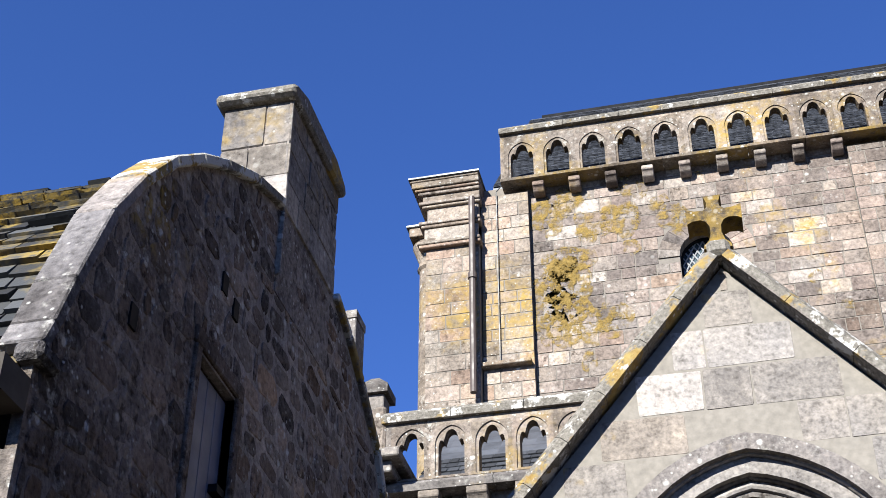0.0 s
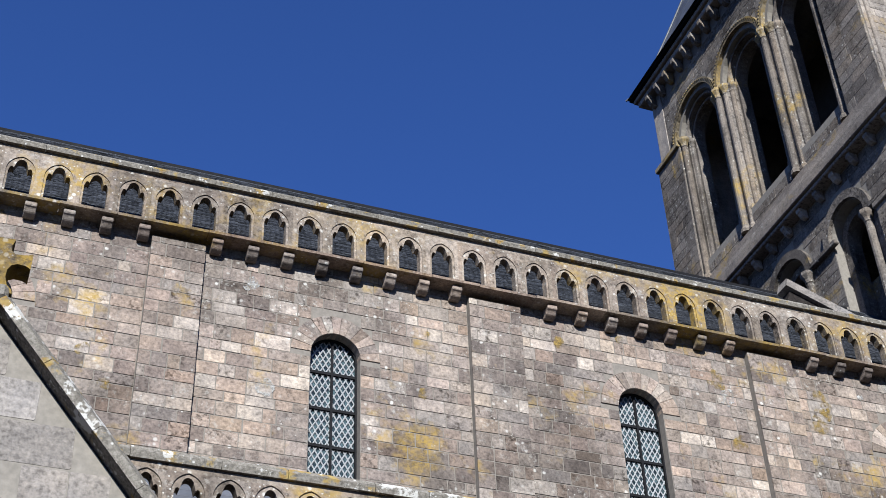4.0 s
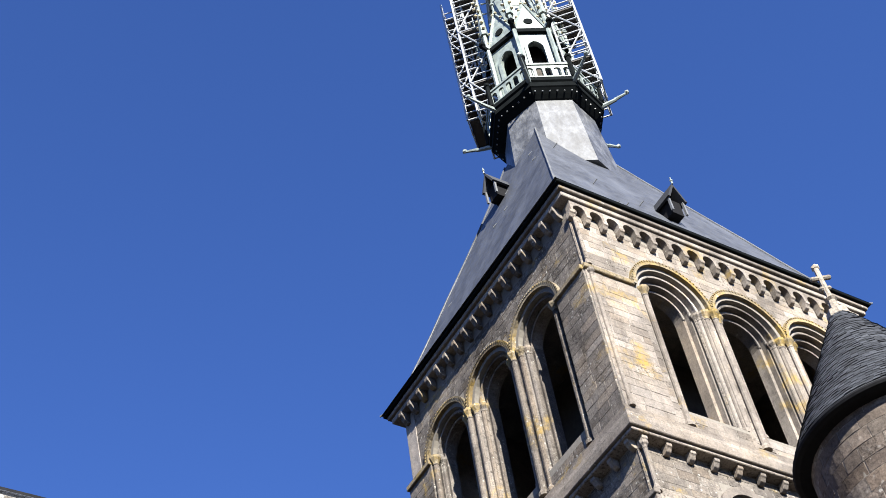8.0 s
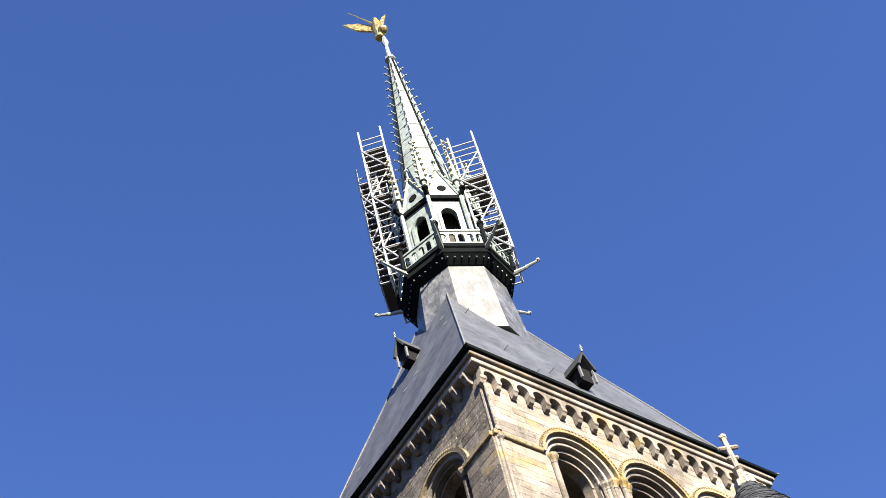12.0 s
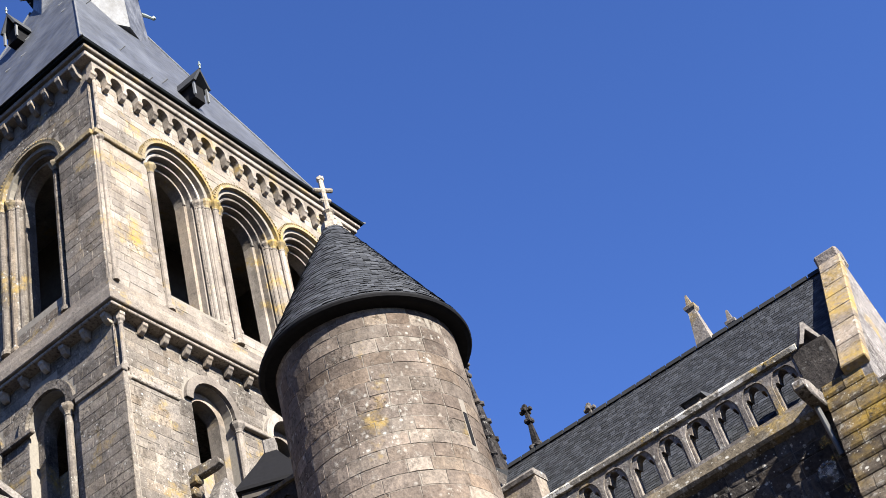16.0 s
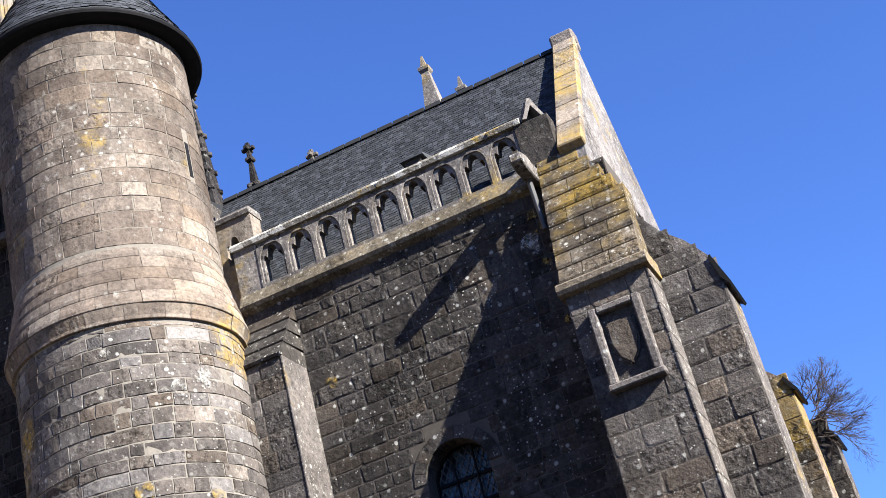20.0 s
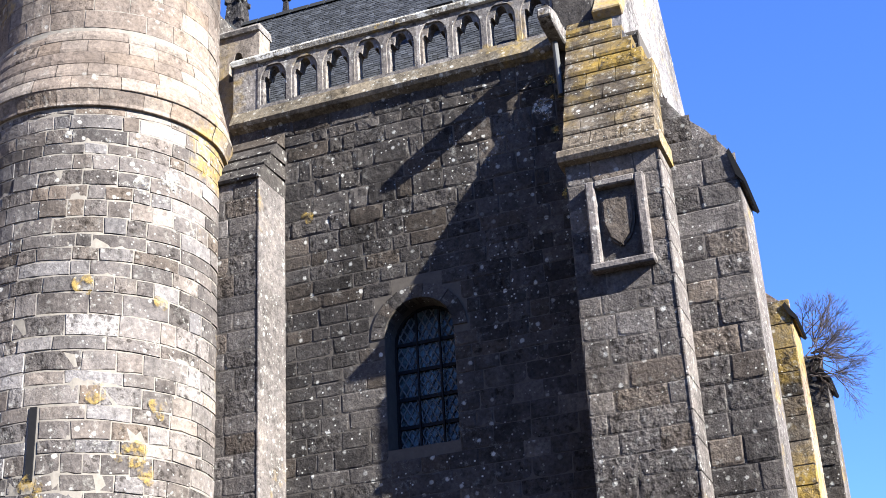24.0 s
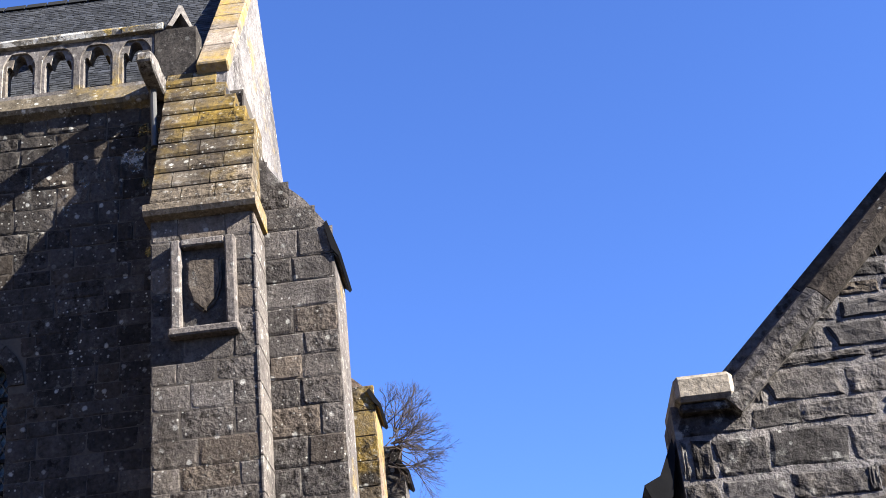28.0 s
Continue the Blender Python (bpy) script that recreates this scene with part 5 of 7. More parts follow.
# ---- spire ----
def octa(bm, rows, n=8, turn=math.pi / 8, cx=0.0, cy=0.0):
    return lathe(bm, rows, n, cx, cy, turn, turn + 2 * math.pi)


BOSS = bmesh.new()
bmesh.ops.create_icosphere(BOSS, subdivisions=1, radius=0.055)
BOSS = mesh_of("boss", BOSS, M["lead"])
CROCKET = bmesh.new()
bmesh.ops.create_icosphere(CROCKET, subdivisions=1, radius=0.085)
CROCKET = mesh_of("gilt_crocket", CROCKET, M["gilt_pale"])
SPUR = mesh_of("spur_crocket", tube(tube(bmesh.new(), (0, 0, 0), (0, -0.26, 0.06), 0.03, 5, 0.04), (0, -0.24, 0.02), (0, -0.27, 0.16), 0.045, 5, 0.02), M["copper"])


def spire():
    sp = thing("spire", "verdigris copper spire with lantern and crockets above the tower", "spire", Matrix.Translation((SPIRE_X - 0.25, SPIRE_Y + 0.27, 1.6 - 1.6 * TS)) @ Matrix.Rotation(radians(18), 4, "Z") @ Matrix.Diagonal((TS, TS, TS, 1)))
    bm = bmesh.new()
    octa(bm, [(2.2, 42.6), (2.05, 45.0), (1.9, 47.1)])
    part("octagonal_neck", bm, M["slate_neck"], sp, "lead-clad octagonal neck with pale streaks")
    bm = bmesh.new()
    octa(bm, [(1.86, 46.95), (1.98, 47.02), (2.14, 47.15), (2.34, 47.33), (2.4, 47.37), (2.4, 47.62), (2.48, 47.68), (2.48, 47.9)])
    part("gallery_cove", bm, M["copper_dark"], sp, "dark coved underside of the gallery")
    R8 = 2.42 * math.cos(math.pi / 8)
    for i in range(8):
        m = Matrix.Rotation(i * math.pi / 4, 4, "Z")
        w = 2.42 * math.sin(math.pi / 8)
        bm = bmesh.new()
        pts = [(-w + 2 * w * (k + 0.5) / 5, 48.05, round_curve(w / 5 * 0.72, 48.52, n=6)) for k in range(5)]
        holed_wall(bm, -w, w, 47.90, 48.82, -R8, -R8 + 0.08, pts)
        bal = part("balustrade", bm, M["copper"], sp, "", m)
        part("handrail", boxes((-w, w, -R8 - 0.05, -R8 + 0.12, 48.82, 48.92)), M["copper"], bal)
        for k in range(6):
            part("boss", BOSS, None, bal, "", Matrix.Translation((-w * 0.8 + 1.6 * w * k / 5, -R8 + 0.16, 47.2)) @ Matrix.Diagonal((0.75, 0.75, 0.75, 1)))
        # gargoyle at each corner
        m2 = Matrix.Rotation(i * math.pi / 4 + math.pi / 8, 4, "Z")
        bm = bmesh.new()
        tube(bm, (0, -2.2, 47.66), (0, -3.0, 47.82), 0.12, 7, 0.075)
        tube(bm, (0, -2.95, 47.84), (0, -3.5, 48.0), 0.08, 7, 0.05)
        bmesh.ops.create_icosphere(bm, subdivisions=1, radius=0.11, matrix=Matrix.Translation((0, -3.5, 48.04)))
        part("gargoyle", bm, M["copper"], sp, "long-necked copper gargoyle", m2)
        bm = bmesh.new()
        tube(bm, (0, -2.46, 47.90), (0, -2.46, 49.25), 0.1, 6)
        bmesh.ops.create_icosphere(bm, subdivisions=1, radius=0.17, matrix=Matrix.Translation((0, -2.46, 49.35)))
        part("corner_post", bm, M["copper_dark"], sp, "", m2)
        # lantern face
        w3 = 1.75 * math.sin(math.pi / 8)
        r3 = 1.75 * math.cos(math.pi / 8)
        bm = bmesh.new()
        holed_wall(bm, -w3, w3, 47.90, 52.40, -r3, -r3 + 0.2, [(0, 48.40, pointed_curve(w3 * 0.56, 51.10, w3 * 0.9, 5))])
        face = part("lantern_face", bm, M["copper"], sp, "", m)
        bm = bmesh.new()
        arch_ring(bm, pointed_curve(w3 * 0.5, 51.10, w3 * 0.8, 5), pointed_curve(w3 * 0.72, 51.10, w3 * 1.14, 5), 48.40, -r3 - 0.07, -r3, 0)
        part("tracery", bm, M["copper"], face)
        bm = bmesh.new()
        extrude_profile(bm, [(-w3 * 1.05, 52.50), (0, 54.7), (w3 * 1.05, 52.50)], -r3 - 0.08, -r3 + 0.1)
        part("gablet", bm, M["copper"], face)
        for side in (-1, 1):
            edge = run_along(bmesh.new(), [(side * w3 * 1.05, -r3 - 0.1, 52.5), (0, -r3 - 0.1, 54.75)], 0.06)
            part("gablet_rib", edge, M["copper"], face)
            for k in range(4):
                q = (k + 0.5) / 4
                part("crocket", CROCKET, None, face, "", Matrix.Translation((side * w3 * 1.1 * (1 - q), -r3 - 0.14, 52.6 + 2.25 * q)) @ Matrix.Diagonal((0.9, 0.9, 0.9, 1)))
        bm = bmesh.new()
        tube(bm, (0, -r3 - 0.05, 54.6), (0, -r3 - 0.05, 55.5), 0.06, 6, 0.03)
        bmesh.ops.create_icosphere(bm, subdivisions=1, radius=0.12, matrix=Matrix.Translation((0, -r3 - 0.05, 55.5)))
        part("gablet_finial", bm, M["copper"], face)
        bm = bmesh.new()
        lathe(bm, [(w3 * 0.3, -0.05), (w3 * 0.3, 0.05)], 12)
        part("oculus", bm, M["copper_dark"], face, "", Matrix.Translation((0, -r3 - 0.07, 53.15)) @ Matrix.Rotation(math.pi / 2, 4, "X"))
        part("band", boxes((-w3 * 1.1, w3 * 1.1, -r3 - 0.15, -r3 + 0.1, 52.25, 52.50)), M["copper_dark"], face)
        # dark beast at each lantern corner
        bm = bmesh.new()
        tube(bm, (0, -1.7, 52.3), (0, -2.15, 52.6), 0.13, 6, 0.1)
        bmesh.ops.create_icosphere(bm, subdivisions=1, radius=0.17, matrix=Matrix.Translation((0, -2.15, 52.72)))
        part("carved_beast", bm, M["copper_dark"], sp, "", m2)
        # corner pinnacle with gilt crockets
        bm = bmesh.new()
        tube(bm, (0, -1.9, 47.90), (0, -1.9, 53.6), 0.1, 6)
        tube(bm, (0, -1.9, 53.6), (0, -1.8, 57.6), 0.19, 6, 0.03)
        pin = part("corner_pinnacle", bm, M["copper"], sp, "", m2)
        for k in range(7):
            for s in (-1, 1):
                part("crocket", CROCKET, None, pin, "", Matrix.Translation((s * (0.19 - 0.018 * k), -1.98, 54.0 + 0.5 * k)))
    bm = bmesh.new()
    octa(bm, [(0.95, 47.90), (0.95, 52.50)])
    part("lantern_core", bm, M["wood"], sp)
    bm = bmesh.new()
    octa(bm, [(1.5, 52.4), (1.22, 55.2), (0.95, 58.5), (0.66, 62.5), (0.36, 66.6), (0.17, 69.3), (0.3, 69.4), (0.3, 69.6), (0.14, 69.8), (0.1, 71.2), (0.2, 71.6), (0.08, 72.4)])
    part("needle", bm, M["copper"], sp, "pale verdigris octagonal needle")
    for k in range(11):
        z = 54.2 + 1.35 * k
        r = float(np.interp(z, [52.4, 55.2, 58.5, 62.5, 66.6, 69.3], [1.5, 1.22, 0.95, 0.66, 0.36, 0.17]))
        part("sheet_seam", octa(bmesh.new(), [(r - 0.02, z - 0.03), (r + 0.025, z - 0.02), (r + 0.025, z + 0.02), (r - 0.02, z + 0.03)]), M["copper"], sp)
    for i in range(8):
        m2 = Matrix.Rotation(i * math.pi / 4 + math.pi / 8, 4, "Z")
        bm = bmesh.new()
        pts = [(1.5, 52.4), (1.22, 55.2), (0.95, 58.5), (0.66, 62.5), (0.36, 66.6), (0.17, 69.3)]
        for (ra, za), (rb, zb) in zip(pts, pts[1:]):
            tube(bm, (0, -ra, za), (0, -rb, zb), 0.055, 5)
        rib = part("arris_roll", bm, M["copper_dark"] if i % 2 else M["copper"], sp, "", m2)
        for k in range(13):
            z = 57.5 + 0.88 * k
            r = float(np.interp(z, [q for _, q in pts], [p for p, _ in pts]))
            part("crocket", SPUR, None, rib, "", Matrix.Translation((0, -r, z)))
    return sp


spire()


def statue():
    st = bmesh.new()
    lathe(st, [(0.26, 0), (0.34, 0.15), (0.18, 0.35), (0.26, 0.6), (0.34, 1.1), (0.26, 1.6), (0.3, 2.0), (0.14, 2.35), (0.18, 2.55), (0.1, 2.8)], 10)
    tube(st, (-0.12, 0, 2.1), (-0.6, -0.1, 2.7), 0.08, 6, 0.05)
    tube(st, (-0.6, -0.1, 2.7), (-1.5, -0.15, 4.2), 0.05, 6, 0.02)
    for s, k in ((-1, 1.9), (1, 0.7)):
        extrude_profile(st, [(s * 0.1, 1.3), (s * 0.65 * k, 2.1), (s * 1.05 * k, 3.3), (s * 0.6 * k, 3.0), (s * 0.2, 2.2)], 0.12, 0.26)
    bmesh.ops.create_icosphere(st, subdivisions=2, radius=0.32, matrix=Matrix.Translation((0.3, -0.25, 0.45)))
    ob = new("statue", mesh_of("statue", st, M["gilt"]))
    ob.matrix_world = Matrix.Translation((SPIRE_X - 0.4, SPIRE_Y + 0.43, 1.6 + (72.4 - 1.6) * TS)) @ Matrix.Rotation(radians(-44), 4, "Z")
    tagged(ob, "gilded winged statue at the tip of the spire", "statue")


statue()


def scaffold(perp, z0, z1, depth_off, w=1.35, d=2.6, net=False):
    """A tube scaffold tower beside the spire, standing on the gallery."""
    view = Vector((SPIRE_X, SPIRE_Y, 0)).normalized()
    side = Vector((view.y, -view.x, 0))
    base = Vector((SPIRE_X, SPIRE_Y, 1.6 - 1.6 * TS)) + side * perp * TS + view * depth_off
    m = Matrix.Translation(base) @ Matrix.Rotation(math.atan2(side.y, side.x), 4, "Z") @ Matrix.Diagonal((TS, TS, TS, 1))
    sc = thing("scaffold_tower", "galvanised tube scaffold tower beside the copper spire", "scaffolding", m, group="spire scaffolds")
    for x in (-w / 2, w / 2):
        for k, y in enumerate((-d / 2, 0.0, d / 2)):
            bm = bmesh.new()
            tube(bm, (x, y, z0), (x, y, z1 + (0.9 if k == 0 else 0.2)), 0.055, 6)
            part("standard", bm, M["scaffold"], sc)
    n = int((z1 - z0) / 0.5)
    for i in range(n + 1):
        z = z0 + (z1 - z0) * i / n
        for y in (-d / 2, d / 2):
            part("ledger", tube(bmesh.new(), (-w / 2, y, z), (w / 2, y, z), 0.035, 5), M["scaffold"], sc)
        if i % 2 == 0:
            for x in (-w / 2, w / 2):
                part("transom", tube(bmesh.new(), (x, -d / 2, z), (x, d / 2, z), 0.035, 5), M["scaffold"], sc)
        if net and i % 2 == 0:
            part("toe_board", boxes((-w / 2 + 0.06, -w / 2 + 0.1, -d / 2 + 0.1, d / 2 - 0.1, z + 0.1, z + 0.5)), M["net"], sc)
        if i % (2 if net else 4) == 0:
            if net or i % 8 == 4:
                part("deck", boxes((-w / 2 + 0.05, w / 2 - 0.05, -d / 2 + 0.1, d / 2, z + 0.04, z + 0.1)), M["deck"], sc)
            if i + 4 <= n:
                z2 = z0 + (z1 - z0) * (i + 4) / n
                bm = bmesh.new()
                s = 1 if (i // 4) % 2 else -1
                tube(bm, (-s * w / 2, -d / 2 - 0.06, z), (s * w / 2, -d / 2 - 0.06, z2), 0.035, 5)
                tube(bm, (w / 2, -s * d / 2, z), (w / 2, s * d / 2, z2), 0.035, 5)
                tube(bm, (-w / 2, -s * d / 2, z), (-w / 2, s * d / 2, z2), 0.035, 5)
                part("brace", bm, M["scaffold"], sc)
    return sc


scaffold(-2.3, 49.2, 60.6, 0.6, w=1.1)
scaffold(-3.0, 50.4, 59.2, 1.3, w=0.9, d=1.6, net=True)
scaffold(1.75, 48.2, 57.2, -0.1, w=1.15, d=1.8)


# ---- high transept wall behind the stair turret ----
SHRINK = Matrix.Translation((0, 0, 1.6 * 0.058 + 0.4)) @ Matrix.Diagonal((0.942, 0.942, 0.942, 1))


def high_transept():
    ht = thing("high_transept", "shaded granite transept wall with pierced parapet", "church transept", SHRINK @ pose(20.6, 0, 0, 0, 0, -90))
    u0, u1 = -18.2, -12.0
    # the turret's shade on this wall is put into its dark stone colour
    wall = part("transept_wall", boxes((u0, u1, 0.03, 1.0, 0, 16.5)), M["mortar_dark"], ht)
    lay(wall, courses(u0, u1, 8.0, 16.5, 0.3, 0.55, lambda a, b: [], 161), T_SHADED, 0.018, 0.036, near=lambda u, z: z > 13.5 and u < -14, limit=150, seed=3)
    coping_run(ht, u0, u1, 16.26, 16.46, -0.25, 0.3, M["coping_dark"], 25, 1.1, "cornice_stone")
    unit = arcade_unit("transept_parapet_arch", 0.611, 16.46, 17.46, 0.205, 16.5, 16.87, M["soot_and_shade"])
    par = part("parapet", boxes((u0 - 0.2, u0 + 0.05, -0.2, 0.0, 16.46, 17.46)), M["soot_and_shade"], ht)
    arcade(par, [u0 + 0.36 + 0.611 * k for k in range(9)], unit, -0.2)
    coping_run(ht, u0, u1, 17.46, 17.6, -0.28, 0.05, M["coping_dark"], 26)
    bm = bmesh.new()
    extrude_profile(bm, [(0.6, 16.4), (0.6, 16.6), (4.3, 17.3), (8.0, 16.6), (8.0, 16.4)], -18.0, -12.0, "x")
    part("roof", bm, M["slate_dark"], ht, "dark slate transept roof")
    # dark sheet added behind the openings, which else show the sunlit tower
    part("gutter_wall", boxes((u0 + 0.1, u1, 0.14, 0.22, 16.4, 17.4)), M["slate_dark"], ht, "dark sheet added behind the parapet openings")
    part("end_wall", boxes((-12.0, -11.6, 0.03, 8.0, 0, 16.4)), M["dark"], ht)
    return ht


high_transept()


def roof_hatch():
    rh = thing("roof_hatch", "small slate-roofed wooden hatch behind the parapet", "roof hatch", SHRINK @ pose(21.7, 16.6, -0.45, 0, 0, -60))
    # the shade of the deep eaves is put into the front's grey
    part("hatch_body", boxes((-0.5, 0.5, -0.55, 0.6, 17.3, 18.75)), M["house"], rh, "rendered front, greyed for the shade of the eaves")
    bm = bmesh.new()
    lathe(bm, [(1.0, 18.66), (1.16, 18.68), (1.16, 18.76), (0.5, 19.55), (0.16, 20.0)], 4, 0, 0, math.pi / 4, math.pi / 4 + 2 * math.pi)
    part("hatch_roof", bm, M["iron"], rh)
    part("hatch_cap", boxes((-0.15, 0.15, -0.15, 0.15, 19.9, 20.3), bevel=0.03), M["pale"], rh)
    part("hatch_beam", boxes((-0.72, 0.72, -0.72, -0.6, 18.5, 18.66)), M["wood"], rh)
    for s in (-1, 1):
        part("hatch_post", boxes((s * 0.55 - 0.06, s * 0.55 + 0.06, -0.68, -0.56, 17.3, 18.5)), M["wood"], rh)


roof_hatch()


def stone_spout(name, label, m, length, w, mat):
    """A tapering stone gutter spout: trough, neck and blunt head."""
    g = thing(name, label, "gargoyle", m)
    bm = bmesh.new()
    extrude_profile(bm, [(0.25, -0.1), (0.25, 0.13), (-length * 0.45, 0.16), (-length * 0.62, 0.2), (-length, 0.14), (-length - 0.02, 0.0), (-length * 0.8, -0.08), (-length * 0.3, -0.13)], -w / 2, w / 2, "x")
    bmesh.ops.bevel(bm, geom=bm.edges[:], offset=0.02, segments=1, affect="EDGES")
    part("spout", bm, mat, g)
    part("trough", boxes((-w * 0.22, w * 0.22, -length * 0.9, 0.1, 0.17, 0.215)), M["mortar_dark"], g)
    return g


stone_spout("gargoyle", "weathered granite gargoyle on the tower corner", pose(22.85, 19.98, 21.72, 0, 0, 12), 0.8, 0.26, M["coping_dark"])

def weathered_sill():
    """The sloped sill stone under the tower's low arch, and the corbels that bear the gargoyle."""
    w = thing("weathered_sill", "pale lichened granite sill block below the tower arch", "sill")
    bm = bmesh.new()
    extrude_profile(bm, [(23.15, 19.6), (23.2, 20.6), (23.42, 21.4), (23.7, 21.86), (24.5, 21.45), (25.0, 20.6), (25.0, 19.6)], 19.72, 20.1)
    part("sill_block", bm, M["coping"], w)
    for z, d in ((21.42, 0.3), (21.1, 0.2)):
        part("corbel", boxes((22.7, 23.0, 20.1 - d, 20.1, z, z + 0.26), bevel=0.05), M["coping_dark"], w)
    for z, d, k in ((19.35, 0.16, 0.42), (19.72, 0.08, 0.3)):
        part("set_off", boxes((20.75 - k, 20.75 + k * 0.6, 20.02 - d, 20.1, z, z + 0.22), bevel=0.03), M["tower"], w)


weathered_sill()


def raking_slab(a, b):
    """A long raking stone slab above the nave parapet, by the tower's low arch."""
    g = thing("raking_slab", "long pale granite raking slab by the tower corner", "coping")
    run = Vector(b) - Vector(a)
    turn = Matrix.Translation(a) @ Matrix.Rotation(-math.atan2(run.z, run.x), 4, "Y")
    length, d = run.length, 0.0
    for w in (1.3, 1.05, 1.2, length - 3.55):
        bm = bmesh.new()
        extrude_profile(bm, [(-0.2, 0.0), (-0.2, 0.2), (-0.12, 0.27), (0.2, 0.27), (0.2, 0.0)], d + 0.004, d + w - 0.004, "x")
        part("slab_stone", bm, M["pale"], g, m=turn)
        d += w
    # dark strip below the slab: shade of its underside put into the colour
    bm = bmesh.new()
    extrude_profile(bm, [(-0.1, -0.35), (-0.1, 0.0), (0.18, 0.0), (0.18, -0.35)], 0.15, length, "x")
    part("backing", bm, M["soot_and_shade"], g, m=turn)


raking_slab((16.38, 20.60, 19.84), (20.30, 20.60, 18.36))


# ---- stair turret ----
TUR_X, TUR_Y = 17.4, 10.84


def turret():
    tr = thing("stair_turret", "round granite stair turret with conical slate roof", "turret", Matrix.Translation((TUR_X, TUR_Y, 0)))
    bm = bmesh.new()
    lathe(bm, [(1.757, 0), (1.757, 10.95), (1.79, 11.4), (1.66, 12.4), (1.657, 16.74)], 64)
    wall = part("turret_wall", bm, M["mortar"], tr)

    def around(r):
        # u runs along the surface, leftwards positive away from the due-south point
        return lambda u, z: Matrix.Rotation(-u / r, 4, "Z") @ Matrix.Translation((0, -r, z))
    to_cam = math.atan2(-TUR_X, TUR_Y)

    def near(u, z, r):
        a = u / r
        return 0.0 < a < 1.9
    r = 1.662
    slit = lambda za, zb: [(-0.02, 0.12)] if zb > 13.95 and za < 14.62 else []
    st = courses(-1.6 * r, 2.75 * r, 12.45, 16.74, 0.27, 0.6, slit, 171, joint=0.004, vary=0.45)
    lay_round(wall, st, r, M["turret"], 0.006, lambda u, z: near(u, z, r), 5, batter=0.001, foot=12.45)
    r2 = 1.76
    slit2 = lambda za, zb: [(1.345 * r2 - 0.07, 1.345 * r2 + 0.07)] if zb > 5.9 and za < 6.84 else []
    st = courses(-1.6 * r2, 2.75 * r2, 3.0, 11.1, 0.235, 0.46, slit2, 172, joint=0.009, vary=0.6, hv=0.32)
    low = part("turret_base", lathe(bmesh.new(), [(1.78, 0), (1.78, 3.0)], 40), M["rough"], tr)
    lay_round(low, st, r2, M["rough"], 0.01, lambda u, z: near(u, z, r2) and z > 7.4, 6, worn=0.45)
    # stepped weathering between the two stages
    for k in range(6):
        z = 11.1 + 0.225 * k
        ra, rb = ((1.82, 1.88) if k == 0 else (1.95 - 0.052 * k, 1.9 - 0.052 * k))
        t, rng = 0.5 + 0.17 * (k % 2), random.Random(60 + k)
        while t < 6.8:
            w = rng.uniform(0.2, 0.42)
            d = rng.uniform(-0.006, 0.006)
            bm = bmesh.new()
            lathe(bm, [(ra - 0.05, z), (ra - 0.006 + d, z + 0.004), (ra + d, z + 0.012), (ra + d, z + 0.06), (rb + d, z + 0.226)], 4, a0=t + 0.002, a1=t + w - 0.002, cap=False)
            part("weathering_stone", bm, M["turret"], tr)
            t += w
    for rr, z0, z1, a in ((1.715, 13.95, 14.62, 0.05 / 1.6), (1.83, 5.9, 6.84, 1.345)):
        part("arrow_slit", boxes((-0.045, 0.045, -rr + 0.05, -rr + 0.3, z0, z1)), M["iron"], tr, "narrow dark slit window", Matrix.Rotation(-a, 4, "Z"))
    for a, z, size, tint in ((1.04, 8.46, 0.1, "ochre"), (0.914, 6.99, 0.09, "ochre"), (0.46, 6.88, 0.1, "ochre"), (0.6, 6.25, 0.12, "ochre"), (0.56, 6.05, 0.1, "ochre"), (0.72, 6.3, 0.09, "ochre"), (1.33, 5.78, 0.11, "ochre"), (1.31, 5.6, 0.1, "ochre"), (0.47, 8.35, 0.07, "ochre"), (0.66, 9.95, 0.09, "lichen"), (0.42, 10.2, 0.12, "lichen"), (0.36, 10.05, 0.1, "lichen"), (0.9, 7.2, 0.04, "lichen"), (1.22, 10.65, 0.04, "lichen"), (0.93, 10.6, 0.035, "lichen")):
        part("lichen_patch", blot(1.3 * size, int(90 * z)), M[tint], wall, "white lichen patch" if tint == "lichen" else "ochre lichen patch", Matrix.Rotation(-a, 4, "Z") @ Matrix.Translation((0, -1.786, z)))
    # conical roof in slates
    bm = bmesh.new()
    lathe(bm, [(1.5, 16.7), (1.9, 16.74), (1.94, 16.78), (1.92, 16.84), (1.83, 16.98), (0.14, 20.22)], 48)
    roof = part("conical_roof", bm, M["slate"], tr, "dark slate cone with rounded eaves")
    bm = bmesh.new()
    lathe(bm, [(1.6, 16.68), (1.86, 16.69), (1.945, 16.72), (1.965, 16.76), (1.955, 16.8), (1.9, 16.83), (1.6, 16.84)], 64, cap=False)
    part("eaves_roll", bm, M["iron"], roof)
    rng = random.Random(9)
    V, F = [], []
    rows = 40
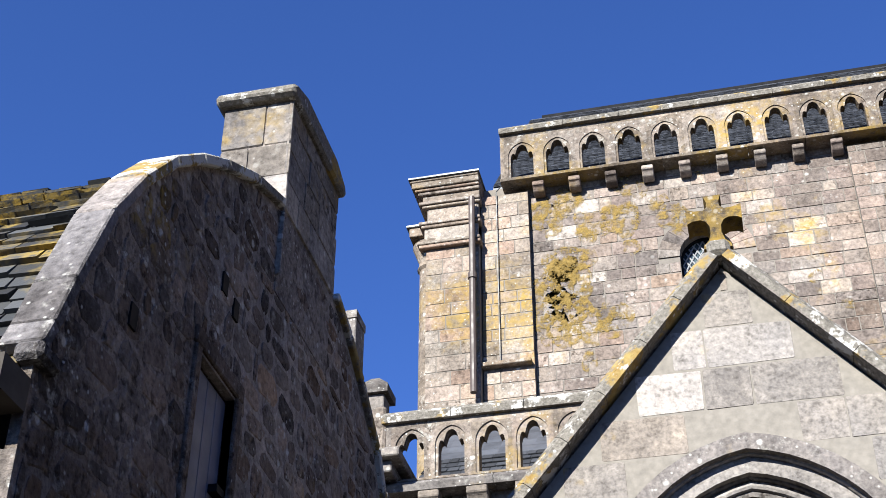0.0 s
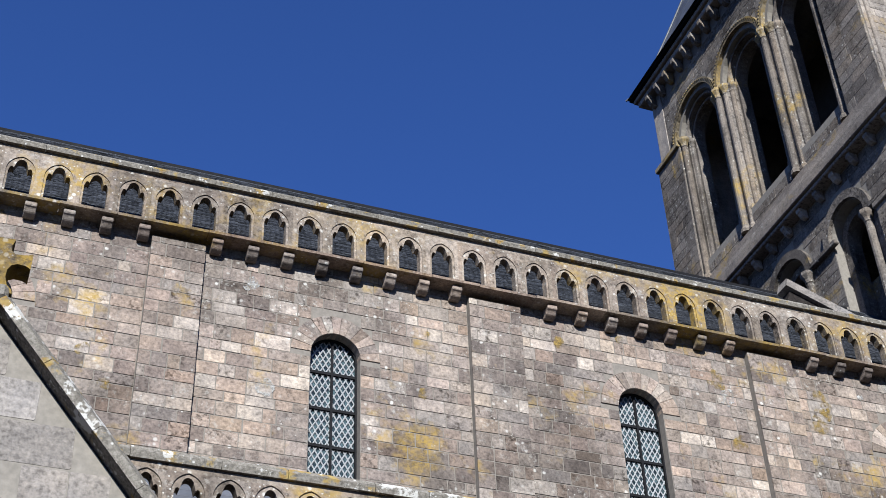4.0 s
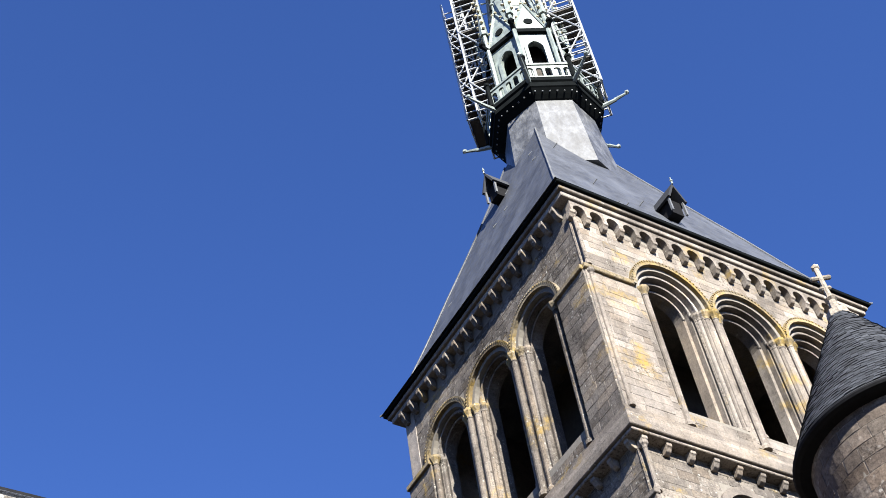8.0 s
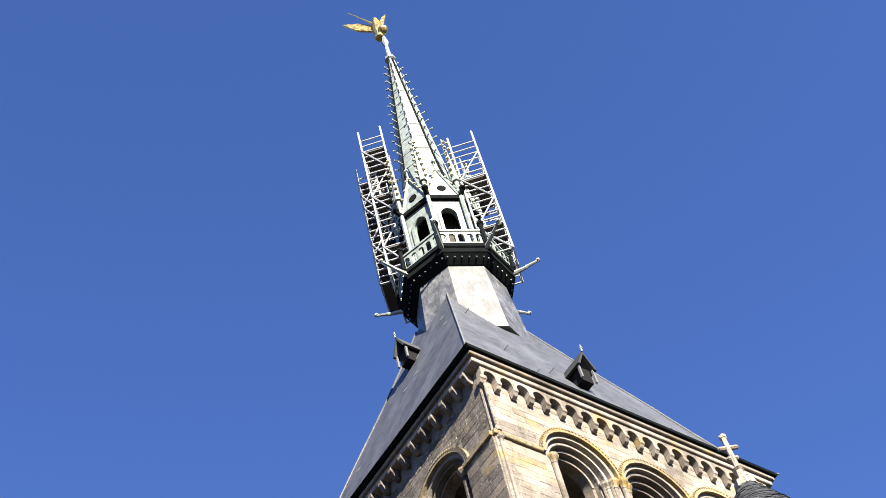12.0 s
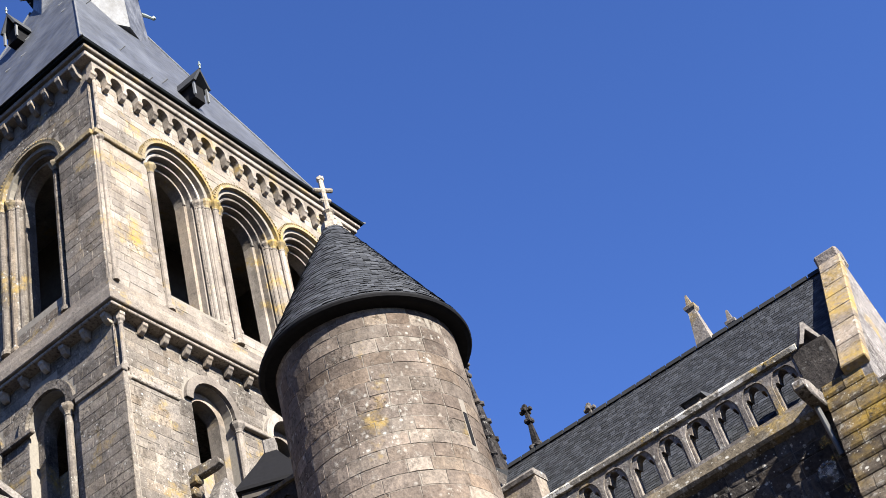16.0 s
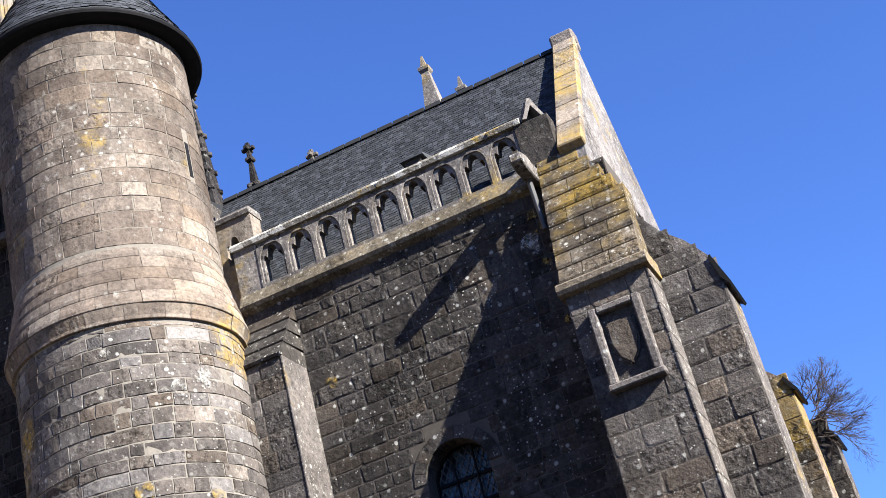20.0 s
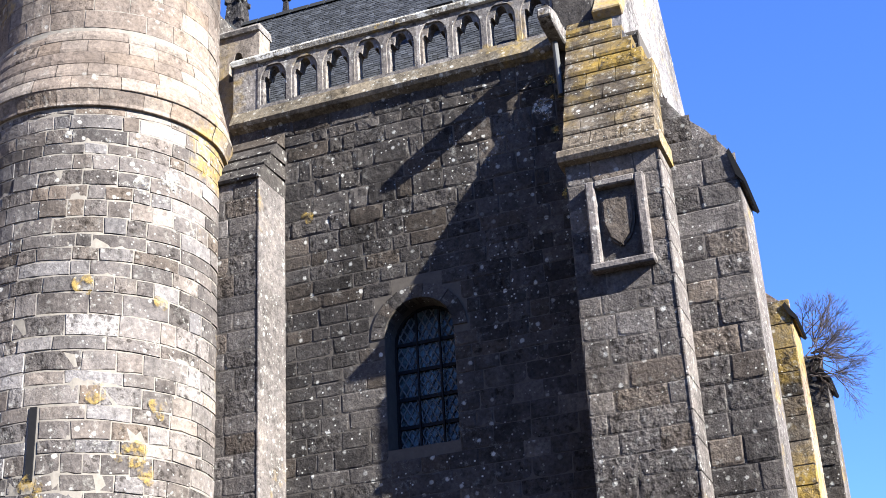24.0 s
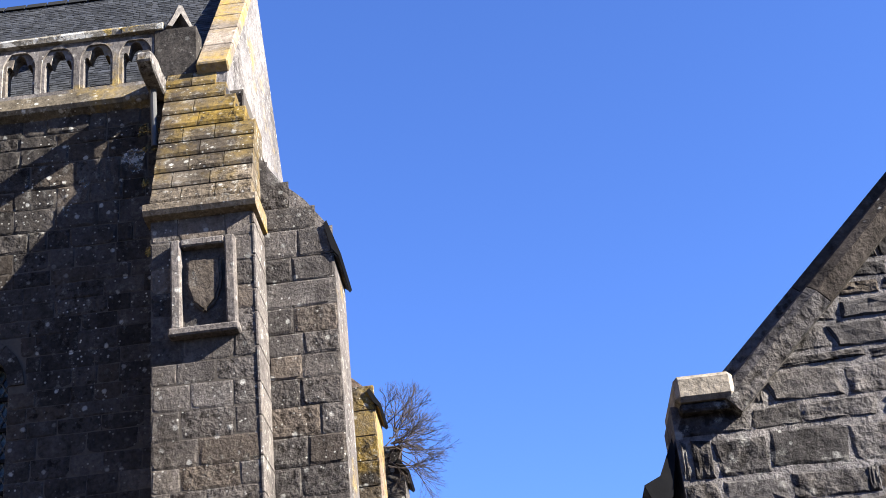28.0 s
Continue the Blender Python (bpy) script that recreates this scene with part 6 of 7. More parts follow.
    for i in range(rows):
        z0, z1 = 16.86 + 3.3 * i / rows, 16.86 + 3.3 * (i + 1.25) / rows
        ra, rb = 1.91 - 1.74 * i / rows, 1.91 - 1.74 * (i + 1.25) / rows
        if rb < 0.15:
            break
        n = max(10, int(2 * math.pi * ra / 0.13))
        off = rng.random()
        for k in range(n):
            a0, a1 = (k + off) * 2 * math.pi / n, (k + off + 0.96) * 2 * math.pi / n
            l = 0.012 + rng.uniform(0, 0.012)
            q = len(V)
            dz = rng.uniform(-0.015, 0.015)
            V += [((ra + l) * math.cos(a0), (ra + l) * math.sin(a0), z0 + dz), ((ra + l) * math.cos(a1), (ra + l) * math.sin(a1), z0 + dz),
                  ((rb + 0.006) * math.cos(a1), (rb + 0.006) * math.sin(a1), z1), ((rb + 0.006) * math.cos(a0), (rb + 0.006) * math.sin(a0), z1),
                  (ra * math.cos(a0), ra * math.sin(a0), z0 + dz), (ra * math.cos(a1), ra * math.sin(a1), z0 + dz)]
            F += [(q, q + 1, q + 2, q + 3), (q + 4, q + 5, q + 1, q)]
    me = bpy.data.meshes.new("slating")
    me.from_pydata(V, [], F)
    me.materials.append(M["slate"])
    tagged(hang(new("slating", me), roof), kind="stuff")
    bm = bmesh.new()
    lathe(bm, [(0.24, 20.07), (0.22, 20.25), (0.1, 20.29), (0.08, 20.57), (0.13, 20.62), (0.06, 20.69), (0.055, 21.55)], 8)
    fin = part("finial", bm, M["cap"], tr, "pale stone cross finial")
    for z, wd in ((20.9, 0.12), (21.2, 0.21)):
        part("finial_arm", boxes((-wd, wd, -0.05, 0.05, z, z + 0.1), bevel=0.03), M["cap"], fin, m=pose(0, 0, 0, 0, 0, -35))
    bm = bmesh.new()
    bmesh.ops.create_icosphere(bm, subdivisions=1, radius=0.09, matrix=Matrix.Translation((0, 0, 21.57)))
    part("finial_knop", bm, M["cap"], fin)
    return tr


turret()

# ---- lower transept with the shaded west wall ----
WX = 18.6


def lower_transept():
    lt = thing("lower_transept", "dark weathered granite chapel wall with one arched window", "church chapel", pose(WX, 0, 0, 0, 0, -90))
    u0, u1 = -12.4, -2.95
    wc, wa, ws, wsp = -6.45, 0.51, 6.5, 8.1
    bm = bmesh.new()
    holed_wall(bm, u0, u1, 0, 11.98, 0.03, 0.95, [(wc, ws, round_curve(wa, wsp))])
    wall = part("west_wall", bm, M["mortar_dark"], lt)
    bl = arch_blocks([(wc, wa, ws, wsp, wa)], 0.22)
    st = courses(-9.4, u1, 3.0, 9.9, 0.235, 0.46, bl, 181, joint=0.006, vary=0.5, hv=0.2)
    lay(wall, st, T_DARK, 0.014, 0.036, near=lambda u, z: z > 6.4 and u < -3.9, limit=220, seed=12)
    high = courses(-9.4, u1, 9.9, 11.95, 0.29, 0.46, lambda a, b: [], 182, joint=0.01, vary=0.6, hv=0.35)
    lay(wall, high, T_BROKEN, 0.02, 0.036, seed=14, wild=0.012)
    voussoirs(wall, wc, wa, wsp, 0.2, 0.0, M["dark"], 11, seed=3)
    lattice_window(lt, wc, wa, ws, wsp, 0.4, rows=5, fine=0.11, lead="leadbar_dark", mullion=False)
    for du in (-wa / 3, wa / 3):
        part("upright_bar", boxes((wc + du - 0.012, wc + du + 0.012, 0.36, 0.4, ws, wsp + wa * 0.9)), M["iron"], lt)
    # sloping string and pierced parapet
    bm = bmesh.new()
    extrude_profile(bm, [(0.03, 11.86), (-0.1, 11.92), (-0.13, 11.98), (-0.02, 12.22), (0.3, 12.22), (0.3, 11.86)], -9.35, -4.1, "x")
    part("weathered_string", bm, M["string"], lt)
    unit = arcade_unit("chapel_parapet_arch", 0.532, 12.22, 13.07, 0.185, 12.28, 12.7, M["parapet"], back=0.2)
    par = part("parapet", boxes((-9.35, -8.92, 0.0, 0.2, 12.22, 13.07)), M["parapet"], lt, "lichened granite pierced parapet")
    arcade(par, [-8.65 + 0.532 * k for k in range(9)], unit, 0.02)
    part("end_block", boxes((-4.13, -3.55, -0.03, 0.3, 11.99, 13.07), bevel=0.01), M["dark"], par)
    coping_run(lt, -9.38, -4.0, 13.07, 13.2, -0.06, 0.28, M["crust_white"], 35, 0.9)
    # small gabled stop at the end of the parapet
    bm = bmesh.new()
    extrude_profile(bm, [(-0.25, 0), (-0.15, 0.2), (-0.035, 0.5), (0.035, 0.5), (0.16, 0.22), (0.28, 0), (0.21, 0), (0.0, 0.33), (-0.16, 0)], -0.1, 0.3)
    stop = part("gabled_stop", bm, M["coping"], lt, "small gabled stone stop with a dark hollow", pose(-3.82, 0.1, 13.1, 0, 0, 35) @ Matrix.Scale(0.78, 4))
    # dark plug: the shade inside the stop is put into its colour
    bm = bmesh.new()
    extrude_profile(bm, [(-0.16, 0), (0.0, 0.33), (0.21, 0)], 0.12, 0.28)
    part("hollow", bm, M["mortar_dark"], stop)
    # roof
    bm = bmesh.new()
    ridge_y, ridge_z = 2.55, 15.78
    extrude_profile(bm, [(0.42, 12.0), (0.42, 12.35), (ridge_y, ridge_z), (5.0, 11.6), (5.0, 11.3), (0.42, 11.3)], -10.6, -3.45, "x")
    roof = part("roof", bm, M["slate"], lt, "dark slate pitched roof")
    run = math.hypot(ridge_y - 0.42, ridge_z - 12.35)
    slate_rows(roof, Matrix.Translation((-10.6, 0.4, 12.34)) @ Matrix.Rotation(math.atan2(ridge_z - 12.35, ridge_y - 0.42), 4, "X"), 7.15, run, 0.08, 0.1, M["slate"], 31, pieces=lambda x, y: x > 3.0 and y < 1.2, thick=0.005)
    rng = random.Random(6)
    k = -10.6
    while k < -3.6:
        bm = bmesh.new()
        extrude_profile(bm, [(ridge_y - 0.1, ridge_z - 0.06), (ridge_y, ridge_z + 0.08), (ridge_y + 0.1, ridge_z - 0.06)], k, k + 0.31, "x")
        part("ridge_tile", bm, M["slate_dark"], roof)
        k += 0.34
    for u, s in ((-6.2, 0.42), (-9.75, 0.42)):
        y = 0.42 + (ridge_y - 0.42) * s
        z = 12.35 + (ridge_z - 12.35) * s
        part("roof_vent", boxes((u - 0.14, u + 0.16, y - 0.35, y + 0.1, z - 0.12, z + 0.13)), M["wood"], roof, "small slate roof vent")
        bm = bmesh.new()
        extrude_profile(bm, [(y - 0.42, z + 0.12), (y - 0.42, z + 0.15), (y + 0.5, z + 0.42), (y + 0.4, z + 0.1)], u - 0.2, u + 0.24, "x")
        part("vent_cover", bm, M["slate"], roof)
    # gable wall with raking coping, its sunlit face to the south
    bm = bmesh.new()
    gz, ez = 15.74, 11.9
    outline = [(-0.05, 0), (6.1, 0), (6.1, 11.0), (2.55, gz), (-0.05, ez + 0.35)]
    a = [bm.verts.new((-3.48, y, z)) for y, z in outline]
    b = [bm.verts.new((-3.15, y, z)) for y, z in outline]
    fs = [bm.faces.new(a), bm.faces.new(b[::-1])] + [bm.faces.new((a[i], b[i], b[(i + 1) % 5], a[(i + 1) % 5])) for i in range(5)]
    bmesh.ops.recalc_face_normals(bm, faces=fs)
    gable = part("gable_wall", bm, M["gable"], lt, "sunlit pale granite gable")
    L = math.hypot(2.6, gz - ez - 0.35)
    d, ang = 0.0, math.atan2(gz - ez - 0.35, 2.6)
    while d < L:
        w = min(rng.uniform(0.5, 0.8), L - d)
        bm = bmesh.new()
        box(bm, -3.54, -3.11, d + 0.004, d + w - 0.004, 0.0, 0.17, 0.02)
        part("coping_stone", bm, M["goldcap"], gable, m=Matrix.Translation((0, -0.05, ez + 0.33)) @ Matrix.Rotation(ang, 4, "X"))
        d += w
    part("apex_stone", boxes((-3.56, -3.11, 2.38, 2.74, gz - 0.12, gz + 0.26), bevel=0.04), M["edge"], gable)
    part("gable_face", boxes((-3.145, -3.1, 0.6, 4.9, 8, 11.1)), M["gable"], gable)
    for y, z, size, mat in ((4.38, 11.07, 0.15, "lichen"), (5.29, 10.45, 0.07, "lichen"), (4.22, 11.5, 0.13, "ochre"), (4.18, 11.25, 0.1, "ochre"), (4.26, 10.7, 0.07, "ochre"), (4.15, 10.2, 0.08, "ochre"), (4.2, 9.7, 0.06, "ochre"), (8.1, 10.2, 0.09, "ochre"), (5.05, 10.8, 0.06, "lichen"), (6.9, 11.2, 0.05, "lichen"), (5.8, 10.9, 0.05, "lichen")):
        part("lichen_patch", blot(size, int(100 * z)), M[mat], wall, "white lichen patch" if mat == "lichen" else "ochre lichen patch", Matrix.Translation((-y, 0.006, z)))
    # rear walls that close the body
    part("east_wall", boxes((-10.6, -3.5, 4.2, 4.9, 0, 11.3)), M["dark"], lt)
    return lt


lower_transept()


def west_buttress():
    """The deep buttress with a stepped, lichened slope, a ledge and a framed niche."""
    b = thing("buttress", "deep dark granite buttress with stepped ochre-lichened slope and framed niche", "buttress", pose(WX, 0, 0, 0, 0, -90))
    u0, u1, f = -3.95, -2.72, -0.95
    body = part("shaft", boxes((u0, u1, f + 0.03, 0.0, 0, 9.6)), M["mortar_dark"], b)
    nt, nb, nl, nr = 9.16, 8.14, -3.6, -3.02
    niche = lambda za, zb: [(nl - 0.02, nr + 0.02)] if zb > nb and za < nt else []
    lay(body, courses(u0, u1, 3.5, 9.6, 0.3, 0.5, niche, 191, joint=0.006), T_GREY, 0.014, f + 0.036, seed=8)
    # stones on the sunny side, with sunlight put into their paler colour
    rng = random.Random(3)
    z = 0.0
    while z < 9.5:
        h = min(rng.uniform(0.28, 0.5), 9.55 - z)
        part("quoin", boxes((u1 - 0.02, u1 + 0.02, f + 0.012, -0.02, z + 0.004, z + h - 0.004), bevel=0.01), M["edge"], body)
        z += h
    ledge = bmesh.new()
    extrude_profile(ledge, [(f - 0.13, 9.66), (f - 0.1, 9.6), (f, 9.58), (0, 9.58), (0, 9.82), (f, 9.82), (f - 0.13, 9.74)], u0 - 0.06, u1 + 0.06, "x")
    part("ledge", ledge, M["darkgold"], b)
    n = 9
    for k in range(n):
        y0 = f + 0.95 * k / n * 0.98
        z0 = 9.79 + 2.5 * k / n
        zt = z0 + 2.5 / n
        uu = u0 + 0.02
        right = u1 - 0.5 * max(0.0, z0 - 10.9)
        st = courses(u0, right, 0, 0.2, 0.2, 0.55, lambda a, q: [], 200 + k)
        for u, _, w, _ in st:
            bm = bmesh.new()
            extrude_profile(bm, [(y0 - 0.035, z0 + 0.05), (y0 - 0.03, z0 + 0.0), (0.0, z0 - 0.03), (0.0, zt), (y0 + 0.1, zt + 0.02)], u - w / 2, u + w / 2, "x")
            part("weathering_stone", bm, M["darkgold"], b)
    # weathered foot of the gable that cuts across the slope, in world places
    bm = bmesh.new()
    for p in ((18.12, 2.73, 10.9), (20.0, 2.73, 10.9), (20.0, 3.4, 12.6), (18.66, 3.4, 12.6), (18.2, 3.6, 10.9), (20.0, 3.6, 10.9), (20.0, 3.6, 12.6), (18.7, 3.6, 12.6)):
        bm.verts.new(pose(WX, 0, 0, 0, 0, -90).inverted() @ Vector(p))
    bmesh.ops.convex_hull(bm, input=bm.verts[:])
    part("gable_foot", bm, M["gable"], b)
    # niche with moulded frame and a worn shield
    nich = part("niche", boxes((nl, nr, f + 0.02, f + 0.2, nb, nt)), M["dark"], b, "framed niche with a worn carved shield")
    for r in ((nl - 0.09, nl + 0.03, f - 0.1, f + 0.16, nb - 0.05, nt + 0.08), (nr - 0.03, nr + 0.09, f - 0.1, f + 0.16, nb - 0.05, nt + 0.08), (nl + 0.03, nr - 0.03, f - 0.1, f + 0.16, nt - 0.02, nt + 0.08), (nl - 0.12, nr + 0.12, f - 0.13, f + 0.16, nb - 0.14, nb - 0.04)):
        part("niche_frame", boxes(r, bevel=0.02), M["edge"], nich)
    bm = bmesh.new()
    c = (nl + nr) / 2
    shield = [(-0.2, 0.35), (0.2, 0.35), (0.21, 0.0), (0.14, -0.25), (0, -0.4), (-0.14, -0.25), (-0.21, 0.0)]
    extrude_profile(bm, [(c + u, 8.66 + v * 0.92) for u, v in shield], f - 0.05, f + 0.06)
    bmesh.ops.bevel(bm, geom=bm.edges[:], offset=0.03, segments=2, affect="EDGES")
    part("shield", bm, M["house"], nich)
    part("lower_ledge", boxes((u0 - 0.05, u1 + 0.05, f - 0.1, 0, 4.85, 5.01), bevel=0.03), M["coping"], b)
    return b


west_buttress()


def small_pier():
    b = thing("buttress", "slim granite pier with sloped head beside the round turret", "buttress", pose(WX, 0, 0, 0, 0, -90))
    u0, u1, f = -9.3, -8.48, -0.8
    body = part("shaft", boxes((u0, u1, f + 0.03, 0.03, 0, 10.75)), M["mortar_dark"], b)
    lay(body, courses(u0, u1, 3.0, 10.75, 0.29, 0.45, lambda a, q: [], 211, joint=0.006), T_GREY, 0.014, f + 0.036, seed=8, limit=90)
    # south side of the pier, pale with sunlight put into its colour
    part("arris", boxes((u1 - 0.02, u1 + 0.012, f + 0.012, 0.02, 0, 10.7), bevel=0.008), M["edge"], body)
    for k in range(4):
        bm = bmesh.new()
        y0, z0 = f + 0.8 * k / 4, 10.6 + 0.27 * k
        extrude_profile(bm, [(y0 - 0.05, z0 + 0.02), (y0 - 0.03, z0 - 0.02), (0.03, z0 - 0.02), (0.03, z0 + 0.3), (y0 + 0.17, z0 + 0.27)], u0 - 0.3, u1 + 0.015, "x")
        part("weathering_stone", bm, M["dark"], b)
    return b


small_pier()


def south_buttress(x0, x1, y_wall, y_front, top, drip, mat, edge, label, seed, slab=0.72):
    """A buttress standing out to the south; its shaded flank is seen."""
    b = thing("buttress", label, "buttress")
    slope = [(y_front, drip), (y_front - 0.05, drip - 0.04), (y_front - 0.05, drip + 0.05), (y_front + 0.05, drip + slab)]
    n = 5
    for k in range(1, n + 1):
        q = k / n
        slope.append((y_front + 0.05 + (y_wall - y_front - 0.05) * q, drip + slab + (top - drip - slab) * q + (0.05 if k % 2 else -0.03)))
    bm = bmesh.new()
    extrude_profile(bm, [(y_wall, 0), (y_front, 0)] + slope, x0 + 0.03, x1, "x")
    body = part("shaft", bm, edge, b)
    flank = part("flank", boxes((-y_wall, -y_front - 0.01, 0.0, 0.02, 0, drip)), M["mortar_dark"], b, m=pose(x0 + 0.02, 0, 0, 0, 0, -90))

    def blocked(za, zb):
        zt = max(za, zb)
        if zt <= drip + 0.5:
            return []
        q = (zt - drip - 0.5) / max(0.1, top - drip - 0.5)
        return [(-y_front - (y_wall - y_front) * min(1, q), 9)]
    lay(flank, courses(-y_wall, -y_front, 3.5, top, 0.33, 0.6, blocked, seed, joint=0.006), mat, 0.02, 0.005, seed=seed, limit=120)
    bm = bmesh.new()
    extrude_profile(bm, [(y_front + 0.06, drip + slab + 0.04), (y_front - 0.09, drip - 0.02), (y_front - 0.06, drip - 0.05), (y_front + 0.02, drip + slab * 0.15), (y_front + 0.1, drip + slab)], x0 - 0.03, x1 + 0.03, "x")
    part("drip_slab", bm, M["iron"], b, "thin dark slab on the lower slope")
    return b


# where the shaft is edge stone, sun and shade are put into the colours
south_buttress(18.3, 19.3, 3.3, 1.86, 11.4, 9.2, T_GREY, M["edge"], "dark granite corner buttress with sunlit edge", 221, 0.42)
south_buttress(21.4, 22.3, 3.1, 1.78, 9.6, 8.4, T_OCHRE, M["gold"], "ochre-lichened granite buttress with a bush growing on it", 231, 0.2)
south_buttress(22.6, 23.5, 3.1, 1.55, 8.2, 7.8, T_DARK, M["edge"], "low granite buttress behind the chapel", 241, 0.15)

stone_spout("gargoyle", "long granite gargoyle spout above a lead pipe", pose(WX, 4.05, 12.05, 0, 0, -90) @ Matrix.Rotation(radians(4), 4, "X"), 0.85, 0.2, M["parapet"])


def rain_pipe():
    p = thing("rain_pipe", "grey lead pipe below the gargoyle", "pipe")
    bm = bmesh.new()
    tube(bm, (18.3, 4.08, 12.0), (18.32, 4.06, 11.05), 0.045, 10)
    part("pipe", bm, M["zinc"], p)
    bm = bmesh.new()
    tube(bm, (18.45, 3.97, 11.4), (18.5, 3.97, 9.5), 0.02, 6)
    part("cable", bm, M["iron"], p)


rain_pipe()

# far pinnacles of the choir behind the chapel roof
pinnacle(25.0, 11.68, 13.4, 19.4, 0.75, M["house"], crockets=5, cross=True, label="slender crocketed granite pinnacle behind the roof", taper=0.45)
pinnacle(27.0, 10.98, 15.0, 19.85, 0.7, M["coping"], cross=True, label="small granite pinnacle with cross finial")
pinnacle(26.4, 7.47, 14.8, 20.7, 1.0, M["coping"], obelisk=True, label="tall lichened granite obelisk pinnacle behind the ridge", taper=0.55)
pinnacle(27.8, 7.1, 15.2, 20.7, 0.9, M["coping"], obelisk=True, label="grey granite obelisk pinnacle behind the ridge", taper=0.4)
pinnacle(25.0, 12.88, 14.0, 21.5, 0.85, M["house"], crockets=6, cross=True, label="tall crocketed granite pinnacle behind the turret", taper=0.5)


def parapet_block():
    """The pierced end block between turret and chapel parapet."""
    b = thing("parapet_block", "pale granite block with a trefoil piercing beside the turret", "parapet", pose(18.75, 0, 0, 0, 0, -90))
    bm = bmesh.new()
    holed_wall(bm, -10.6, -8.98, 12.0, 13.78, 0.0, 0.35, [(-9.36, 12.95, trefoil_curve(0.16, 13.25))])
    part("block", bm, M["golden"], b)
    coping_run(b, -10.6, -8.96, 13.78, 13.9, -0.06, 0.4, M["coping"], 71)


parapet_block()


def bush(x, y, z, size):
    """A leafless shrub: forked twigs fanning out of the masonry."""
    b = thing("shrub", "bare twiggy shrub growing out of the buttress", "shrub", Matrix.Translation((x, y, z)))
    rng = random.Random(17)
    bm = bmesh.new()

    def grow(p, d, length, r, depth):
        q = p + d * length
        tube(bm, p, q, r, 4, r * 0.6)
        if depth:
            for _ in range(rng.choice((2, 3, 3))):
                e = (d + Vector((rng.uniform(-1, 1), rng.uniform(-1, 1), rng.uniform(-0.7, 0.9))) * 0.55).normalized()
                grow(q, e, length * rng.uniform(0.6, 0.9), r * 0.62, depth - 1)
    for k in range(34):
        foot = Vector((rng.uniform(-0.3, 0.3), rng.uniform(-0.12, 0.1), rng.uniform(-0.3, 0.35)))
        grow(foot, Vector((rng.uniform(-0.8, 0.8), -rng.uniform(0.1, 1.0), rng.uniform(-0.6, 1.0))).normalized(), size * rng.uniform(0.14, 0.27), 0.011, 5)
    part("branchwork", bm, M["twig"], b)


bush(22.3, 1.66, 8.1, 1.0)


# ---- house beside the terrace, left of the nave ----
HX = -3.6
PROFILE = [(5.8, 5.6), (5.88, 5.78), (6.02, 6.16), (6.31, 6.87), (6.65, 7.4), (7.03, 7.86), (7.45, 8.22), (7.9, 8.52), (8.5, 8.85), (9.14, 9.08), (9.9, 9.2), (10.72, 9.15), (11.2, 8.98), (11.66, 8.72), (12.3, 8.3), (12.75, 7.7), (13.0, 7.0)]


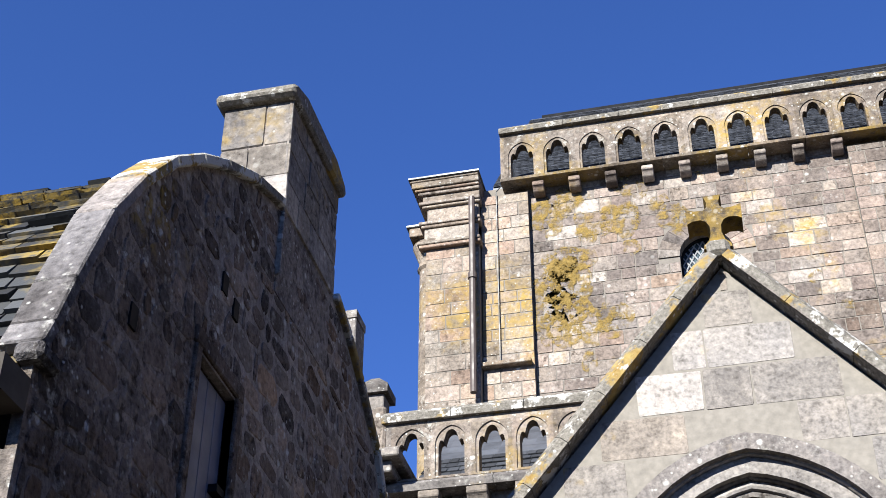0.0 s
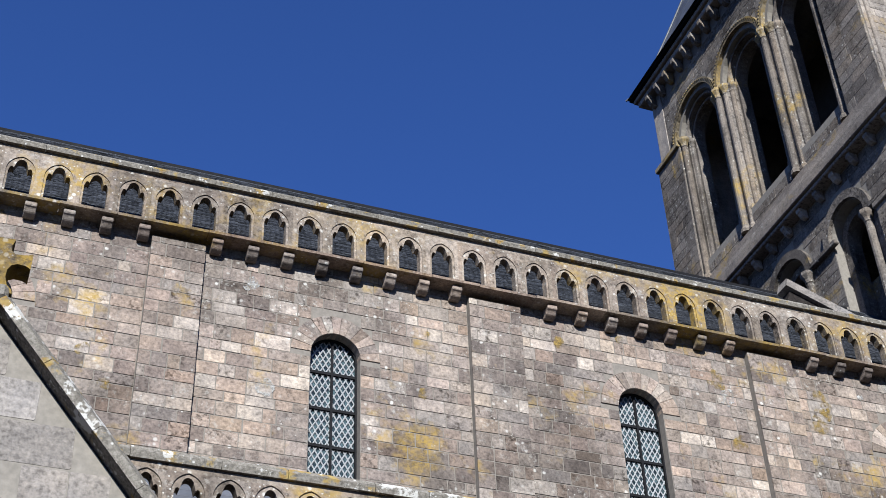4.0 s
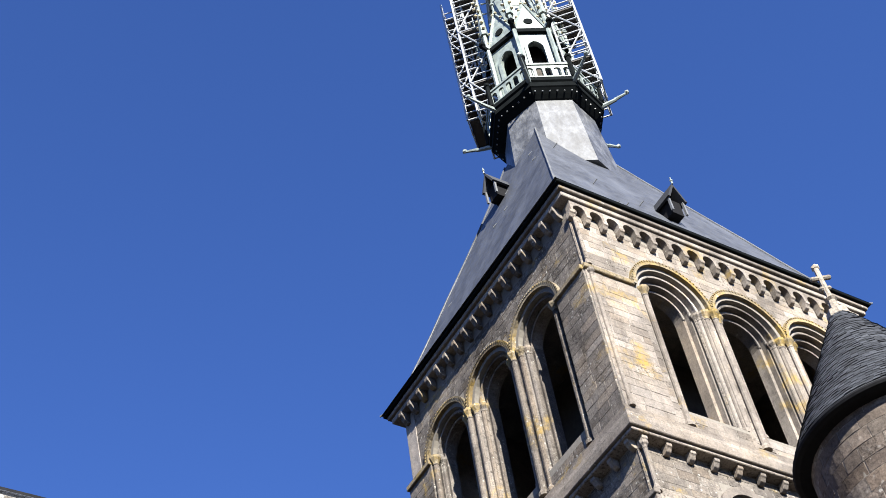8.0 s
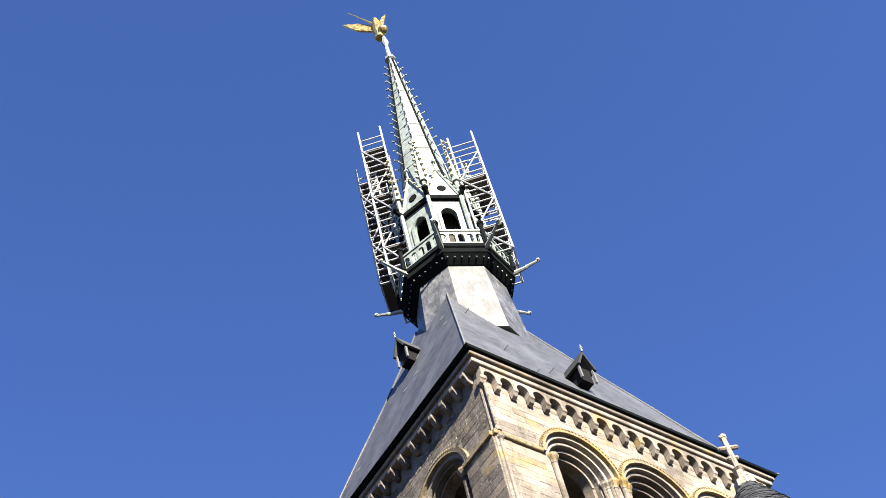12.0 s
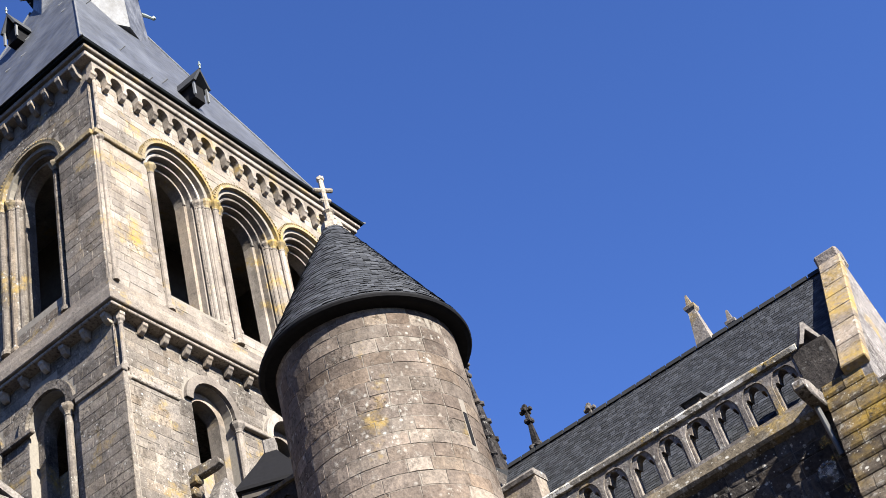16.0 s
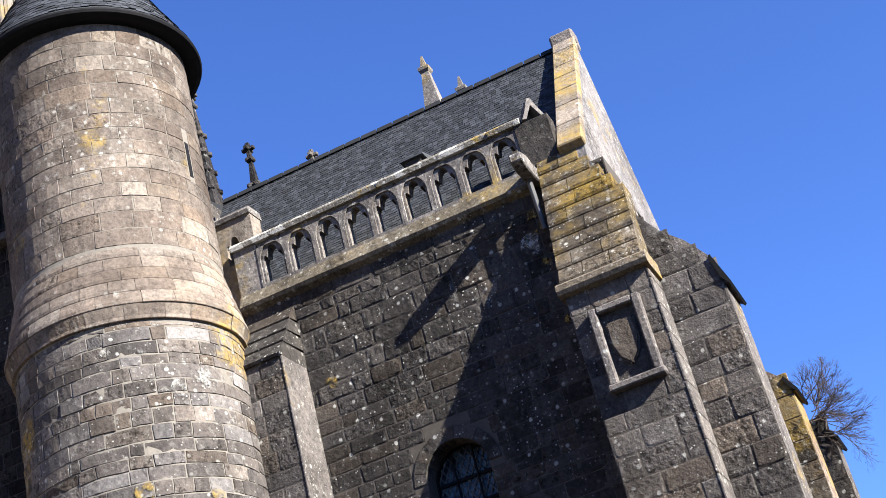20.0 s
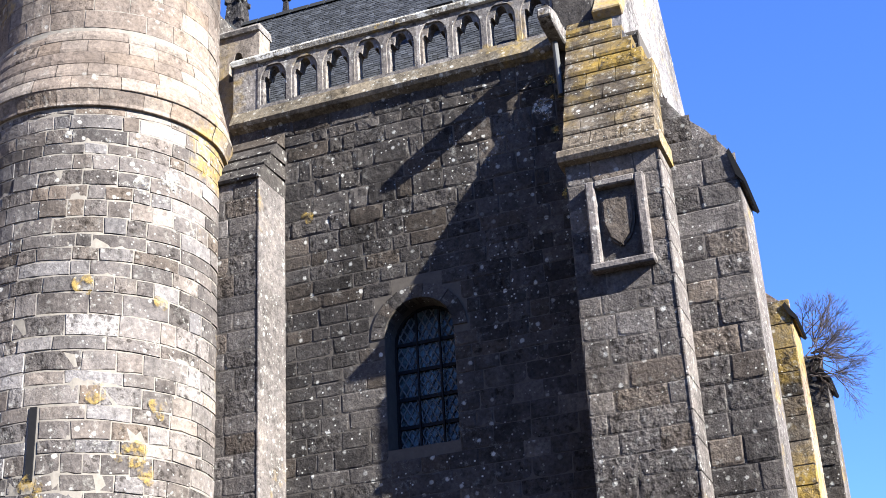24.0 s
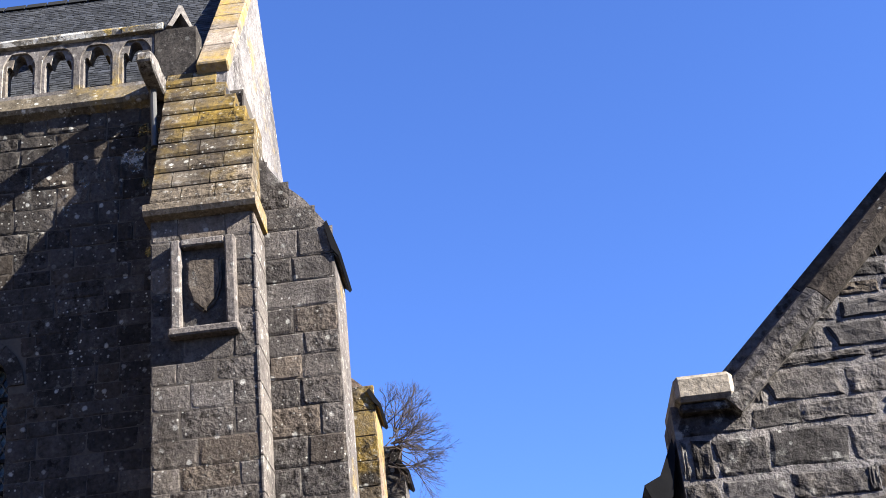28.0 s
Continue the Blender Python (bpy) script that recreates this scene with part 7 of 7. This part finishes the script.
def left_house():
    h = thing("stone_house", "rubble stone house with curved gable, chimney and lichened slate roof", "house", pose(HX, 0, 0, 0, 0, 90))
    # frame: u runs along y, y of the frame runs west into the house
    bm = bmesh.new()
    sy0, sy1, sz0, sz1 = 7.86, 8.58, 5.0, 6.82
    body = [(5.72, 0)] + PROFILE + [(13.0, 0)]
    box(bm, 5.8, 13.0, 0.03, 0.5, 0, 5.0)
    lower = [(u, 5.0) for u, z in PROFILE]
    us = sorted(set([u for u, z in PROFILE] + [sy0, sy1]))
    zs = lambda u: float(np.interp(u, [p for p, _ in PROFILE], [q for _, q in PROFILE]))
    left = [u for u in us if u <= sy0]
    mid = [u for u in us if sy0 <= u <= sy1]
    right = [u for u in us if u >= sy1]
    strip_solid(bm, [(u, 5.0) for u in left], [(u, zs(u)) for u in left], 0.03, 0.1)
    strip_solid(bm, [(u, sz1) for u in mid], [(u, zs(u)) for u in mid], 0.03, 0.1)
    strip_solid(bm, [(u, 5.0) for u in right], [(u, zs(u)) for u in right], 0.03, 0.1)
    wall = part("gable_wall", bm, M["mortar_grey"], h, "shaded rubble gable wall")

    def blocked(za, zb):
        out = []
        if zb > sz0 and za < sz1:
            out.append((sy0 - 0.08, sy1 + 0.08))
        lo = float(np.interp(zb, [q for _, q in PROFILE[:11]], [p for p, _ in PROFILE[:11]]))
        hi = float(np.interp(zb, [q for _, q in PROFILE[:9:-1]], [p for p, _ in PROFILE[:9:-1]]))
        out += [(-9, lo + 0.04), (hi - 0.02, 99)]
        if zb > 9.2:
            out.append((-9, 99))
        return out
    lay(wall, courses(5.8, 13.0, 3.6, 9.2, 0.2, 0.3, blocked, 251, joint=0.03, vary=0.7, hv=0.5), T_RUBBLE, 0.013, 0.036, near=lambda u, z: u < 9.4 and z > 4.9, seed=4, wild=0.22)
    # coping that follows the curve
    for k in range(len(PROFILE) - 1):
        (ua, za), (ub, zb) = PROFILE[k], PROFILE[k + 1]
        if ub > 12.9:
            break
        if 9.1 < (ua + ub) / 2 < 10.72:
            continue
        d = math.hypot(ub - ua, zb - za)
        bm = bmesh.new()
        box(bm, 0.003, d - 0.003, -0.03, 0.25, -0.03, 0.06, 0.012)
        part("coping_stone", bm, M["crust_house"] if za > 6.9 else M["gable"], h, m=Matrix.Translation((ua, 0, za)) @ Matrix.Rotation(-math.atan2(zb - za, ub - ua), 4, "Y"))
    part("kneeler", boxes((5.72, 5.98, -0.05, 0.13, 5.5, 5.62), bevel=0.03), M["gable"], h)
    # chimney
    c = part("chimney", boxes((9.17, 10.62, 0.02, 0.64, 8.2, 10.32)), M["mortar_grey"], h, "square granite chimney stack with lichened cap")
    lay(c, courses(9.14, 10.64, 9.1, 10.32, 0.33, 0.5, lambda a, q: [], 261, joint=0.006), T_CHIMNEY, 0.016, 0.018, seed=3, limit=40)
    fr = part("chimney_face", boxes((-0.65, -0.03, 0.0, 0.02, 8.3, 10.32)), M["mortar_grey"], c, m=pose(9.16, 0, 0, 0, 0, -90))
    lay(fr, courses(-0.66, 0.02, 8.35, 10.32, 0.36, 0.36, lambda a, q: [], 262, joint=0.006), T_CHIMNEY, 0.012, 0.0, seed=3, limit=40)
    bm = bmesh.new()
    extrude_profile(bm, [(9.06, 10.3), (9.02, 10.38), (9.1, 10.46), (9.4, 10.56), (10.35, 10.56), (10.66, 10.44), (10.7, 10.36), (10.68, 10.3)], -0.06, 0.72)
    bmesh.ops.bevel(bm, geom=bm.edges[:], offset=0.03, segments=1, affect="EDGES")
    part("chimney_cap", bm, M["crust"], c)
    # shuttered opening
    sh = part("shutter", boxes((sy0, sy1, 0.12, 0.17, sz0, sz1)), M["shutter"], h, "blue-grey boarded shutter in a deep opening")
    for k in range(4):
        w = (sy1 - sy0) / 4
        part("board", boxes((sy0 + w * k + 0.004, sy0 + w * (k + 1) - 0.004, 0.1, 0.12, sz0 + 0.02, sz1 - 0.02), bevel=0.004), M["shutter"], sh)
    part("shutter_bolt", boxes((sy1 - 0.16, sy1 - 0.02, 0.03, 0.1, 6.0, 6.06)), M["iron"], sh)
    for r in ((sy0 - 0.1, sy0, 0.0, 0.3, sz0, sz1 + 0.02), (sy1, sy1 + 0.1, 0.0, 0.3, sz0, sz1 + 0.02), (sy0 - 0.12, sy1 + 0.12, 0.0, 0.3, sz1 + 0.02, sz1 + 0.16)):
        part("opening_frame", boxes(r, bevel=0.012), M["rubble"], sh)
    for u, z in ((6.75, 6.35), (8.1, 7.5), (8.35, 7.42)):
        part("putlog_hole", boxes((u, u + 0.1, 0.012, 0.04, z, z + 0.17)), M["iron"], wall)
    # curved slate roof running west
    bm = bmesh.new()
    top = [(u, z - 0.12) for u, z in PROFILE]
    strip_solid(bm, [(u, z - 0.2) for u, z in top], top, 0.1, 7.5)
    roof = part("roof", bm, M["slate"], h, "curved slate roof with ochre lichen")
    rng = random.Random(12)
    d = [0.0]
    for (ua, za), (ub, zb) in zip(top, top[1:]):
        d.append(d[-1] + math.hypot(ub - ua, zb - za))
    at = lambda s: Vector((float(np.interp(s, d, [u for u, _ in top])), 0, float(np.interp(s, d, [z for _, z in top]))))
    s, made = 0.0, 0
    while s < 4.3:
        p, q = at(s), at(s + 0.18)
        nrm = Vector((-(q.z - p.z), 0, q.x - p.x)).normalized()
        y = 0.11 - rng.uniform(0, 0.2)
        while y < 3.6:
            w = rng.uniform(0.15, 0.34)
            y0, y1 = max(0.11, y), y + w - 0.012
            y += w
            if y1 - y0 < 0.05:
                continue
            l = rng.uniform(0.035, 0.06)
            e = rng.uniform(-0.02, 0.02)
            a, b2 = p + nrm * l, q + nrm * 0.008
            a0 = p + nrm * 0.01
            V = [(a.x, y0, a.z + e), (a.x, y1, a.z + e + rng.uniform(-0.01, 0.01)), (b2.x, y1, b2.z), (b2.x, y0, b2.z), (a0.x, y0, a0.z + e), (a0.x, y1, a0.z + e)]
            me = bpy.data.meshes.new("slate")
            me.from_pydata(V, [], [(3, 2, 1, 0), (0, 1, 5, 4), (0, 4, 3), (1, 2, 5)])
            me.materials.append(M["slate_gold"])
            hang(new("slate", me), roof)
            made += 1
        s += 0.135
    part("eave_board", boxes((5.5, 5.79, 0.02, 7.5, 5.2, 5.4)), M["wood"], h)
    part("eaves_gutter", boxes((5.6, 5.78, 0.3, 7.5, 5.4, 5.52), bevel=0.03), M["iron"], h)
    part("side_wall", boxes((5.75, 6.2, 0.5, 7.5, 0, 5.2)), M["rubble"], h)
    part("west_wall", boxes((6.2, 13.0, 7.0, 7.5, 0, 5.2)), M["rubble"], h)
    part("rear_wall", boxes((12.5, 13.0, 0.5, 7.0, 0, 7.0)), M["rubble"], h)
    return h


left_house()


# ---- gabled house to the east ----
def right_house():
    h = thing("granite_house", "rough grey granite house gable with raking coping", "house", pose(12.0, 0, 0, 0, 0, -90))
    u0, apex_u, apex_z, ez = 1.0, 6.2, 9.5, 4.5
    slope = 0.955
    line = lambda u: ez - 0.05 + (u - 1.35) * slope
    bm = bmesh.new()
    us = [1.0, 1.35, apex_u, 11.0]
    strip_solid(bm, [(u, 0) for u in us], [(1.0, ez), (1.35, ez + 0.001), (apex_u, line(apex_u)), (11.0, ez)], 0.03, 0.6)
    wall = part("gable_wall", bm, M["mortar_house"], h)

    def blocked(za, zb):
        if zb <= ez:
            return []
        return [(-9, 1.4 + ((za + zb) / 2 - ez + 0.05) / slope)]
    lay(wall, courses(u0, 7.0, 2.0, 8.0, 0.19, 0.4, blocked, 271, joint=0.036, vary=0.8, hv=0.6), T_HOUSE, 0.016, 0.036, near=lambda u, z: u < 4.2 and z > 3.2, seed=5, wild=0.05)
    kn = part("kneeler", boxes((1.03, 1.42, -0.12, 0.7, ez - 0.02, ez + 0.16), bevel=0.03), M["cap"], h, "pale new kneeler stone")
    part("kneeler_moulding", boxes((1.05, 1.4, -0.07, 0.65, ez - 0.08, ez - 0.02), bevel=0.015), M["house"], kn)
    ang = math.atan(slope)
    d, rng = 0.0, random.Random(8)
    while d < 6.3:
        w = rng.uniform(0.9, 1.4)
        bm = bmesh.new()
        extrude_profile(bm, [(-0.08, -0.12), (-0.1, 0.0), (-0.06, 0.07), (0.06, 0.1), (0.08, 0.17), (0.75, 0.17), (0.75, -0.1)], d + 0.004, d + w - 0.004, "x")
        part("coping_stone", bm, M["house"], h, m=Matrix.Translation((1.36, 0, ez - 0.04)) @ Matrix.Rotation(-ang, 4, "Y"))
        d += w
    bm = bmesh.new()
    extrude_profile(bm, [(0.75, 4.0), (0.86, 4.05), (0.98, 4.3), (0.98, 4.18), (0.92, 3.9), (0.8, 3.86)], 0.05, 6.0)
    part("gutter", bm, M["iron"], h, "black half-round gutter end")
    bm = bmesh.new()
    extrude_profile(bm, [(1.2, ez - 0.1), (apex_u, line(apex_u) - 0.15), (11.0, ez - 0.3), (11.0, ez - 0.5), (apex_u, line(apex_u) - 0.4), (1.2, ez - 0.35)], 0.6, 6.0)
    part("roof", bm, M["slate"], h, "dark slate roof")
    part("side_wall", boxes((1.0, 1.5, 0.6, 6.0, 0, 4.2)), M["house"], h)
    part("rear_wall", boxes((1.5, 11.0, 5.5, 6.0, 0, 4.2)), M["house"], h)
    return h


right_house()
